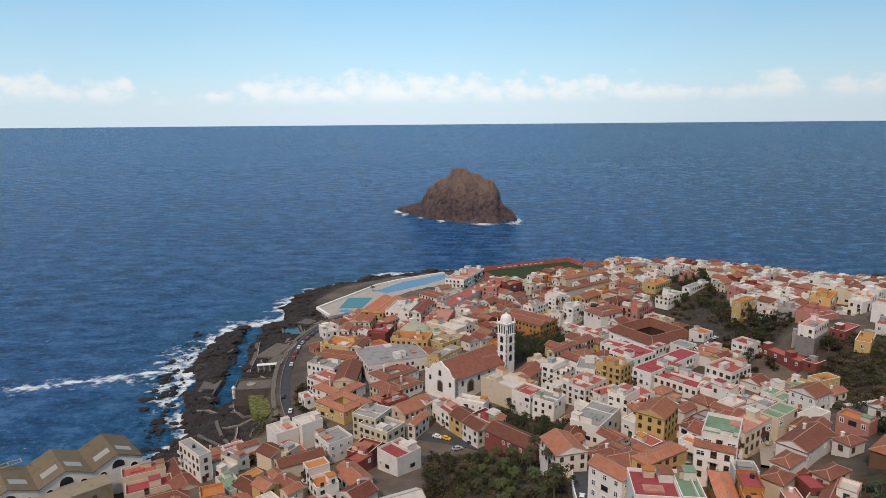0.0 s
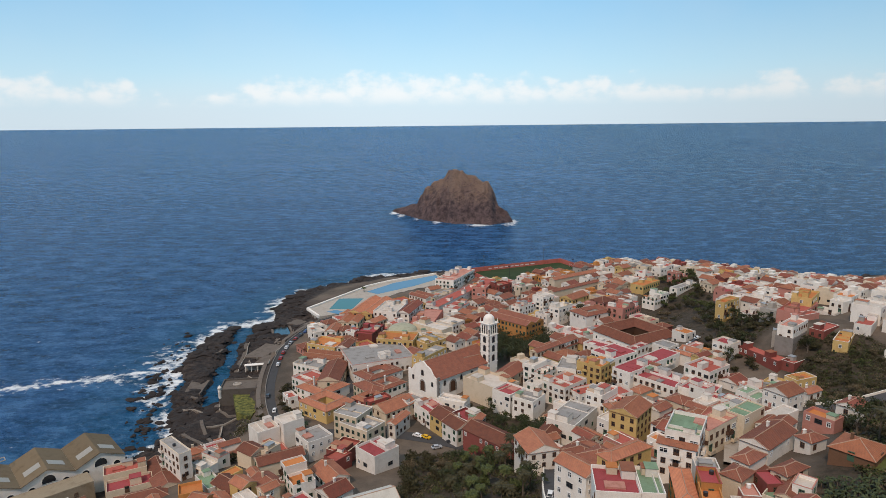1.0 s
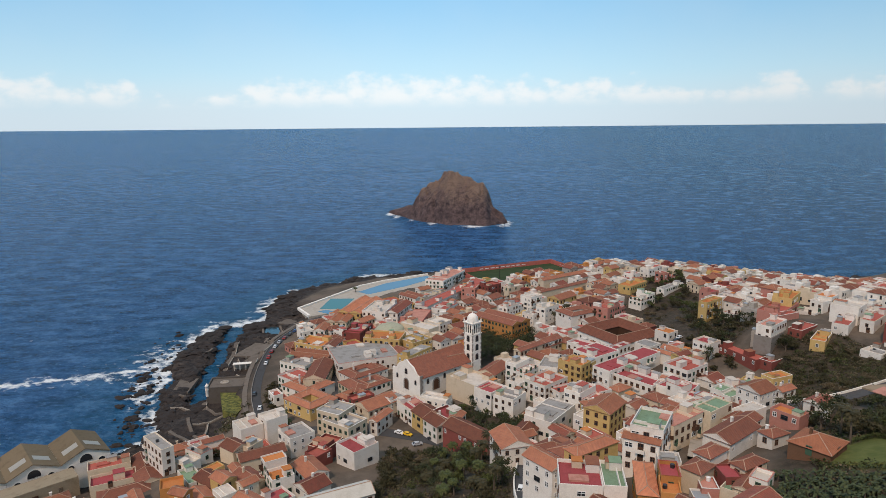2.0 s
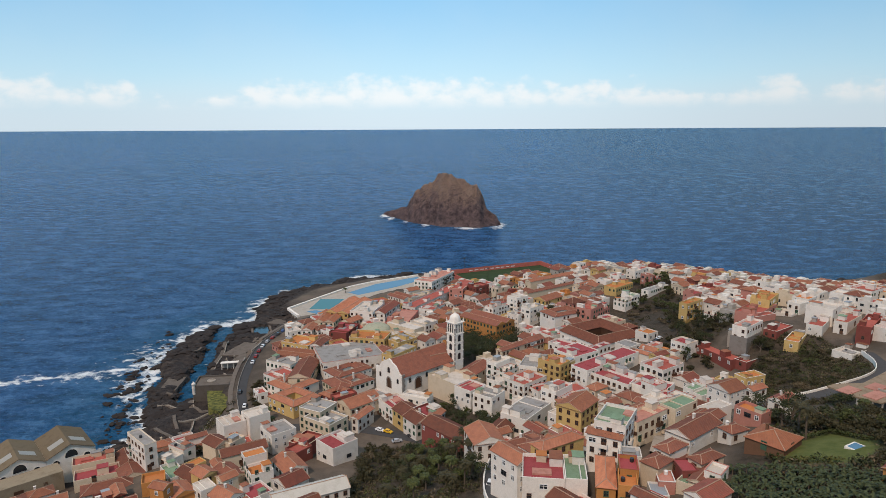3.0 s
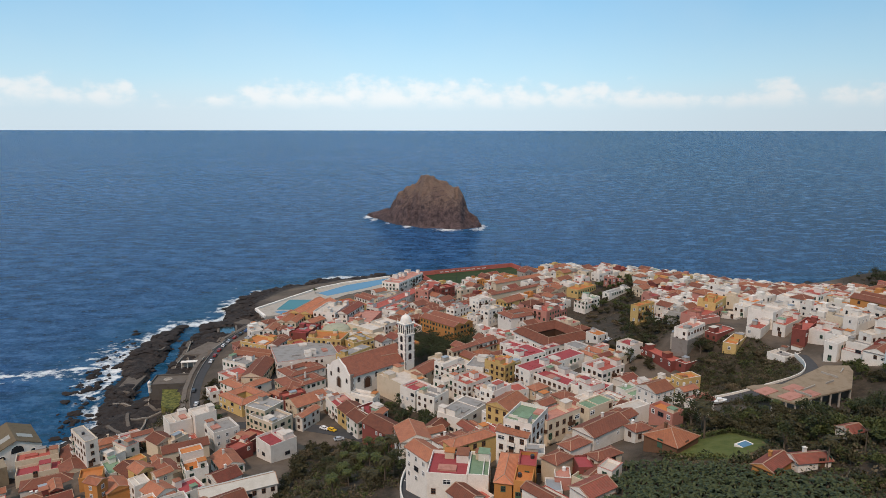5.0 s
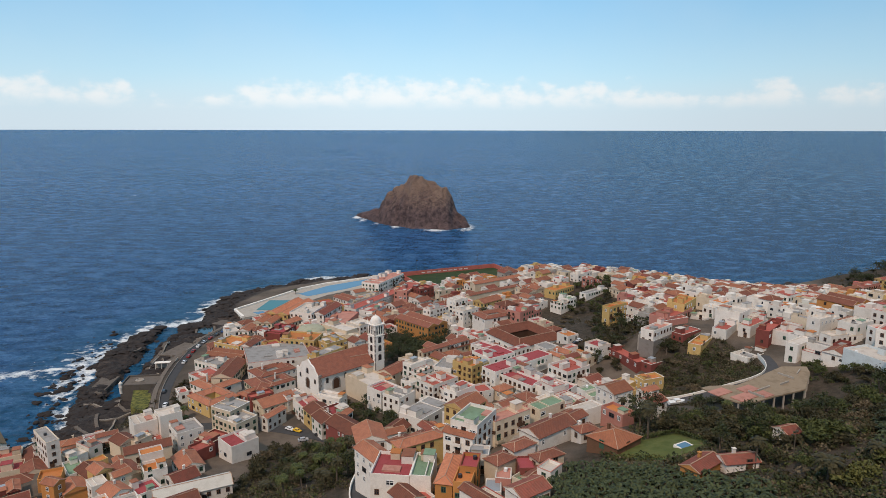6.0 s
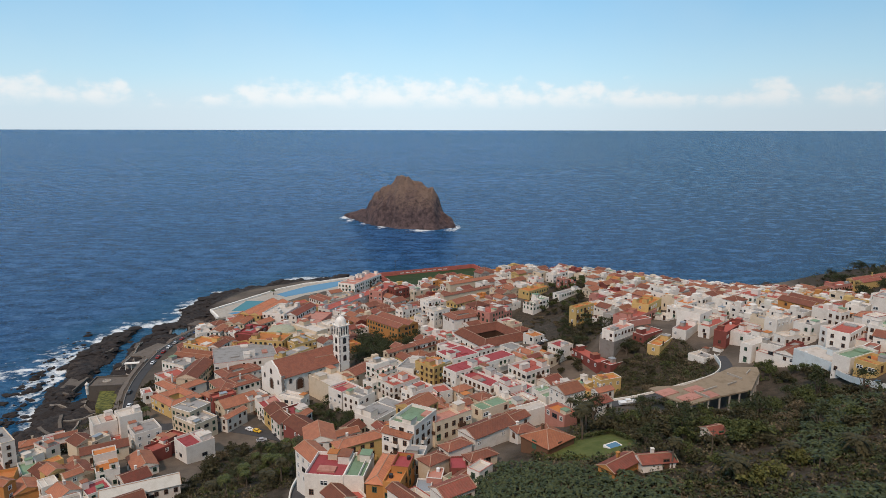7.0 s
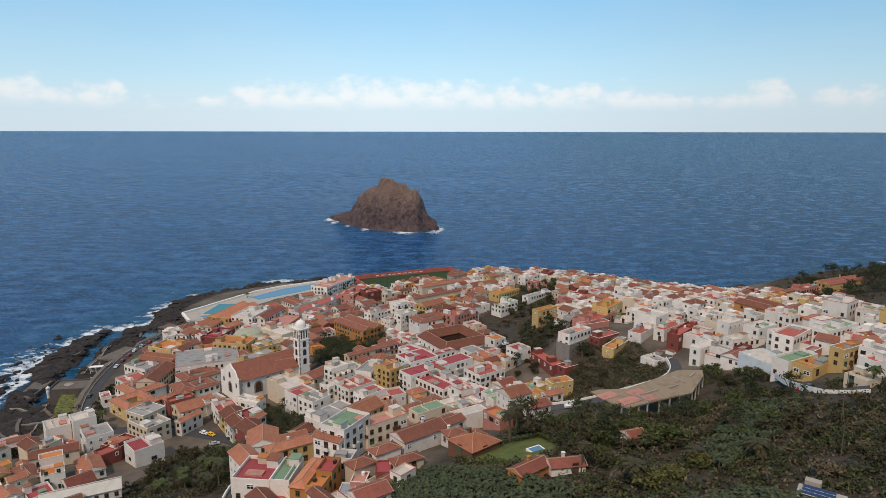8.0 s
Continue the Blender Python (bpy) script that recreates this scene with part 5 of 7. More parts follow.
        part("lean_to_roof", Mesh().box(cx - pw / 2 - 0.15, cy - pl / 2 - 0.15, z0 + 1.9, cx + pw / 2 + 0.15, cy + pl / 2 + 0.15, z0 + 2.02), hs, "", [rd.choice((FLOORS["o"][0], TILES["o"][0], FLOORS["n"][0], FLOORS["s"][0], FLOORS["g"][0]))], at)


def house(x, y, top, w, d, turn, wall="w", roof="fr", storeys=2, seed=None, openings=1.0, whole=False):
    """A house: outer walls to the ground, a terrace with parapet or a tiled roof, windows and doors."""
    rd = random.Random(seed if seed is not None else int(x * 31 + y * 17))
    cs, sn = math.cos(radians(turn)), math.sin(radians(turn))
    corners = [(x + u * cs - v * sn, y + u * sn + v * cs) for u, v in ((-w / 2, -d / 2), (w / 2, -d / 2), (w / 2, d / 2), (-w / 2, d / 2))]
    g = [surface(px, py) for px, py in corners]
    foot = min(g) - 0.6
    H = max(top - foot, 3.0)
    top = foot + H
    TAKEN.append((x, y, w, d, turn))
    wmat, wname = WALLS[wall]
    flat = roof[0] == "f"
    rmat, rname = FLOORS[roof[1]] if flat else TILES[roof[1]]
    storey_word = {1: "one-storey", 2: "two-storey", 3: "three-storey", 4: "four-storey", 5: "five-storey"}[min(storeys, 5)]
    label = f"{storey_word} {wname} house with {rname} " + ("flat roof terrace" if flat else ("hipped roof" if roof[0] == "h" else "gabled roof"))
    hs = thing("house", pose(x, y, foot, 0, 0, turn), label, "house", "houses of the town")
    # one or two volumes of different height
    split = w * d > 48 and openings > 0.3 and not whole and rd.random() < (0.72 if seed is not None else (0.7 if flat and w * d > 80 else 0.35 if w * d > 110 else 0.0))
    vols = [(0.0, 0.0, w, d, H, roof)]
    if split:
        f, drop = rd.uniform(0.4, 0.68), rd.choice((1.1, 2.6, 2.9, 3.0))
        drop = min(drop, H - 2.8)
        other = roof if rd.random() < 0.45 or seed is None else rd.choice(("fr", "fw", "fg", "fo", "gb", "go"))
        if w >= d:
            k = w * f
            near = rd.random() < 0.5
            vols = [((-w / 2 + k / 2) if near else (w / 2 - k / 2), 0.0, k, d, H, roof), ((w / 2 - (w - k) / 2) if near else (-w / 2 + (w - k) / 2), 0.0, w - k, d, H - drop, other)]
        else:
            k = d * f
            vols = [(0.0, d / 2 - k / 2, w, k, H, roof), (0.0, -d / 2 + (d - k) / 2, w, d - k, H - drop, other)]
    for cx0, cy0, vw, vd, VH, vroof in vols:
        volume(hs, rd, cx0, cy0, vw, vd, VH, vroof, wmat, storeys)
    a, c = w / 2, d / 2
    # openings on the sides that look inland
    simple = seed is not None or y > 245
    style = rd.randrange(4)
    for side in range(4):
        ang = turn + 90 * side
        n = (math.sin(radians(ang)), -math.cos(radians(ang)))
        if n[1] > 0.25:
            continue
        length, off = (w, c) if side % 2 == 0 else (d, a)
        gs = max(g[side], g[(side + 1) % 4]) - foot
        cols = max(1, int((length - 0.8) / 2.6))
        head = H - (0.95 if flat and storeys > 1 else 0.25) - 0.55
        for s in range(storeys):
            sill = head - 1.5 - s * 2.95
            if sill < gs + 0.5:
                if sill > gs - 2.0 and rd.random() < 0.5 * openings:
                    u = rd.uniform(-0.3, 0.3) * length
                    opening("door", rd.randrange(3), hs, pose(0, 0, 0, 0, 0, 90 * side) @ pose(u, -off, max(gs, sill - 0.9)), simple)
                continue
            for k in range(cols):
                if rd.random() > 0.86 * openings:
                    continue
                u = (k + 0.5) * length / cols - length / 2
                if storeys > 2 and s < storeys - 1 and rd.random() < 0.22 * openings and length > 7:
                    bm2 = pose(0, 0, 0, 0, 0, 90 * side) @ pose(u, -off, sill - 0.75)
                    opening("door", rd.randrange(3), hs, bm2, simple)
                    part("balcony", Mesh().box(-1.2, -1.0, -0.16, 1.2, 0.0, 0.0).box(-1.2, -1.0, 0.0, 1.2, -0.93, 0.95, 0, False).box(-1.2, -0.93, 0.0, -1.13, 0.0, 0.95, 0, False).box(1.13, -0.93, 0.0, 1.2, 0.0, 0.95, 0, False), hs, "", [wmat if rd.random() < 0.5 else WOOD], bm2)
                    continue
                wide = rd.random() > 0.85 and length > 6
                opening("wide" if wide else "window", style % 2 if wide else style, hs, pose(0, 0, 0, 0, 0, 90 * side) @ pose(u, -off, sill), simple)
    return hs


house(-41.9, 400.8, 18.7, 13.0, 19.0, -9, "c", "gn", 2, openings=1, whole=True)
house(-32.6, 423.3, 20.4, 36.4, 16.0, 74, "y", "gn", 3, openings=1, whole=True)
house(-18.5, 415.4, 22.0, 15.8, 24.0, -14, "w", "fw", 3, openings=0.7, whole=True)
house(-6.2, 418.3, 20.2, 27.2, 8.5, 73, "w", "gr", 2, openings=1, whole=True)
house(0.9, 459.5, 17.4, 11.2, 18.1, 45, "w", "gb", 1, openings=0.6, whole=True)
house(12.8, 463.4, 17.7, 26.2, 11.3, 53, "c", "fg", 1, openings=0.6, whole=True)
house(23.6, 455.1, 18.6, 64.5, 10.4, 61, "w", "fr", 2, openings=1, whole=True)
house(24.6, 499.1, 23.5, 40.8, 15.3, 65, "w", "fp", 3, openings=1, whole=True)
house(45.4, 472.4, 22.8, 27.8, 10.8, 71, "p", "fr", 2, openings=0.8, whole=True)
house(5.1, 403.3, 18.5, 14.4, 32.2, -11, "p", "fp", 2, openings=0.5, whole=True)
house(20.2, 384.0, 21.8, 11.4, 12.8, 50, "w", "fw", 2, openings=1, whole=True)
house(24.2, 424.3, 19.9, 17.3, 10.9, 62, "w", "fr", 2, openings=1, whole=True)
house(9.4, 373.4, 22.7, 8.6, 22.8, 50, "c", "fw", 2, openings=0.15, whole=True)
house(-9.0, 351.1, 23.8, 20.6, 14.2, -11, "y", "fo", 3, openings=1, whole=True)
house(8.1, 350.1, 22.3, 14.0, 12.6, 44, "y", "fg", 2, openings=1, whole=True)
house(-27.8, 376.0, 20.0, 19.7, 11.2, 74, "r", "fm", 1, openings=0.6, whole=True)
house(-36.2, 376.1, 18.4, 7.4, 11.2, 46, "w", "fr", 2, openings=1, whole=True)
house(-50.7, 383.6, 17.8, 6.7, 12.7, -5, "w", "go", 2, openings=1, whole=True)
house(-48.2, 351.8, 20.4, 13.8, 18.6, 65, "y", "fo", 3, openings=1, whole=True)
house(-36.7, 343.6, 21.7, 6.3, 11.8, -13, "w", "gb", 3, openings=1, whole=True)
house(-18.6, 331.0, 21.4, 32.8, 26.6, 22, "w", "fg", 2, openings=0.5, whole=True)
house(-16.0, 311.9, 18.5, 20.6, 13.1, 42, "w", "hb", 2, openings=1, whole=True)
house(-18.2, 294.6, 18.0, 8.7, 15.3, 39, "c", "hb", 2, openings=1, whole=True)
house(-10.2, 298.9, 17.9, 14.2, 10.8, 44, "w", "hb", 1, openings=1, whole=True)
house(-46.1, 334.6, 18.9, 11.5, 21.7, 73, "p", "go", 2, openings=1, whole=True)
house(-51.6, 324.7, 18.8, 10.2, 16.6, 63, "w", "fg", 2, openings=1, whole=True)
house(-38.3, 311.7, 18.7, 10.5, 24.4, -1, "c", "gb", 2, openings=1, whole=True)
house(-48.7, 307.4, 18.1, 12.3, 13.8, 50, "w", "fr", 2, openings=1, whole=True)
house(-41.0, 298.6, 17.0, 17.2, 18.0, 52, "w", "ho", 2, openings=1, whole=True)
house(-36.5, 282.3, 16.8, 15.8, 18.6, 51, "y", "ho", 2, openings=1, whole=True)
house(-16.2, 253.0, 20.5, 11.0, 14.8, 55, "c", "fg", 2, openings=1.1, whole=True)
house(-20.9, 260.5, 22.3, 11.6, 11.5, 62, "c", "fg", 3, openings=0.9, whole=True)
house(-56.1, 252.4, 19.6, 9.4, 10.0, 38, "w", "fw", 2, openings=0.05, whole=True)
house(-46.6, 255.7, 21.5, 9.2, 8.6, 40, "w", "fw", 2, openings=0.05, whole=True)
house(-33.8, 243.0, 20.7, 10.6, 10.9, 40, "w", "fg", 2, openings=1.1, whole=True)
house(-50.0, 235.7, 19.4, 7.6, 5.7, 60, "c", "fw", 1, openings=0.6, whole=True)
house(-55.6, 234.4, 18.9, 7.5, 8.5, 54, "c", "gb", 1, openings=0.8, whole=True)
house(-44.1, 230.1, 18.2, 16.9, 7.4, 30, "c", "gb", 1, openings=0.6, whole=True)
house(-21.1, 237.2, 18.8, 11.1, 8.6, 63, "r", "fr", 1, openings=0.4, whole=True)
house(-22.2, 228.9, 19.5, 7.8, 6.6, 52, "r", "fr", 1, openings=0.4, whole=True)
house(-100.0, 226.1, 16.7, 14.3, 7.3, 28, "c", "fr", 1, openings=0.4, whole=True)
house(-94.5, 218.0, 15.5, 14.9, 8.0, 28, "c", "fm", 1, openings=0.4, whole=True)
house(-88.0, 227.6, 15.0, 7.0, 14.3, 34, "c", "gb", 1, openings=0.4, whole=True)
house(-81.6, 217.6, 15.0, 8.2, 9.1, 36, "c", "gb", 1, openings=0.5, whole=True)
house(-85.7, 208.6, 15.5, 16.5, 7.8, 29, "w", "hb", 1, openings=0.8, whole=True)
house(-67.6, 205.7, 20.5, 7.5, 6.9, 23, "o", "fo", 2, openings=1, whole=True)
house(-64.9, 215.0, 18.0, 5.7, 11.9, 41, "w", "fn", 2, openings=0.8, whole=True)
house(-70.3, 224.8, 18.0, 7.0, 6.6, 59, "w", "fw", 2, openings=0.6, whole=True)
house(-58.7, 218.9, 18.5, 7.2, 4.4, 52, "y", "fo", 1, openings=0.5, whole=True)
house(-56.2, 211.8, 18.0, 7.4, 11.9, 53, "c", "gb", 1, openings=0.6, whole=True)
house(-55.3, 198.2, 20.0, 7.5, 8.4, 43, "o", "go", 1, openings=0.8, whole=True)
house(-46.7, 197.8, 22.3, 5.4, 6.7, 44, "w", "fw", 2, openings=1.1, whole=True)
house(-42.8, 210.5, 19.5, 7.6, 11.3, 48, "c", "gb", 1, openings=0.6, whole=True)
house(-18.7, 201.9, 22.0, 8.8, 8.5, 46, "w", "gr", 1, openings=0.8, whole=True)
house(-28.4, 194.4, 22.5, 7.9, 8.5, 45, "w", "fm", 1, openings=0.6, whole=True)
house(-36.9, 190.7, 23.0, 7.6, 8.3, 54, "w", "go", 1, openings=0.8, whole=True)
house(-8.6, 186.0, 27.2, 23.5, 8.1, 27, "w", "gw", 2, openings=1, whole=True)
house(11.3, 270.0, 19.8, 9.6, 13.0, 34, "w", "fm", 3, openings=1.1, whole=True)
house(18.1, 260.3, 19.8, 9.8, 11.0, 36, "y", "gb", 2, openings=1.1, whole=True)
house(22.6, 252.6, 20.0, 8.8, 9.8, 36, "w", "gb", 2, openings=1.1, whole=True)
house(36.5, 237.0, 22.5, 10.0, 24.5, 44, "r", "gb", 1, openings=0.4, whole=True)
house(26.2, 256.9, 21.7, 8.8, 10.4, 42, "r", "fm", 1, openings=0.5, whole=True)
house(30.0, 253.1, 21.6, 7.7, 4.9, 66, "w", "go", 2, openings=1, whole=True)
house(21.0, 275.8, 20.4, 6.5, 13.2, 65, "w", "fw", 2, openings=1, whole=True)
house(-5.5, 275.5, 17.8, 16.9, 11.0, 43, "c", "go", 2, openings=1, whole=True)
house(-2.1, 260.3, 18.5, 11.9, 4.1, 63, "w", "go", 2, openings=1, whole=True)
house(1.3, 280.2, 18.8, 10.1, 7.9, 49, "w", "fp", 2, openings=1, whole=True)
house(-17.2, 285.0, 17.6, 12.5, 10.1, 51, "r", "ho", 1, openings=0.8, whole=True)
house(38.0, 285.8, 24.9, 13.4, 21.9, 44, "c", "fw", 2, openings=0.12, whole=True)
house(45.0, 274.0, 25.5, 10.4, 9.7, 47, "w", "fm", 2, openings=0.9, whole=True)
house(53.0, 266.9, 25.5, 10.6, 9.9, 53, "w", "fg", 2, openings=0.7, whole=True)
house(47.3, 203.2, 37.3, 10.5, 12.2, 15, "w", "go", 2, openings=1.1, whole=True)
house(56.1, 230.8, 27.3, 11.0, 7.6, 60, "c", "gb", 1, openings=0.6, whole=True)
house(82.0, 169.4, 60.6, 12.7, 8.6, 61, "w", "fn", 3, openings=0.9, whole=True)
house(78.2, 164.5, 57.3, 4.0, 9.4, 61, "w", "go", 3, openings=1.1, whole=True)
house(92.3, 176.9, 57.7, 14.5, 5.8, 38, "c", "fp", 3, openings=1.1, whole=True)
house(116.9, 219.8, 41.9, 13.9, 6.1, 27, "w", "fn", 1, openings=0.6, whole=True)
house(65.9, 238.9, 30.7, 19.8, 11.4, 53, "w", "fg", 2, openings=0.4, whole=True)
house(81.3, 216.9, 42.8, 12.8, 9.7, 51, "y", "go", 3, openings=1.1, whole=True)
house(78.4, 227.9, 33.7, 7.6, 8.5, 42, "w", "fw", 2, openings=1, whole=True)
house(108.9, 287.6, 33.0, 38.4, 9.2, 39, "w", "fm", 4, openings=1, whole=True)
house(131.0, 275.6, 35.2, 15.0, 12.2, 36, "w", "fr", 4, openings=1.2, whole=True)
house(111.0, 271.9, 31.5, 15.3, 19.8, 41, "w", "fm", 3, openings=1.2, whole=True)
house(122.4, 261.6, 31.5, 11.9, 15.1, 50, "w", "fm", 3, openings=1.2, whole=True)
house(70.2, 278.6, 27.6, 15.7, 12.2, 42, "w", "fr", 3, openings=1.1, whole=True)
house(64.1, 300.4, 26.1, 13.5, 15.0, 41, "w", "fw", 2, openings=1, whole=True)
house(48.4, 300.0, 23.5, 15.1, 9.3, 57, "c", "gb", 2, openings=1, whole=True)
house(75.2, 295.8, 28.6, 14.5, 8.8, 70, "w", "fg", 3, openings=1, whole=True)
house(59.2, 382.7, 23.6, 16.8, 29.5, 45, "o", "gb", 2, openings=1, whole=True)
house(104.5, 377.6, 29.3, 23.1, 14.0, 30, "w", "hb", 2, openings=0.6, whole=True)
house(167.2, 292.4, 35.0, 16.9, 21.7, 22, "r", "fr", 1, openings=0.6, whole=True)
house(176.5, 293.7, 48.3, 17.2, 6.8, 42, "w", "fp", 2, openings=1, whole=True)
house(172.4, 295.7, 43.0, 5.7, 6.7, 59, "g", "fg", 1, openings=0.2, whole=True)
house(191.3, 294.3, 45.7, 14.7, 6.2, 36, "r", "fr", 2, openings=0.4, whole=True)
house(193.8, 283.4, 44.6, 15.6, 5.9, 50, "y", "fo", 2, openings=0.9, whole=True)
house(192.7, 320.0, 48.1, 26.2, 11.0, 45, "p", "fr", 3, openings=0.8, whole=True)
house(217.2, 303.4, 54.0, 12.8, 11.9, 43, "w", "fw", 2, openings=0.2, whole=True)
house(209.3, 292.9, 49.0, 15.8, 6.7, 47, "w", "fr", 2, openings=1, whole=True)
house(222.5, 292.4, 50.9, 19.0, 5.7, 41, "w", "fr", 2, openings=1, whole=True)
house(224.9, 280.8, 53.0, 23.3, 5.6, 47, "r", "fr", 3, openings=1, whole=True)
house(201.8, 330.3, 51.6, 17.8, 9.3, 50, "y", "fo", 2, openings=0.6, whole=True)
house(252.1, 238.5, 65.6, 17.8, 8.2, 40, "w", "fr", 2, openings=1.1, whole=True)
house(268.0, 236.1, 68.6, 21.3, 6.2, 29, "w", "fn", 2, openings=1.1, whole=True)
house(270.9, 302.7, 58.8, 15.7, 16.8, 31, "o", "gb", 1, openings=0.5, whole=True)
house(290.6, 269.9, 70.0, 12.4, 10.1, 38, "w", "fw", 2, openings=0.5, whole=True)
house(146.3, 261.8, 31.6, 11.1, 8.4, 13, "w", "fp", 1, openings=0.6, whole=True)
house(129.1, 187.5, 54.2, 5.7, 8.7, 35, "p", "fo", 1, openings=0.6, whole=True)
house(103.7, 169.2, 57.0, 15.8, 7.6, 39, "w", "gb", 2, openings=0.8, whole=True)
house(117.8, 193.0, 51.8, 16.8, 4.8, 31, "w", "fw", 1, openings=0.3, whole=True)
house(88.3, 152.5, 56.0, 6.9, 5.0, 41, "c", "hb", 1, openings=0.5, whole=True)
house(94.8, 150.4, 56.0, 4.2, 6.2, 3, "r", "fm", 1, openings=0.4, whole=True)
house(100.8, 152.7, 57.0, 8.5, 4.1, 30, "c", "hb", 1, openings=0.6, whole=True)
house(88.8, 147.5, 54.5, 4.0, 5.4, -7, "p", "fp", 1, openings=0.4, whole=True)
house(85.9, 143.5, 53.5, 4.0, 6.1, -5, "w", "fs", 1, openings=0.4, whole=True)
house(94.3, 145.9, 55.0, 6.4, 4.0, 47, "c", "fn", 1, openings=0.4, whole=True)
house(97.9, 146.5, 55.5, 10.2, 4.0, 50, "c", "gb", 1, openings=0.5, whole=True)
house(100.3, 145.1, 58.0, 5.6, 4.0, 49, "w", "fw", 1, openings=0.6, whole=True)
house(236.7, 226.2, 59.0, 12.3, 16.9, 20, "b", "fw", 2, openings=0.08, whole=True)
house(239.0, 212.1, 64.8, 17.2, 6.2, 28, "w", "fn", 2, openings=0.3, whole=True)
house(238.4, 201.2, 66.2, 11.0, 7.4, 30, "y", "fo", 2, openings=1.3, whole=True)
house(248.2, 199.6, 72.6, 8.6, 5.0, 28, "y", "fo", 3, openings=1.2, whole=True)
house(258.3, 235.9, 62.0, 10.1, 6.8, 37, "w", "fm", 1)
house(255.0, 246.6, 63.3, 15.8, 4.5, 9, "w", "fr", 2)
house(270.2, 241.8, 66.7, 19.3, 4.5, 16, "w", "fg", 2)
house(240.4, 253.5, 58.3, 17.6, 5.7, 19, "w", "fw", 2)
house(224.5, 255.1, 54.2, 14.2, 5.0, 35, "w", "fw", 3)
house(246.6, 277.2, 58.7, 16.4, 5.9, 32, "w", "fw", 2)
house(249.8, 259.2, 61.7, 12.9, 7.5, 30, "w", "fw", 2)
house(301.1, 321.5, 58.0, 6.0, 8.4, 28, "c", "fw", 1)
house(299.4, 284.9, 67.0, 9.8, 8.7, 26, "w", "fw", 3)
house(377.1, 439.4, 34.6, 31.7, 7.9, 28, "p", "fr", 2)
house(403.5, 446.9, 36.4, 41.6, 12.3, 25, "y", "gr", 2)
house(340.4, 408.3, 38.0, 21.9, 4.6, 30, "o", "go", 1)
house(321.4, 416.8, 36.2, 15.4, 8.6, 32, "r", "fr", 2)
house(301.2, 262.5, 68.0, 15.3, 6.3, 22, "w", "fr", 2)
house(279.8, 232.9, 69.0, 16.0, 4.5, 23, "w", "fw", 1)
house(257.4, 203.2, 73.0, 10.0, 5.7, 23, "o", "go", 2)
house(244.8, 179.2, 76.0, 7.1, 5.3, 19, "w", "fr", 2)
house(234.9, 169.8, 74.0, 6.2, 7.0, 23, "c", "fw", 1)
house(274.2, 251.2, 67.5, 17.0, 5.3, 26, "w", "fw", 2)
house(270.3, 269.5, 64.0, 14.8, 6.0, 28, "w", "fr", 2)
house(121.6, 249.0, 36.2, 6.6, 13.8, 34, "w", "fm", 2)
house(153.9, 261.4, 33.7, 7.0, 7.0, 41, "y", "fw", 2)
house(163.1, 260.1, 35.9, 11.0, 6.0, 22, "y", "fo", 2)
house(156.9, 242.6, 37.4, 8.2, 4.5, 28, "w", "go", 1)
house(86.4, 290.2, 32.0, 12.6, 12.5, 47, "y", "fo", 3)
house(96.4, 355.0, 24.1, 16.1, 10.4, 37, "w", "fr", 2)
house(97.7, 324.5, 28.5, 14.8, 13.4, 45, "w", "fm", 2)
house(73.3, 325.2, 27.4, 32.8, 4.5, 42, "c", "gb", 2)
house(60.8, 291.1, 30.5, 10.3, 10.8, 46, "w", "fw", 3)
house(81.6, 250.2, 34.6, 11.8, 12.0, 46, "w", "fr", 2)
house(78.6, 392.7, 23.9, 8.4, 9.0, 45, "w", "fg", 2)
house(106.1, 187.2, 56.3, 11.4, 5.4, 37, "c", "fn", 1)
house(87.7, 253.2, 25.8, 10.0, 12.0, 36, "y", "go", 1)
house(130.2, 125.2, 69.9, 9.0, 4.5, 38, "o", "gr", 1)
house(138.7, 126.7, 70.2, 8.0, 4.5, 9, "w", "gr", 1)
house(160.1, 145.6, 67.7, 4.5, 4.5, 19, "w", "gr", 1)
house(-79.9, 224.2, 26.0, 4.5, 15.5, 47, "w", "fg", 4)
house(-7.5, 228.8, 22.8, 11.4, 11.2, 45, "w", "fm", 3, openings=0.1)
house(-12.8, 278.2, 19.9, 11.0, 5.3, 37, "r", "fr", 1)
house(9.1, 328.4, 22.9, 20.1, 7.4, 54, "y", "fg", 2)
house(6.9, 361.9, 21.8, 15.7, 10.1, 17, "c", "fw", 2)
house(98.5, 304.9, 31.1, 16.5, 14.3, 35, "w", "fm", 2)
house(68.6, 250.2, 25.4, 18.7, 8.2, 40, "w", "fg", 2)
house(84.6, 234.4, 34.6, 12.6, 10.1, 16, "y", "ho", 3)
house(74.8, 150.4, 54.1, 4.5, 15.3, -12, "o", "hn", 2)
house(78.6, 144.1, 56.1, 4.5, 7.7, -13, "o", "fo", 2)
house(80.2, 149.6, 57.1, 4.5, 7.1, -11, "o", "fm", 2)
house(83.1, 158.5, 55.2, 5.6, 5.2, -10, "w", "fs", 2)
house(53.0, 166.0, 50.5, 6.5, 10.6, 38, "w", "go", 3)
house(65.9, 169.2, 52.9, 15.2, 5.0, 32, "y", "ho", 3)
house(59.8, 155.2, 53.0, 10.6, 12.2, -7, "w", "fm", 4, openings=0.18, whole=True)
house(67.9, 154.2, 53.3, 5.5, 12.2, -7, "w", "fn", 4, openings=0.18, whole=True)
house(50.4, 222.0, 28.1, 16.1, 5.0, 29, "w", "go", 2)
house(171.0, 350.0, 43.4, 15.8, 4.9, 39, "y", "fo", 4)
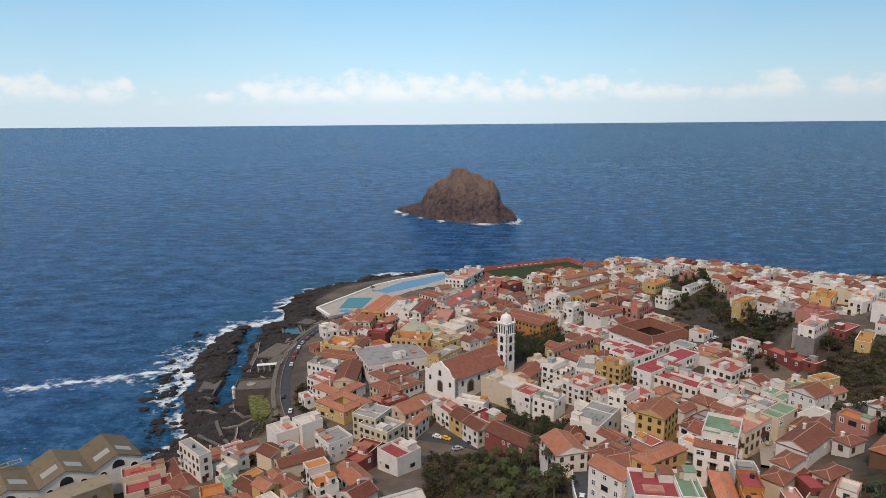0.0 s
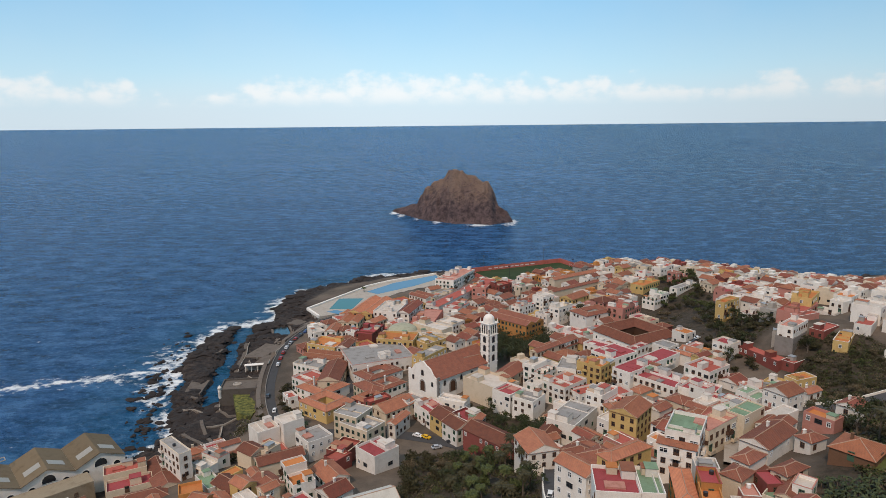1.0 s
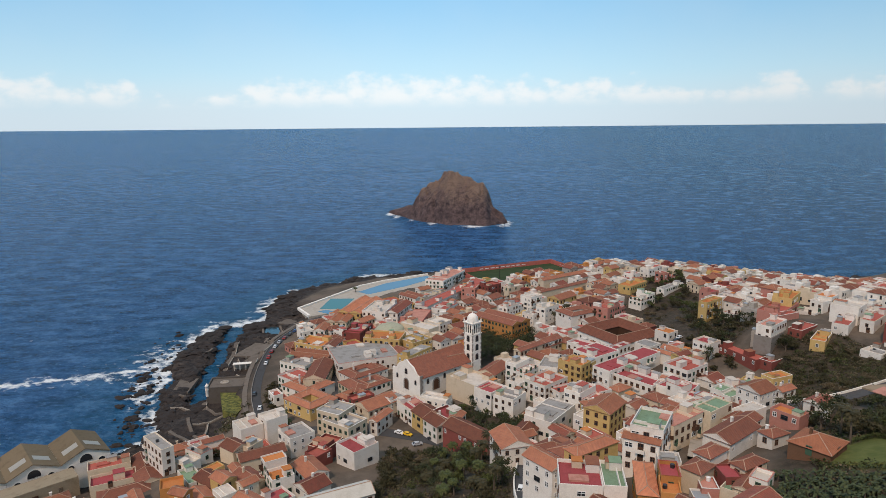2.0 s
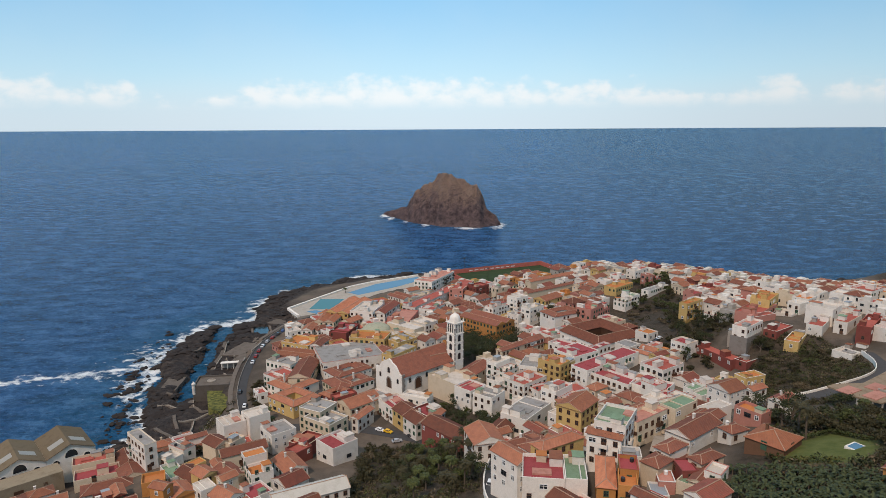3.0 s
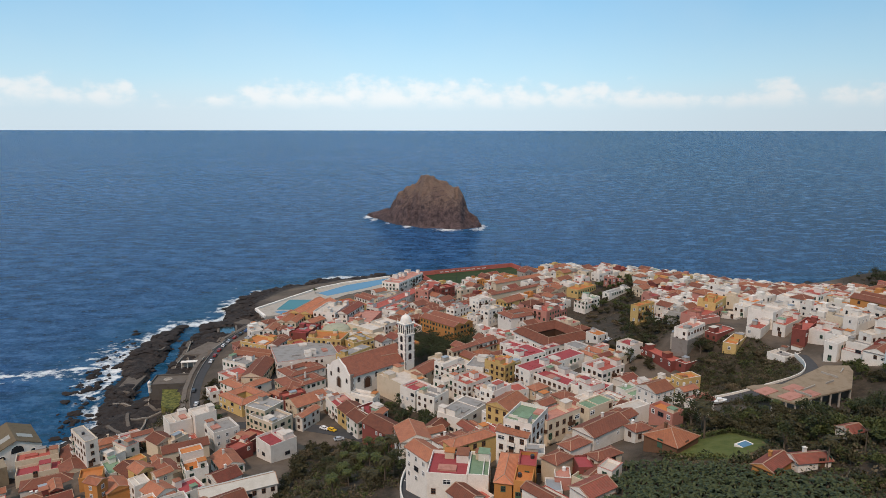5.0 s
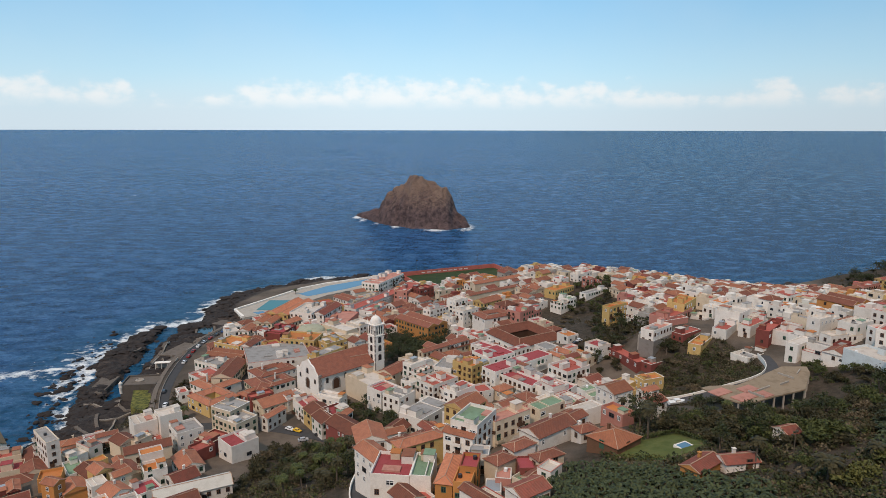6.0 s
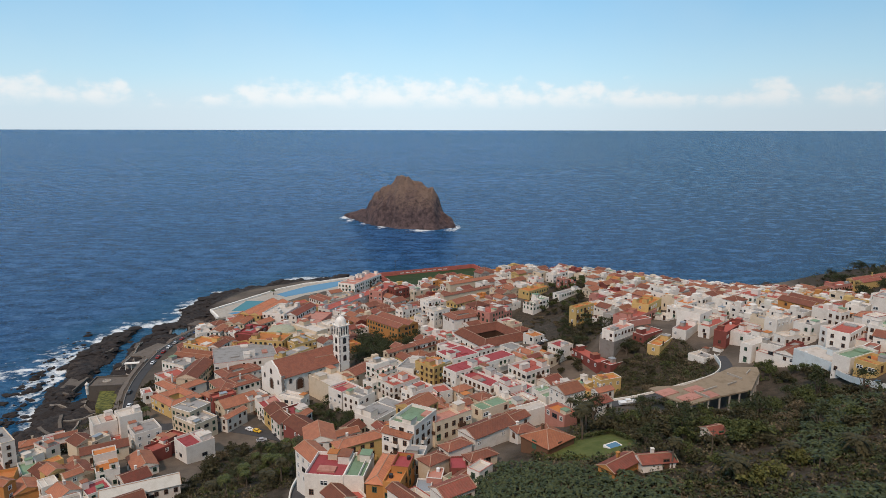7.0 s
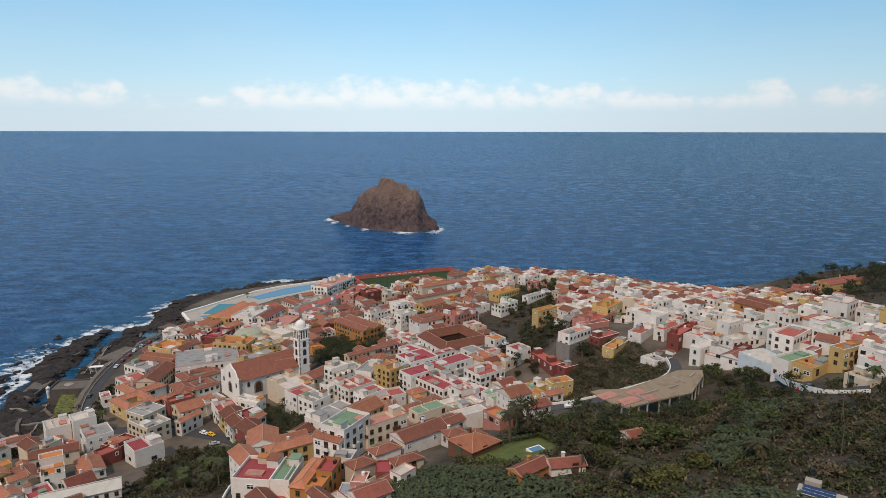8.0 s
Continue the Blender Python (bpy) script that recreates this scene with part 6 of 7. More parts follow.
house(182.7, 342.4, 41.8, 13.8, 5.8, 31, "w", "fw", 2)
house(186.7, 307.5, 47.6, 22.7, 4.5, 25, "p", "fr", 3)
house(215.6, 322.9, 50.2, 8.0, 6.6, 30, "w", "fw", 2)
house(151.7, 253.5, 33.7, 4.6, 9.0, 34, "y", "fo", 2)
house(119.5, 156.5, 60.3, 10.6, 9.8, 40, "k", "hn", 1)
house(114.3, 167.9, 57.1, 6.4, 4.5, 26, "w", "hb", 1)
house(139.2, 228.4, 43.9, 9.9, 9.4, 31, "w", "go", 2)
house(143.1, 196.4, 53.1, 7.7, 5.8, 34, "w", "gr", 1)
house(209.8, 322.1, 43.9, 9.8, 9.5, 37, "w", "fw", 1)
house(209.7, 267.7, 44.2, 15.2, 8.3, 31, "w", "fw", 1)
house(237.3, 321.7, 50.8, 17.3, 12.6, 34, "w", "fw", 2)
house(269.0, 351.8, 50.1, 13.9, 11.0, 34, "w", "fr", 3)
house(171.8, 281.1, 35.2, 11.1, 5.8, 33, "r", "fr", 1)
house(-69.2, 233.5, 18.0, 5.4, 9.3, 58, "w", "fg", 2)
house(-32.2, 209.1, 26.1, 7.7, 12.6, 32, "w", "fo", 3)
house(-22.7, 216.6, 19.5, 8.6, 12.3, 37, "w", "go", 1)
house(-59.4, 193.9, 24.3, 4.5, 5.6, 72, "o", "go", 2)
house(-49.7, 205.3, 22.6, 5.7, 6.9, 53, "y", "go", 1)
house(-40.2, 201.3, 23.4, 5.6, 4.5, 47, "c", "go", 1)
house(155.4, 421.5, 27.8, 16.1, 9.4, 40, "w", "fn", 2)
house(158.2, 453.3, 27.4, 22.8, 9.8, 44, "y", "fo", 2)
house(184.1, 462.9, 33.1, 12.5, 8.3, 34, "p", "fr", 3)
house(123.4, 380.0, 32.9, 22.5, 10.1, 47, "p", "fr", 3)
house(88.2, 392.5, 28.7, 13.6, 7.3, 43, "w", "fw", 3)
house(104.1, 431.3, 23.5, 18.9, 10.2, 44, "y", "go", 3)
house(116.9, 392.7, 32.4, 20.7, 9.9, 37, "p", "hb", 3)
house(221.9, 369.8, 50.1, 8.2, 7.5, 33, "w", "fw", 3)
house(243.4, 359.6, 48.9, 12.8, 7.3, 28, "w", "fw", 3)
house(259.7, 350.1, 49.8, 9.7, 10.1, 27, "w", "fw", 3)
house(262.5, 335.8, 46.9, 9.1, 6.5, 25, "w", "fr", 1)
house(228.1, 302.9, 51.0, 8.5, 6.2, 27, "w", "fw", 1)
house(57.4, 469.0, 23.4, 13.5, 9.7, 41, "r", "fr", 2)
house(82.6, 427.1, 25.8, 11.3, 9.4, 41, "w", "fw", 3)
house(114.4, 485.9, 25.0, 46.5, 6.1, 35, "c", "go", 2)
house(110.2, 460.5, 23.0, 48.7, 4.5, 37, "c", "gb", 2)
house(78.6, 464.4, 23.7, 25.9, 4.6, 38, "c", "fw", 1)
house(59.9, 444.4, 20.7, 19.2, 9.1, 48, "w", "gb", 2)
house(41.1, 441.5, 18.0, 16.6, 9.4, 49, "w", "gb", 2)
house(67.9, 415.2, 23.3, 17.5, 7.1, 46, "w", "fr", 2)
house(141.0, 468.7, 27.9, 33.0, 7.9, 43, "c", "go", 2)
house(180.9, 442.1, 28.0, 26.2, 5.6, 42, "w", "fg", 1)
house(77.4, 271.5, 25.9, 10.4, 6.6, 28, "w", "fr", 2)
house(88.5, 262.3, 29.4, 11.0, 8.4, 26, "w", "fr", 2)
house(-26.9, 399.1, 17.8, 12.3, 7.4, 57, "c", "go", 2)
house(79.9, 333.1, 26.9, 13.4, 6.4, 41, "w", "gb", 2)
house(58.7, 281.0, 26.1, 9.2, 6.9, 48, "w", "fw", 2)
house(112.1, 313.6, 30.3, 12.8, 4.5, 40, "w", "fm", 2)

block("retaining_wall", 176.5, 293.7, 42, 18.0, 7.8, 26, 43.2, STONE, "tall grey stone retaining wall under white houses", "wall", "structure")

# the rest of the town, filled in plot by plot between the streets
ZONES_OUT = [COURT_GARDEN, GARDEN, PARK, HILL, FIELD, SLOPE, BEYOND, LAWN,
             [(30, 530), (60, 505), (135, 545), (120, 590), (60, 580)], [(-90, 440), (-62, 440), (-20, 490), (18, 505), (20, 600), (-120, 600)],
             [(-14, 246), (26, 240), (4, 262), (-4, 275)], [(70, 372), (84, 356), (76, 344), (64, 348)], [(-20, 282), (-34, 350), (-27, 350), (-13, 290)], [(36, 300), (52, 300), (56, 326), (38, 330)],
             [(2, 276), (48, 330), (30, 345), (-12, 300)], [(92, 352), (116, 318), (146, 336), (122, 368)], [(128, 308), (150, 308), (150, 332), (132, 326)], [(44, 150), (60, 150), (52, 215), (44, 215)],
             [(200, 240), (212, 285), (222, 285), (216, 255), (216, 225), (228, 200), (222, 165), (205, 150)], [(222, 188), (236, 190), (262, 196), (300, 202), (300, 180), (222, 160)]]
ZONES_IN = [[(-62, 300), (-66, 400), (-40, 440), (20, 495), (40, 510), (70, 500), (135, 520), (150, 545), (210, 535), (300, 515), (360, 500), (360, 420), (320, 300), (290, 180), (238, 178), (215, 285),
             (180, 300), (150, 300), (140, 230), (110, 170), (95, 128), (52, 150), (48, 225), (25, 245), (-10, 275), (-45, 270)],
            [(-110, 205), (-85, 245), (-45, 262), (-12, 240), (-10, 200), (0, 165), (-30, 150), (-70, 150), (-125, 165)]]


def free(x, y, r):
    if not any(inside(z, x, y) for z in ZONES_IN) or any(inside(z, x, y) for z in ZONES_OUT):
        return False
    for px, py, w, d, t in TAKEN:
        if abs(px - x) + abs(py - y) > 60:
            continue
        cs, sn = math.cos(radians(t)), math.sin(radians(t))
        u, v = (x - px) * cs + (y - py) * sn, -(x - px) * sn + (y - py) * cs
        if abs(u) < w / 2 + r and abs(v) < d / 2 + r:
            return False
    return True


# plots left empty, and plots held to one storey, mostly to clear camera sight lines
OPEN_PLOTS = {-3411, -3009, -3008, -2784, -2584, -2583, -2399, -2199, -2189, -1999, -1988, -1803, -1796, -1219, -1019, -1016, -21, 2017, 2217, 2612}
LOW_PLOTS = {-4589, -4389, -4191, -4189, -4186, -4185, -4184, -3990, -3611, -3384, -2786, -2575, -2408, -2371, -2174, -2006, -1606, -1605, -1218, -1216, -1205, -1021, -1017, -821, -622, -618, 997, 1594, 1595, 1617, 1805, 1993, 1997, 2810, 2999}
fill_rd = random.Random(11)
FAR_HOUSES, FAR_FROM = [], 312
for row in range(-50, 75):
    for col in range(-50, 75):
        t = 38
        u, v = col * 8.7 + (row % 2) * 3, row * 8.7 + (row // 2) * 2.2
        x = 60 + u * math.cos(radians(t)) - v * math.sin(radians(t)) + fill_rd.uniform(-1, 1)
        y = 330 + u * math.sin(radians(t)) + v * math.cos(radians(t)) + fill_rd.uniform(-1, 1)
        q = fill_rd.random()
        w, d = fill_rd.uniform(7.4, 9.6), fill_rd.uniform(7.2, 9.4)
        old = x < 140 + 30 * noise.noise((x / 50, y / 50, 0))
        colr = fill_rd.choices("wcyoprg", (66, 14, 5, 3, 6, 4, 3) if not old else (52, 24, 6, 4, 8, 4, 3))[0]
        rf = fill_rd.choices(("fr", "fg", "fw", "fm", "fo", "hb", "gb", "ho", "go", "gr", "fn"), (14, 12, 34, 4, 4, 3, 5, 4, 6, 3, 3) if not old else (16, 8, 10, 4, 3, 14, 16, 8, 12, 8, 1))[0]
        if x > 205 and rf == "fw" and fill_rd.random() < 0.6:
            rf = "fg"
        h = fill_rd.uniform(3.6, 6.2) if old else fill_rd.uniform(4.4, 7.4)
        turn = t + fill_rd.uniform(-4, 4) + (0 if fill_rd.random() < 0.7 else 90)
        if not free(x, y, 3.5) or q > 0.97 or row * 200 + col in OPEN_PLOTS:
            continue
        if row * 200 + col in LOW_PLOTS:
            h = 3.6
        if y > FAR_FROM - 0.25 * max(0, x - 150) or x > 252:
            FAR_HOUSES.append((x, y, surface(x, y) + h, w, d, turn, colr, rf, row * 200 + col))
            TAKEN.append((x, y, w, d, turn))
        else:
            house(x, y, surface(x, y) + h, w, d, turn, colr, rf, 3 if h > 7.4 else 2, row * 200 + col, 0.55)

# ---- distant houses, a wall mesh with its windows and a roof each ----

def far_house(x, y, top, w, d, turn, wall, roof, seed):
    """A house of the far town: walls with dark windows, and a terrace or tiled roof."""
    rd = random.Random(seed)
    foot = surface(x, y) - 4
    H, a, c2 = top - foot, w / 2, d / 2
    q, cover = Mesh(), Mesh()
    flat = roof[0] == "f"
    rmat, rname = FLOORS[roof[1]] if flat else TILES[roof[1]]
    if flat:
        t, up = 0.25, rd.choice((0.5, 0.9, 1.0))
        for p, r in (((-a, -c2), (a, -c2)), ((a, -c2), (a, c2)), ((a, c2), (-a, c2)), ((-a, c2), (-a, -c2))):
            pi = [(s - math.copysign(t, s), k - math.copysign(t, k)) for s, k in (p, r)]
            q.poly([(*p, 0), (*r, 0), (*r, H), (*p, H)]).poly([(*p, H), (*r, H), (*pi[1], H), (*pi[0], H)]).poly([(*pi[0], H), (*pi[1], H), (*pi[1], H - up), (*pi[0], H - up)])
        z0 = H - up
        cover.poly([(-a + t, -c2 + t, z0), (a - t, -c2 + t, z0), (a - t, c2 - t, z0), (-a + t, c2 - t, z0)])
        if rd.random() < 0.7:
            rw, rl = rd.uniform(2.4, 4.4), rd.uniform(2.2, 3.6)
            cx, cy = rd.choice((-1, 1)) * (a - rw / 2 - 0.3), rd.uniform(-0.3, 0.6) * c2
            q.box(cx - rw / 2, cy - rl / 2, z0, cx + rw / 2, cy + rl / 2, z0 + rd.uniform(2.0, 2.7), 0, False)
        if rd.random() < 0.5:
            pw = rd.uniform(1.8, 3.2)
            cx = rd.uniform(-a + pw / 2 + t, a - pw / 2 - t)
            q.box(cx - pw / 2, c2 - t - 2.2, z0, cx + pw / 2, c2 - t - 0.05, z0 + 1.8, 0, False)
            cover.box(cx - pw / 2 - 0.1, c2 - t - 2.3, z0 + 1.8, cx + pw / 2 + 0.1, c2 - t, z0 + 1.92, 1)
    else:
        q.box(-a, -c2, 0, a, c2, H - 0.1, 0, False)
        s, r = tile_roof(w, d, "h" if roof[0] == "h" else "g")
        for src, mi in ((s, 0), (r, 1)):
            n = len(cover.v)
            cover.v += [(p[0], p[1], p[2] + H) for p in src.v]
            cover.f += [tuple(n + i for i in f) for f in src.f]
            cover.m += [2 if k else mi for k in src.m]
    if rd.random() < 0.6:
        e, y0, y1, zz = rd.uniform(1.5, 3.2), -c2 * rd.uniform(0.4, 1.0), c2 * rd.uniform(0.1, 0.9), H - rd.uniform(1.5, 3.2)
        q.box(a, y0, 0, a + e, y1, zz, 0, False)
        cover.poly([(a, y0 + 0.1, zz + 0.02), (a + e - 0.1, y0 + 0.1, zz + 0.02), (a + e - 0.1, y1 - 0.1, zz + 0.02), (a, y1 - 0.1, zz + 0.02)], 1)
    for side in range(4):
        if -math.cos(radians(turn + 90 * side)) > 0.25:
            continue
        length, off = (w, c2) if side % 2 == 0 else (d, a)
        cols, mm = max(1, int(length / 3.0)), pose(0, 0, 0, 0, 0, 90 * side)
        for s in range(2):
            for k in range(cols):
                if rd.random() < 0.62:
                    u, z, hw, hh = (k + 0.5) * length / cols - length / 2, H - 2.9 - 2.9 * s, rd.choice((0.45, 0.5, 0.8)), rd.choice((1.2, 1.35, 1.9))
                    q.poly([tuple(mm @ Vector(p)) for p in ((u - hw, -off - 0.03, z), (u + hw, -off - 0.03, z), (u + hw, -off - 0.03, z + hh), (u - hw, -off - 0.03, z + hh))], 1)
    wmat, wname = WALLS[wall]
    extra = rd.choice((FLOORS["o"][0], TILES["o"][0], FLOORS["g"][0])) if flat else MORTAR
    if y > JOIN_FROM:
        m = pose(x, y, foot, 0, 0, turn)
        for src, mats in ((q, (wmat, GLASS)), (cover, (rmat, extra, wmat))):
            n = len(FAR.v)
            FAR.v += [tuple(m @ Vector(p)) for p in src.v]
            FAR.f += [tuple(n + i for i in f) for f in src.f]
            FAR.m += [FAR_MATS.index(mats[k]) for k in src.m]
        return
    ob = new("house", q.data("house", [wmat, GLASS]))
    ob.matrix_basis = pose(x, y, foot, 0, 0, turn)
    tagged(ob, f"{wname} house with {rname} " + ("flat roof terrace" if flat else "pitched roof"), "house", "houses of the far town")
    part("roof", cover, ob, f"{rname} roof", [rmat, extra, wmat])


# rows nearer than this stay single houses, the crowd by the sea is one piece
JOIN_FROM = 345
FAR = Mesh()
FAR_MATS = [m for table in (WALLS, FLOORS, TILES) for m, _ in table.values()] + [GLASS, MORTAR]
for spec in FAR_HOUSES:
    far_house(*spec)
tagged(new("distant_houses", FAR.data("distant_houses", FAR_MATS)), "crowded white and coloured houses of the far town", "houses", kind="stuff")

# ---- vegetation ----
veg_rd = random.Random(21)


def leaf(q, p, size, rd, mat=0, up=0.35):
    n = Vector((rd.gauss(0, 1), rd.gauss(0, 1), abs(rd.gauss(0, 1)) + up)).normalized()
    s = n.cross(Vector((rd.gauss(0, 1), rd.gauss(0, 1), rd.gauss(0, 1)))).normalized() * size * rd.uniform(0.5, 1.1)
    t = n.cross(s).normalized() * size * rd.uniform(0.3, 0.6)
    q.poly([p - s, p - t * 0.9, p + s, p + t], mat)


def tree_data(seed, height, spread, leaves, flat=0.7):
    """Trunk with limbs, and a crown of leafy clumps with gaps."""
    rd = random.Random(seed)
    wood, crown = Mesh(), Mesh()
    fork = height * rd.uniform(0.16, 0.26)
    wood.bar((0, 0, -0.6), (rd.uniform(-0.2, 0.2), rd.uniform(-0.2, 0.2), fork), height * 0.035 + 0.06, 0, 6, height * 0.025 + 0.04)
    for i in range(rd.randint(7, 10)):
        g = math.tau * (i / 8 + rd.uniform(-0.06, 0.06))
        r = spread * rd.uniform(0.25, 0.8)
        tip = Vector((math.cos(g) * r, math.sin(g) * r, height * (1 - 0.5 * (r / spread) ** 2) * rd.uniform(0.5, 0.95)))
        wood.bar((0, 0, fork - 0.2), tip, height * 0.018 + 0.03, 0, 5, 0.03)
        for _ in range(3):
            c = tip + Vector((rd.gauss(0, spread * 0.2), rd.gauss(0, spread * 0.2), rd.gauss(0, height * 0.05)))
            k = spread * rd.uniform(0.18, 0.32)
            for _ in range(leaves):
                p = c + Vector((rd.gauss(0, k * 0.55), rd.gauss(0, k * 0.55), rd.gauss(0, k * 0.4 * flat)))
                leaf(crown, p, rd.uniform(0.3, 0.55), rd)
    return wood, crown


TREES = {}
for key, hgt, spr, mat in (("laurel", 8.0, 5.2, "dark"), ("fruit", 5.0, 3.2, "green"), ("olive", 4.2, 3.0, "olive"), ("bush", 2.6, 2.4, "olive"), ("tall", 9.5, 4.2, "dark"), ("dry", 3.0, 2.4, "dry"), ("broom", 3.2, 3.0, "hedge")):
    TREES[key] = []
    for v in range(3):
        wd, cr = tree_data(len(key) * 10 + v + int(hgt * 3), hgt, spr, 26)
        TREES[key].append((wd.data("trunk", [BARK]), cr.data("crown", [LEAF[mat]])))
WORDS = {"laurel": "dark green broad-crowned laurel tree on the square", "fruit": "bright green leafy garden tree", "olive": "grey-green bushy tree on the dry slope",
         "bush": "low olive-green bush on dry ground", "tall": "tall dark green garden tree", "dry": "half-bare brownish shrub on dry ground", "broom": "yellowish green rounded bush on the slope"}


def tree(kind, x, y, s=1.0):
    wd, cr = TREES[kind][veg_rd.randrange(3)]
    ob = thing("tree" if kind not in ("bush", "dry", "broom") else "bush", pose(x, y, surface(x, y), 0, 0, veg_rd.uniform(0, 360)), WORDS[kind], "tree" if kind not in ("bush", "dry", "broom") else "bush", "trees and bushes")
    ob.scale = (s, s, s * veg_rd.uniform(0.85, 1.15))
    part("trunk", wd, ob)
    part("crown", cr, ob)


def palm_data(seed, h, fronds=30, reach=3.0):
    rd = random.Random(seed)
    wood, crown = Mesh(), Mesh()
    bend = Vector((rd.uniform(-0.05, 0.05), rd.uniform(-0.05, 0.05), 0)) * h
    pts = [Vector((0, 0, -0.5)) + bend * (i / 5) ** 2 + Vector((0, 0, (h + 0.5) * i / 5)) for i in range(6)]
    for i in range(5):
        wood.bar(pts[i], pts[i + 1], 0.30 - 0.02 * i, 0, 8, 0.28 - 0.02 * i)
    top = pts[-1]
    for i in range(fronds):
        g, rise = math.tau * i * 0.382, rd.uniform(-0.5, 1.1)
        out = Vector((math.cos(g), math.sin(g), 0))
        side = Vector((-math.sin(g), math.cos(g), 0))
        length = reach * rd.uniform(0.8, 1.1)
        prev = None
        for k in range(8):
            t = k / 7
            p = top + out * length * t * (1 - 0.18 * t) + Vector((0, 0, length * (rise * t * 0.8 - (0.55 + 0.25 * rise) * t * t)))
            if prev is not None:
                wdt = 0.55 * math.sin(math.pi * min(t * 0.9 + 0.08, 1)) + 0.05
                for sg in (-1, 1):
                    mid = (prev + p) / 2
                    crown.poly([prev, p, p + side * sg * wdt + Vector((0, 0, -0.28 * wdt)) + out * 0.12, prev + side * sg * wdt * 0.9 + Vector((0, 0, -0.28 * wdt)) + out * 0.22] if sg > 0 else
                               [p, prev, prev + side * sg * wdt * 0.9 + Vector((0, 0, -0.28 * wdt)) + out * 0.22, p + side * sg * wdt + Vector((0, 0, -0.28 * wdt)) + out * 0.12])
            prev = p
    return wood.data("trunk", [BARK]), crown.data("crown", [LEAF["olive" if seed % 2 else "green"]])


PALMS = [palm_data(s, h, 34, r) for s, h, r in ((1, 9.0, 3.2), (2, 6.5, 3.0), (3, 12.0, 3.4), (5, 4.0, 3.6))]


def palm(x, y, k, s=1.0):
    wd, cr = PALMS[k]
    ob = thing("palm_tree", pose(x, y, surface(x, y), 0, 0, veg_rd.uniform(0, 360)), "date palm with arching fronds and rough trunk", "palm tree", "palm trees")
    ob.scale = (s, s, s)
    part("trunk", wd, ob)
    part("crown", cr, ob)


def near_house(x, y, r):
    for px2, py2, w, d, t in TAKEN:
        if abs(px2 - x) + abs(py2 - y) > 60:
            continue
        cs, sn = math.cos(radians(t)), math.sin(radians(t))
        if abs((x - px2) * cs + (y - py2) * sn) < w / 2 + r and abs(-(x - px2) * sn + (y - py2) * cs) < d / 2 + r:
            return True
    return False


ROADS = [coast_road, bend, hill_road, top_road]


def on_road(x, y, r=4.5):
    return any(math.hypot((a[0] + b2[0]) / 2 - x, (a[1] + b2[1]) / 2 - y) < r for rim in ROADS for a, b2 in rim)


def scatter(poly, n, kinds, lo=0.8, hi=1.25, gap=2.4, clear=1.5):
    xs2, ys2 = [p[0] for p in poly], [p[1] for p in poly]
    put = []
    for _ in range(n * 12):
        if len(put) >= n:
            break
        x, y = veg_rd.uniform(min(xs2), max(xs2)), veg_rd.uniform(min(ys2), max(ys2))
        if inside(poly, x, y) and not near_house(x, y, clear) and not on_road(x, y) and not inside(LAWN, x, y) and all(math.hypot(x - a, y - b2) > gap for a, b2 in put):
            put.append((x, y))
            tree(veg_rd.choice(kinds), x, y, veg_rd.uniform(lo, hi))
    return put


scatter([(24, 240), (45, 222), (46, 172), (46, 150), (26, 150), (14, 176), (14, 205)], 20, ("fruit", "tall", "olive", "olive", "fruit"), 0.6, 1.0, gap=3.6)
scatter([(0, 240), (24, 240), (14, 205), (2, 200)], 10, ("bush", "dry", "olive"), gap=3.2)
scatter([(-16, 205), (8, 205), (14, 160), (-5, 150)], 9, ("bush", "olive"), gap=4)
for x, y, k, s in ((33, 226, 1, 1.0), (38, 212, 0, 1.0), (30, 214, 1, 0.9), (24, 222, 1, 1.0), (42, 200, 2, 0.8), (36, 190, 1, 1.0), (40, 178, 0, 0.9), (41, 222, 2, 0.85), (129.9, 160.1, 0, 1.0), (28, 232, 1, 0.9), (36, 204, 0, 0.9), (22, 212, 1, 0.8), (31, 196, 1, 1.0), (42, 190, 0, 0.8), (26, 186, 1, 1.0), (236, 167, 1, 0.9), (142, 125, 0, 0.75), (166, 121, 3, 0.9), (133, 169, 0, 1.0),
                   (150, 112, 3, 1.2), (-42, 262, 1, 0.8), (-46, 270, 1, 0.9), (-54, 250, 1, 0.8), (94, 376, 0, 1.0), (99, 386, 0, 1.1), (91, 382, 0, 0.9), (136, 206, 0, 0.7), (-48, 506, 1, 0.8), (132, 246, 1, 0.7),
                   (104, 312, 1, 0.6), (166, 192, 1, 0.8), (178, 118, 3, 1.1), (240, 172, 1, 0.7)):
    palm(x, y, k, s)
for i in range(22):
    px3, py3 = veg_rd.uniform(12, 45), veg_rd.uniform(168, 232)
    if inside(GARDEN, px3, py3) and not near_house(px3, py3, 1.0):
        palm(px3, py3, veg_rd.choice((1, 3, 3)), veg_rd.uniform(0.7, 1.0))
for px4, py4, k4, s4 in ((227.6, 173.2, "laurel", 0.45), (231.5, 175.5, "fruit", 0.6), (230.5, 168.2, "olive", 0.5), (235, 172, "tall", 0.5)):
    tree(k4, px4, py4, s4)
scatter(COURT_GARDEN, 30, ("fruit", "olive", "tall"), 0.6, 0.85, 2.6, 0.4)
scatter([(213, 236), (220, 244), (231, 220), (228, 208), (218, 214)], 14, ("tall", "olive", "fruit"), 0.6, 0.9, 2.8, 1.0)
scatter([(140, 165), (165, 186), (186, 178), (172, 135), (152, 118), (138, 140)], 34, ("olive", "fruit", "tall", "olive"), 0.6, 1.0, 3.0)
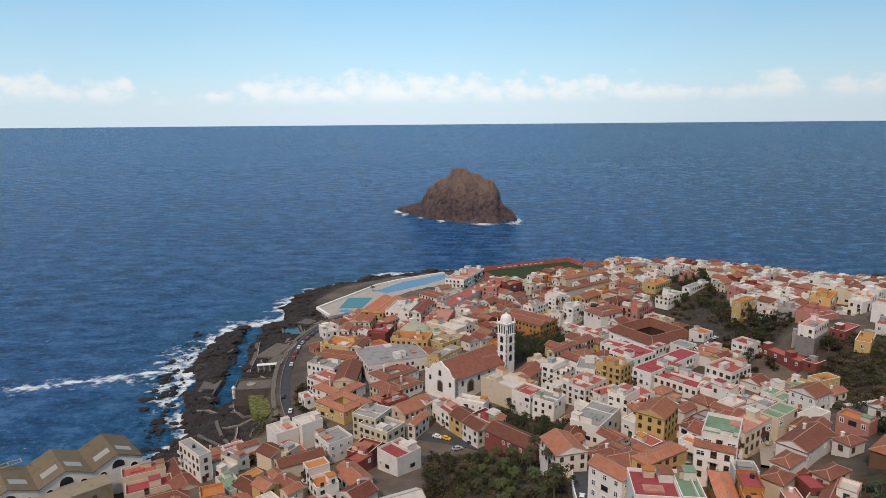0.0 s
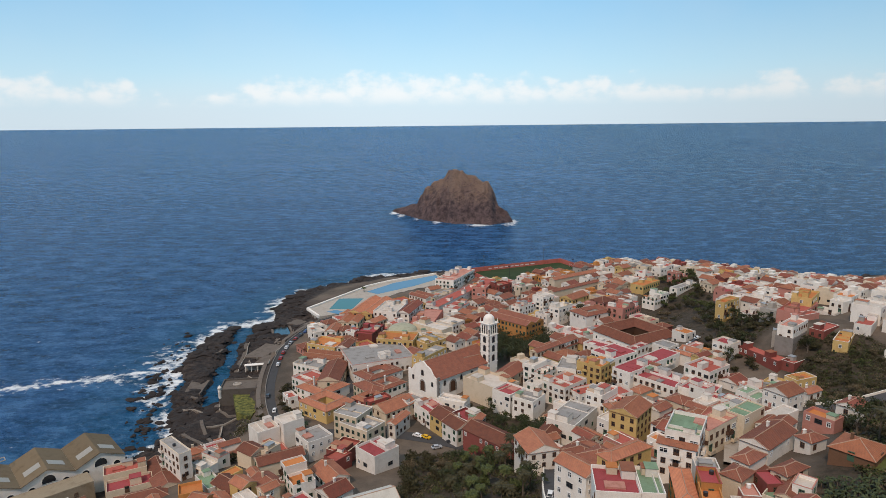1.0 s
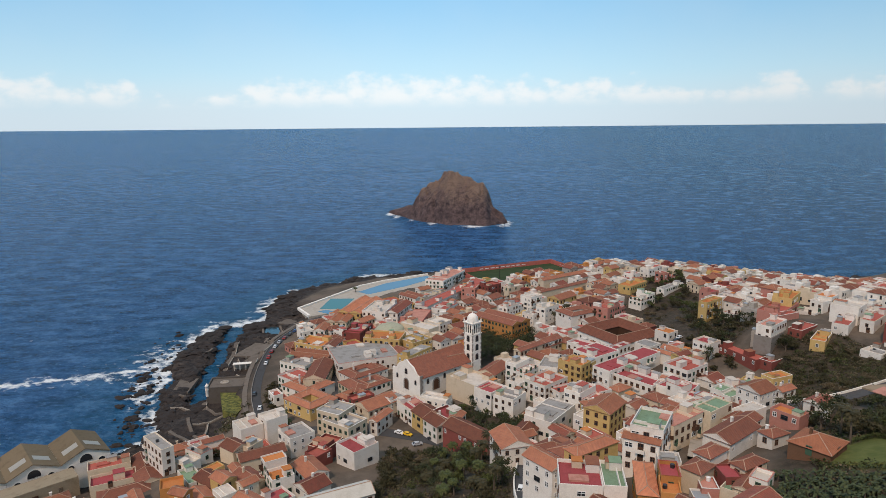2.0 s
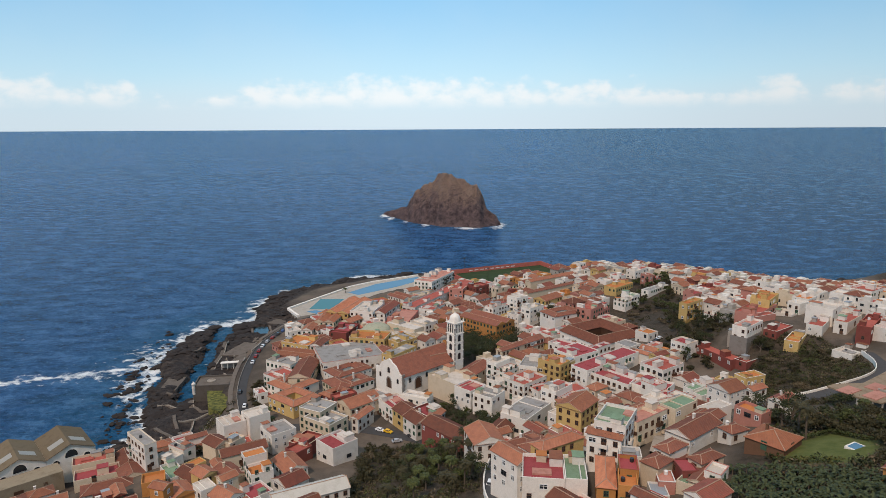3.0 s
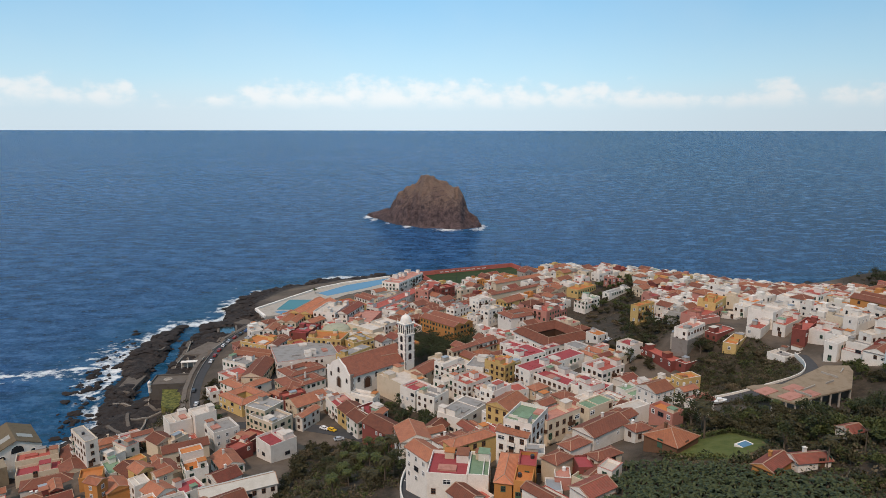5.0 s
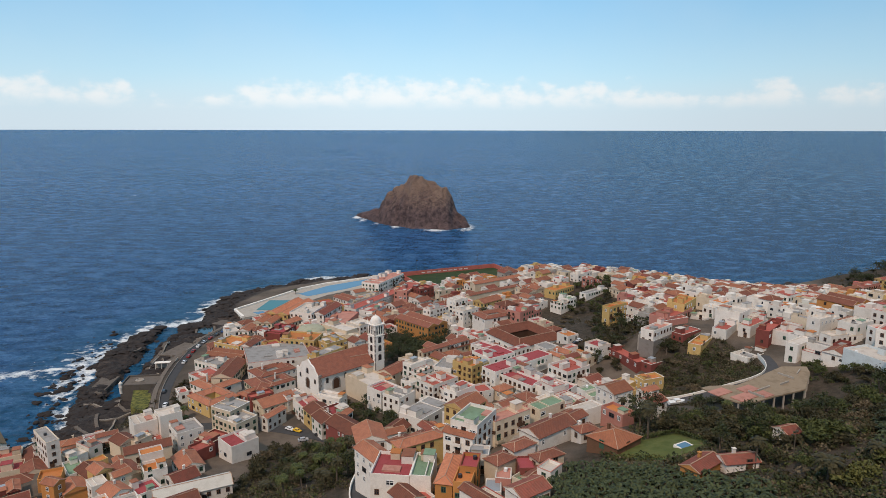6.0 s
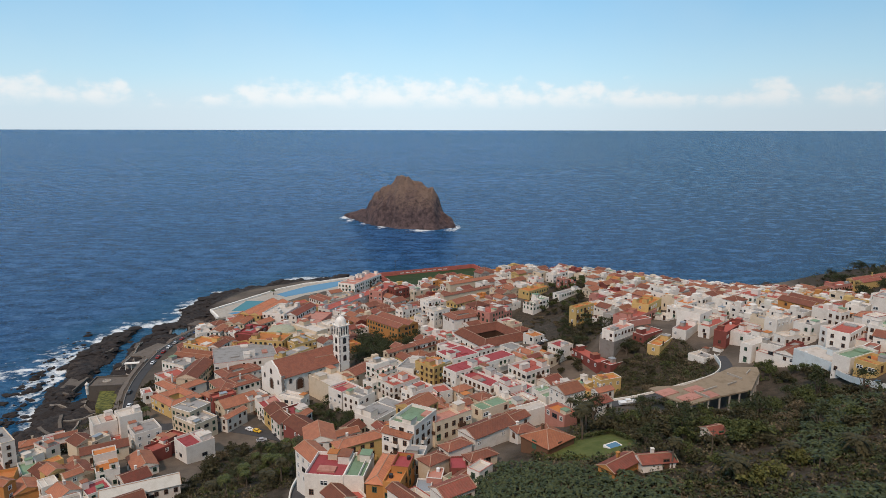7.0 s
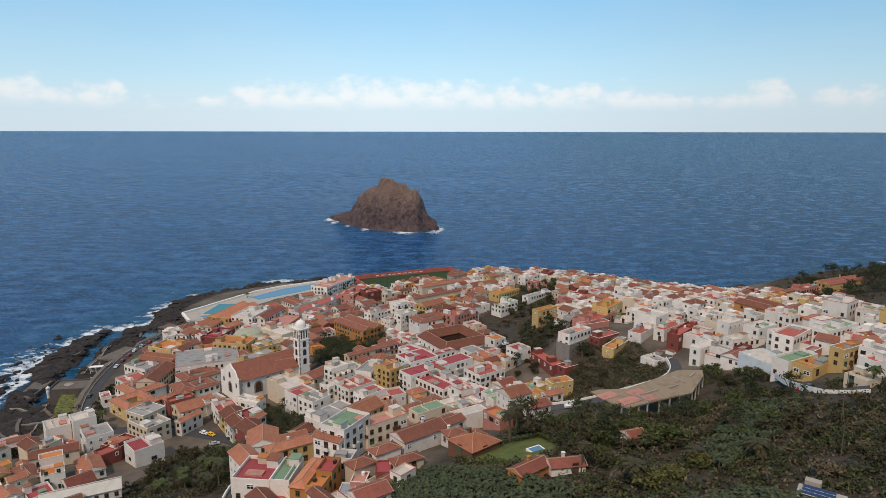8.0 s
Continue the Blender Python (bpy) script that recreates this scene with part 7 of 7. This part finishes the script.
scatter(PARK, 40, ("laurel",), 0.7, 0.95, 3.8)
scatter([(150, 430), (182, 478), (203, 486), (190, 400), (172, 388)], 40, ("fruit", "bush", "fruit", "olive"), 0.7, 1.1, gap=4.0)
scatter([(158, 302), (156, 340), (168, 376), (186, 352), (181, 312)], 46, ("olive", "bush", "tall", "olive"), 0.6, 1.0, 2.6)
scatter([(142, 330), (140, 390), (160, 420), (170, 390), (156, 345)], 9, ("dry", "bush"), 0.6, 1.0, 5)
scatter([(152, 286), (170, 302), (186, 288), (178, 278)], 14, ("olive", "bush", "tall"), 0.6, 0.9, 2.6, 0.6)
scatter([(138, 286), (146, 330), (160, 318), (156, 300), (150, 284)], 16, ("olive", "bush", "tall", "bush"), 0.6, 0.9, 3.0, 0.8)
scatter(FIELD, 20, ("dry", "dry", "olive", "bush"), 0.6, 1.0, 3.6)
scatter([(142, 205), (166, 190), (200, 205), (208, 196), (214, 170), (200, 140), (170, 128), (150, 140), (138, 165), (128, 172)], 95, ("olive", "bush", "fruit", "olive", "dry", "tall"), 0.7, 1.25, 3.4)
scatter([(214, 165), (240, 160), (262, 150), (240, 110), (200, 80), (180, 105), (190, 130)], 40, ("olive", "bush", "dry", "bush"), 0.7, 1.1, 4)


def woods(name, poly, n, kinds, lo, hi, label):
    """A far wood: many trees with trunks and leafy crowns, in one piece."""
    q, mats, k = Mesh(), [BARK], 0
    xs2, ys2 = [p[0] for p in poly], [p[1] for p in poly]
    for _ in range(n * 12):
        if k >= n:
            break
        x, y = veg_rd.uniform(min(xs2), max(xs2)), veg_rd.uniform(min(ys2), max(ys2))
        if not inside(poly, x, y) or near_house(x, y, 1.5):
            continue
        k += 1
        m = pose(x, y, surface(x, y), 0, 0, veg_rd.uniform(0, 360)) @ Matrix.Scale(veg_rd.uniform(lo, hi), 4)
        for me in TREES[veg_rd.choice(kinds)][veg_rd.randrange(3)]:
            if me.materials[0] not in mats:
                mats.append(me.materials[0])
            off = len(q.v)
            q.v += [tuple(m @ v.co) for v in me.vertices]
            q.f += [tuple(off + i for i in f.vertices) for f in me.polygons]
            q.m += [mats.index(me.materials[0])] * len(me.polygons)
    tagged(new(name, q.data(name, mats)), label, "wood", kind="stuff")


woods("far_wood", [(330, 392), (360, 420), (372, 460), (400, 520), (470, 560), (520, 500), (430, 370)], 150, ("tall", "olive", "laurel"), 0.7, 1.1, "dark green trees on the far headland slope")
scatter([(-66, 272), (-50, 268), (-52, 290), (-60, 312), (-68, 300)], 22, ("bush", "olive"), 0.6, 0.9, 3)
scatter([(-76, 222), (-60, 236), (-64, 244), (-80, 235)], 6, ("bush", "olive"), 0.6, 0.9, 3)
scatter([(40, 240), (62, 252), (70, 246), (60, 232)], 10, ("olive", "bush", "tall"), 0.7, 1.0, 3)

for x, y, k in ((166, 119, 0.9), (152, 109, 1.2), (158, 112, 1.0), (153, 115, 0.8), (180, 125, 0.7), (150, 170, 0.8), (146, 178, 0.7), (158, 168, 0.7), (175, 186, 0.7)):
    tree("broom", x, y, k)

# clipped hedges round the villa lawn
def hedge(a, b, h, mat, label):
    q, n = Mesh(), int(math.hypot(b[0] - a[0], b[1] - a[1]) * 34)
    for _ in range(n):
        t = veg_rd.random()
        x, y = a[0] + (b[0] - a[0]) * t + veg_rd.uniform(-0.6, 0.6), a[1] + (b[1] - a[1]) * t + veg_rd.uniform(-0.6, 0.6)
        leaf(q, Vector((x, y, surface(x, y) + h * math.sqrt(veg_rd.random()))), 0.36, veg_rd)
    tagged(new("hedge", q.data("hedge", [LEAF[mat]])), label, "hedge", "garden hedges")


hedge((122, 157.5), (138.5, 163.5), 1.4, "green", "clipped green hedge behind the villa lawn")
hedge((117.3, 146.2), (126.3, 139), 1.5, "hedge", "yellowish green hedge at the edge of the lawn")
hedge((138.8, 163.5), (141.5, 151), 1.3, "green", "clipped green hedge beside the garden pool")

# low scrub that nobody could count
scrub = Mesh()
for poly, n, size in ((HILL, 110, 0.4), ([(158, 302), (156, 340), (168, 376), (186, 352), (181, 312)], 260, 0.45), (FIELD, 1500, 0.45), (GARDEN, 1300, 0.5), ([(110, 140), (128, 172), (140, 205), (166, 190), (200, 210), (216, 196), (236, 180), (300, 160), (300, 60), (140, 40), (100, 60)], 9000, 0.5), (BEYOND[:6] + [(560, 400), (420, 330)], 900, 0.7), ([(-70, 264), (-60, 300), (-66, 300), (-78, 264)], 120, 0.4)):
    xs2, ys2 = [p[0] for p in poly], [p[1] for p in poly]
    k = 0
    for _ in range(n * 8):
        if k >= n:
            break
        x, y = veg_rd.uniform(min(xs2), max(xs2)), veg_rd.uniform(min(ys2), max(ys2))
        if not inside(poly, x, y) or inside(LAWN, x, y) or near_house(x, y, 0.3) or on_road(x, y, 4) or noise.noise((x / 9, y / 9, 3.0)) < -0.18:
            continue
        k += 1
        z = land(x, y) if x < 470 else surface(x, y)
        r = veg_rd.uniform(0.5, 1.5)
        mi = veg_rd.choices((0, 1, 2), (5, 2, 3))[0]
        for _ in range(11):
            leaf(scrub, Vector((x + veg_rd.gauss(0, r * 0.6), y + veg_rd.gauss(0, r * 0.6), z + abs(veg_rd.gauss(0, r * 0.5)))), size, veg_rd, mi)
tagged(new("scrub", scrub.data("scrub", [LEAF["olive"], LEAF["green"], LEAF["dry"]])), "dry olive and brown scrub covering the slopes", "scrub", kind="stuff")

# thickets on the steep slope and round the deck
thicket = Mesh()
for poly, n in (([(112, 146), (130, 172), (142, 203), (166, 190), (186, 194), (206, 200), (212, 224), (214, 236), (222, 226), (224, 200), (212, 165), (230, 152), (300, 160), (300, 60), (140, 40), (100, 60)], 2500), (FIELD, 170), (HILL, 6), (GARDEN, 50), (BEYOND[:6] + [(560, 400), (420, 330)], 520)):
    xs2, ys2 = [p[0] for p in poly], [p[1] for p in poly]
    k = 0
    for _ in range(n * 8):
        if k >= n:
            break
        x, y = veg_rd.uniform(min(xs2), max(xs2)), veg_rd.uniform(min(ys2), max(ys2))
        if not inside(poly, x, y) or inside(LAWN, x, y) or near_house(x, y, 0.8) or on_road(x, y, 5) or noise.noise((x / 14, y / 14, 8.0)) < -0.12:
            continue
        k += 1
        r, z = veg_rd.uniform(0.9, 2.3), surface(x, y)
        mi = veg_rd.choices((0, 1, 2, 3), (5, 4, 3, 2))[0]
        for _ in range(int(26 * r)):
            g, e = veg_rd.uniform(0, math.tau), veg_rd.uniform(0.1, 1.0)
            q = r * (1 - e * e * 0.6) * veg_rd.uniform(0.55, 1.05)
            leaf(thicket, Vector((x + q * math.cos(g), y + q * math.sin(g), z + r * 1.1 * e * veg_rd.uniform(0.7, 1.05))), 0.46, veg_rd, mi)
tagged(new("thicket", thicket.data("thicket", [LEAF["dark"], LEAF["olive"], LEAF["green"], LEAF["dry"]])), "tangled dark green and brownish thicket on the slope", "thicket", kind="stuff")

# banana plantation
BANANA = [[(97, 152), (104, 150), (112, 143), (124, 130), (138, 112), (132, 92), (118, 70), (90, 84), (86, 118), (94, 132)], [(166, 110), (186, 128), (206, 150), (212, 162), (198, 164), (184, 148), (172, 130)],
          [(150, 60), (172, 84), (166, 100), (150, 92), (138, 80)]]
banana = Mesh()
for poly in BANANA:
    xs2, ys2 = [p[0] for p in poly], [p[1] for p in poly]
    for i in range(int((max(xs2) - min(xs2)) / 1.9) + 1):
        for j in range(int((max(ys2) - min(ys2)) / 1.9) + 1):
            x, y = min(xs2) + 1.9 * i + veg_rd.uniform(-0.7, 0.7), min(ys2) + 1.9 * j + veg_rd.uniform(-0.7, 0.7)
            if not inside(poly, x, y) or near_house(x, y, 0.8):
                continue
            top = Vector((x, y, land(x, y) + veg_rd.uniform(1.5, 2.6)))
            banana.bar((x, y, top.z - 3), top, 0.13, 1, 5)
            for f in range(11):
                g, rise = veg_rd.uniform(0, math.tau), veg_rd.uniform(0.2, 1.3)
                out, side = Vector((math.cos(g), math.sin(g), 0)), Vector((-math.sin(g), math.cos(g), 0))
                ln, prev = veg_rd.uniform(0.9, 1.7), None
                for k in range(4):
                    t = k / 3
                    p = top + out * ln * t + Vector((0, 0, ln * (rise * t - 0.95 * t * t)))
                    wdt = (0.09, 0.25, 0.23, 0.04)[k]
                    row = (p - side * wdt, p + side * wdt)
                    if prev:
                        banana.poly([prev[0], row[0], row[1], prev[1]], 0)
                    prev = row
tagged(new("banana_plantation", banana.data("banana_plantation", [LEAF["banana"], BARK])), "dense banana plants with broad drooping green leaves", "banana plants", kind="stuff")


# ---- parked cars ----
def car_data():
    body = Mesh()
    side = [(-2.1, 0.35), (2.05, 0.35), (2.15, 0.75), (1.25, 0.92), (0.75, 1.42), (-1.1, 1.46), (-1.85, 0.98), (-2.15, 0.9)]
    for s in (-1, 1):
        p = [(x, s * (0.82 if z < 1 else 0.66), z) for x, z in side]
        body.poly(p if s < 0 else p[::-1])
    for (xa, za), (xb, zb) in zip(side, side[1:] + side[:1]):
        wa, wb = (0.82 if za < 1 else 0.66), (0.82 if zb < 1 else 0.66)
        body.poly([(xa, -wa, za), (xa, wa, za), (xb, wb, zb), (xb, -wb, zb)])
    glass = Mesh()
    glass.poly([(1.2, -0.7, 0.96), (1.2, 0.7, 0.96), (0.8, 0.6, 1.39), (0.8, -0.6, 1.39)]).poly([(-1.8, 0.68, 1.03), (-1.8, -0.68, 1.03), (-1.17, -0.6, 1.44), (-1.17, 0.6, 1.44)])
    for s in (-1, 1):
        p = [(-1.6, s * 0.8, 1.0), (1.0, s * 0.8, 1.0), (0.66, s * 0.69, 1.38), (-1.05, s * 0.69, 1.4)]
        glass.poly(p if s < 0 else p[::-1])
    wheel = Mesh()
    wheel.bar((0, -0.1, 0), (0, 0.1, 0), 0.32, 0, 10)
    return body, glass, wheel.data("wheel", [plain("tyre_rubber", (0.02, 0.02, 0.022), 0.8)])


CAR_BODY, CAR_GLASS, CAR_WHEEL = car_data()
CAR_GLASS = CAR_GLASS.data("glass", [GLASS])
CAR_PAINT = {"white": (0.75, 0.75, 0.74), "silver": (0.42, 0.43, 0.45), "dark grey": (0.05, 0.052, 0.058), "red": (0.32, 0.03, 0.025), "yellow": (0.7, 0.42, 0.03), "blue": (0.05, 0.10, 0.26)}
CAR_BODIES = {k: CAR_BODY.data("body", [plain("paint_" + k.replace(" ", "_"), c, 0.25)]) for k, c in CAR_PAINT.items()}


def car(x, y, turn, paint):
    cs, sn = math.cos(radians(turn)) * 1.4, math.sin(radians(turn)) * 1.4
    z = max(surface(x, y), surface(x + cs, y + sn), surface(x - cs, y - sn)) + 0.16
    ob = thing("car", pose(x, y, z, 0, 0, turn), f"small {paint} car parked on the street", "car", "parked cars")
    part("body", CAR_BODIES[paint], ob)
    part("glass", CAR_GLASS, ob)
    for u in (-1.3, 1.3):
        for v in (-0.74, 0.74):
            part("wheel", CAR_WHEEL, ob, m=pose(u, v, 0.32))


for x, y, t, p in ((-4, 262, 10, "white"), (6, 256, -30, "white"), (9.5, 254.5, -30, "yellow"), (14, 246, 20, "silver"), (-12, 264, 0, "dark grey"), (20, 250, -35, "dark grey"), (47.5, 176, 75, "white"), (52, 200, 80, "silver"),
                   (224, 181, 35, "red"), (228, 184, 35, "dark grey"), (133, 314, 40, "white"), (136.5, 316.5, 40, "silver"), (140, 319, 40, "white"), (143.5, 322, 40, "dark grey"), (138, 310, 40, "red"), (146, 325, 40, "white"),
                   (130, 222, 20, "silver"), (134, 223, 20, "white"), (-61, 285, 100, "white"), (-68, 300, 100, "dark grey")):
    car(x, y, t, p)
pr = random.Random(3)
for i in range(11):
    a, b2 = coast_road[18 + i * 2] if 18 + i * 2 < len(coast_road) else coast_road[-1]
    car(b2[0] * 0.8 + a[0] * 0.2, b2[1] * 0.8 + a[1] * 0.2, 95 - i * 1.4, pr.choice(("white", "white", "silver", "dark grey", "red", "blue")))

# ---- white boat laid up on the dry field ----
def boat(x, y, turn):
    ob = thing("boat", pose(x, y, surface(x, y) + 0.1, 0, 0, turn), "white motor boat laid up on dry ground", "boat")
    hull, n = Mesh(), 8
    rings = []
    for i in range(n + 1):
        t = i / n
        w = 1.25 * math.sqrt(max(0.0, 1 - max(0.0, (t - 0.45) / 0.55) ** 2)) + 0.02
        lift = 0.5 * max(0.0, t - 0.6)
        rings.append([(-3.4 + 6.8 * t, -w, 1.5 + lift), (-3.4 + 6.8 * t, -w * 0.7, 0.6 + lift), (-3.4 + 6.8 * t, 0, 0.25 + lift * 1.5), (-3.4 + 6.8 * t, w * 0.7, 0.6 + lift), (-3.4 + 6.8 * t, w, 1.5 + lift)])
    for a, b2 in zip(rings, rings[1:]):
        for k in range(4):
            hull.poly([a[k], a[k + 1], b2[k + 1], b2[k]])
        hull.poly([a[0], b2[0], b2[4], a[4]])
    hull.poly(rings[0][::-1])
    part("hull", hull, ob, "", [FRAME_WHITE])
    part("cabin", Mesh().box(-0.9, -0.8, 1.5, 1.2, 0.8, 2.3), ob, "", [FRAME_WHITE])
    part("windscreen", Mesh().poly([(1.25, -0.75, 1.6), (1.25, 0.75, 1.6), (1.22, 0.7, 2.25), (1.22, -0.7, 2.25)]), ob, "", [GLASS])
    for u in (-2.0, 1.4):
        part("trestle", Mesh().box(u - 0.1, -0.9, -0.6, u + 0.1, 0.9, 0.5), ob, "", [WOOD])


boat(161.5, 222.8, 12)

# ---- telephone poles and wires on the near slope ----
poles = [(226, 163), (206, 134), (192, 112)]
for x, y in poles + [(152, 128), (250, 172)]:
    z = surface(x, y)
    tp = thing("utility_pole", pose(x, y, z), "weathered wooden utility pole on the slope", "pole", "utility poles")
    part("pole", Mesh().bar((0, 0, -0.8), (0, 0, 7.5), 0.13, 0, 7, 0.09), tp, "", [BARK])
    part("crossarm", Mesh().box(-0.6, -0.06, 6.9, 0.6, 0.06, 7.05), tp, "", [BARK])

for (ax, ay), (bx, by) in zip(poles, poles[1:]):
    q = Mesh()
    a, b2 = Vector((ax, ay, surface(ax, ay) + 7.0)), Vector((bx, by, surface(bx, by) + 7.0))
    pts = [a.lerp(b2, k / 8) - Vector((0, 0, 1.2 * math.sin(math.pi * k / 8))) for k in range(9)]
    for p, r in zip(pts, pts[1:]):
        q.bar(p, r, 0.03, 0, 4)
    tagged(new("overhead_cable", q.data("overhead_cable", [METAL])), "thin dark cable slung between the utility poles", "cable", "overhead cables")
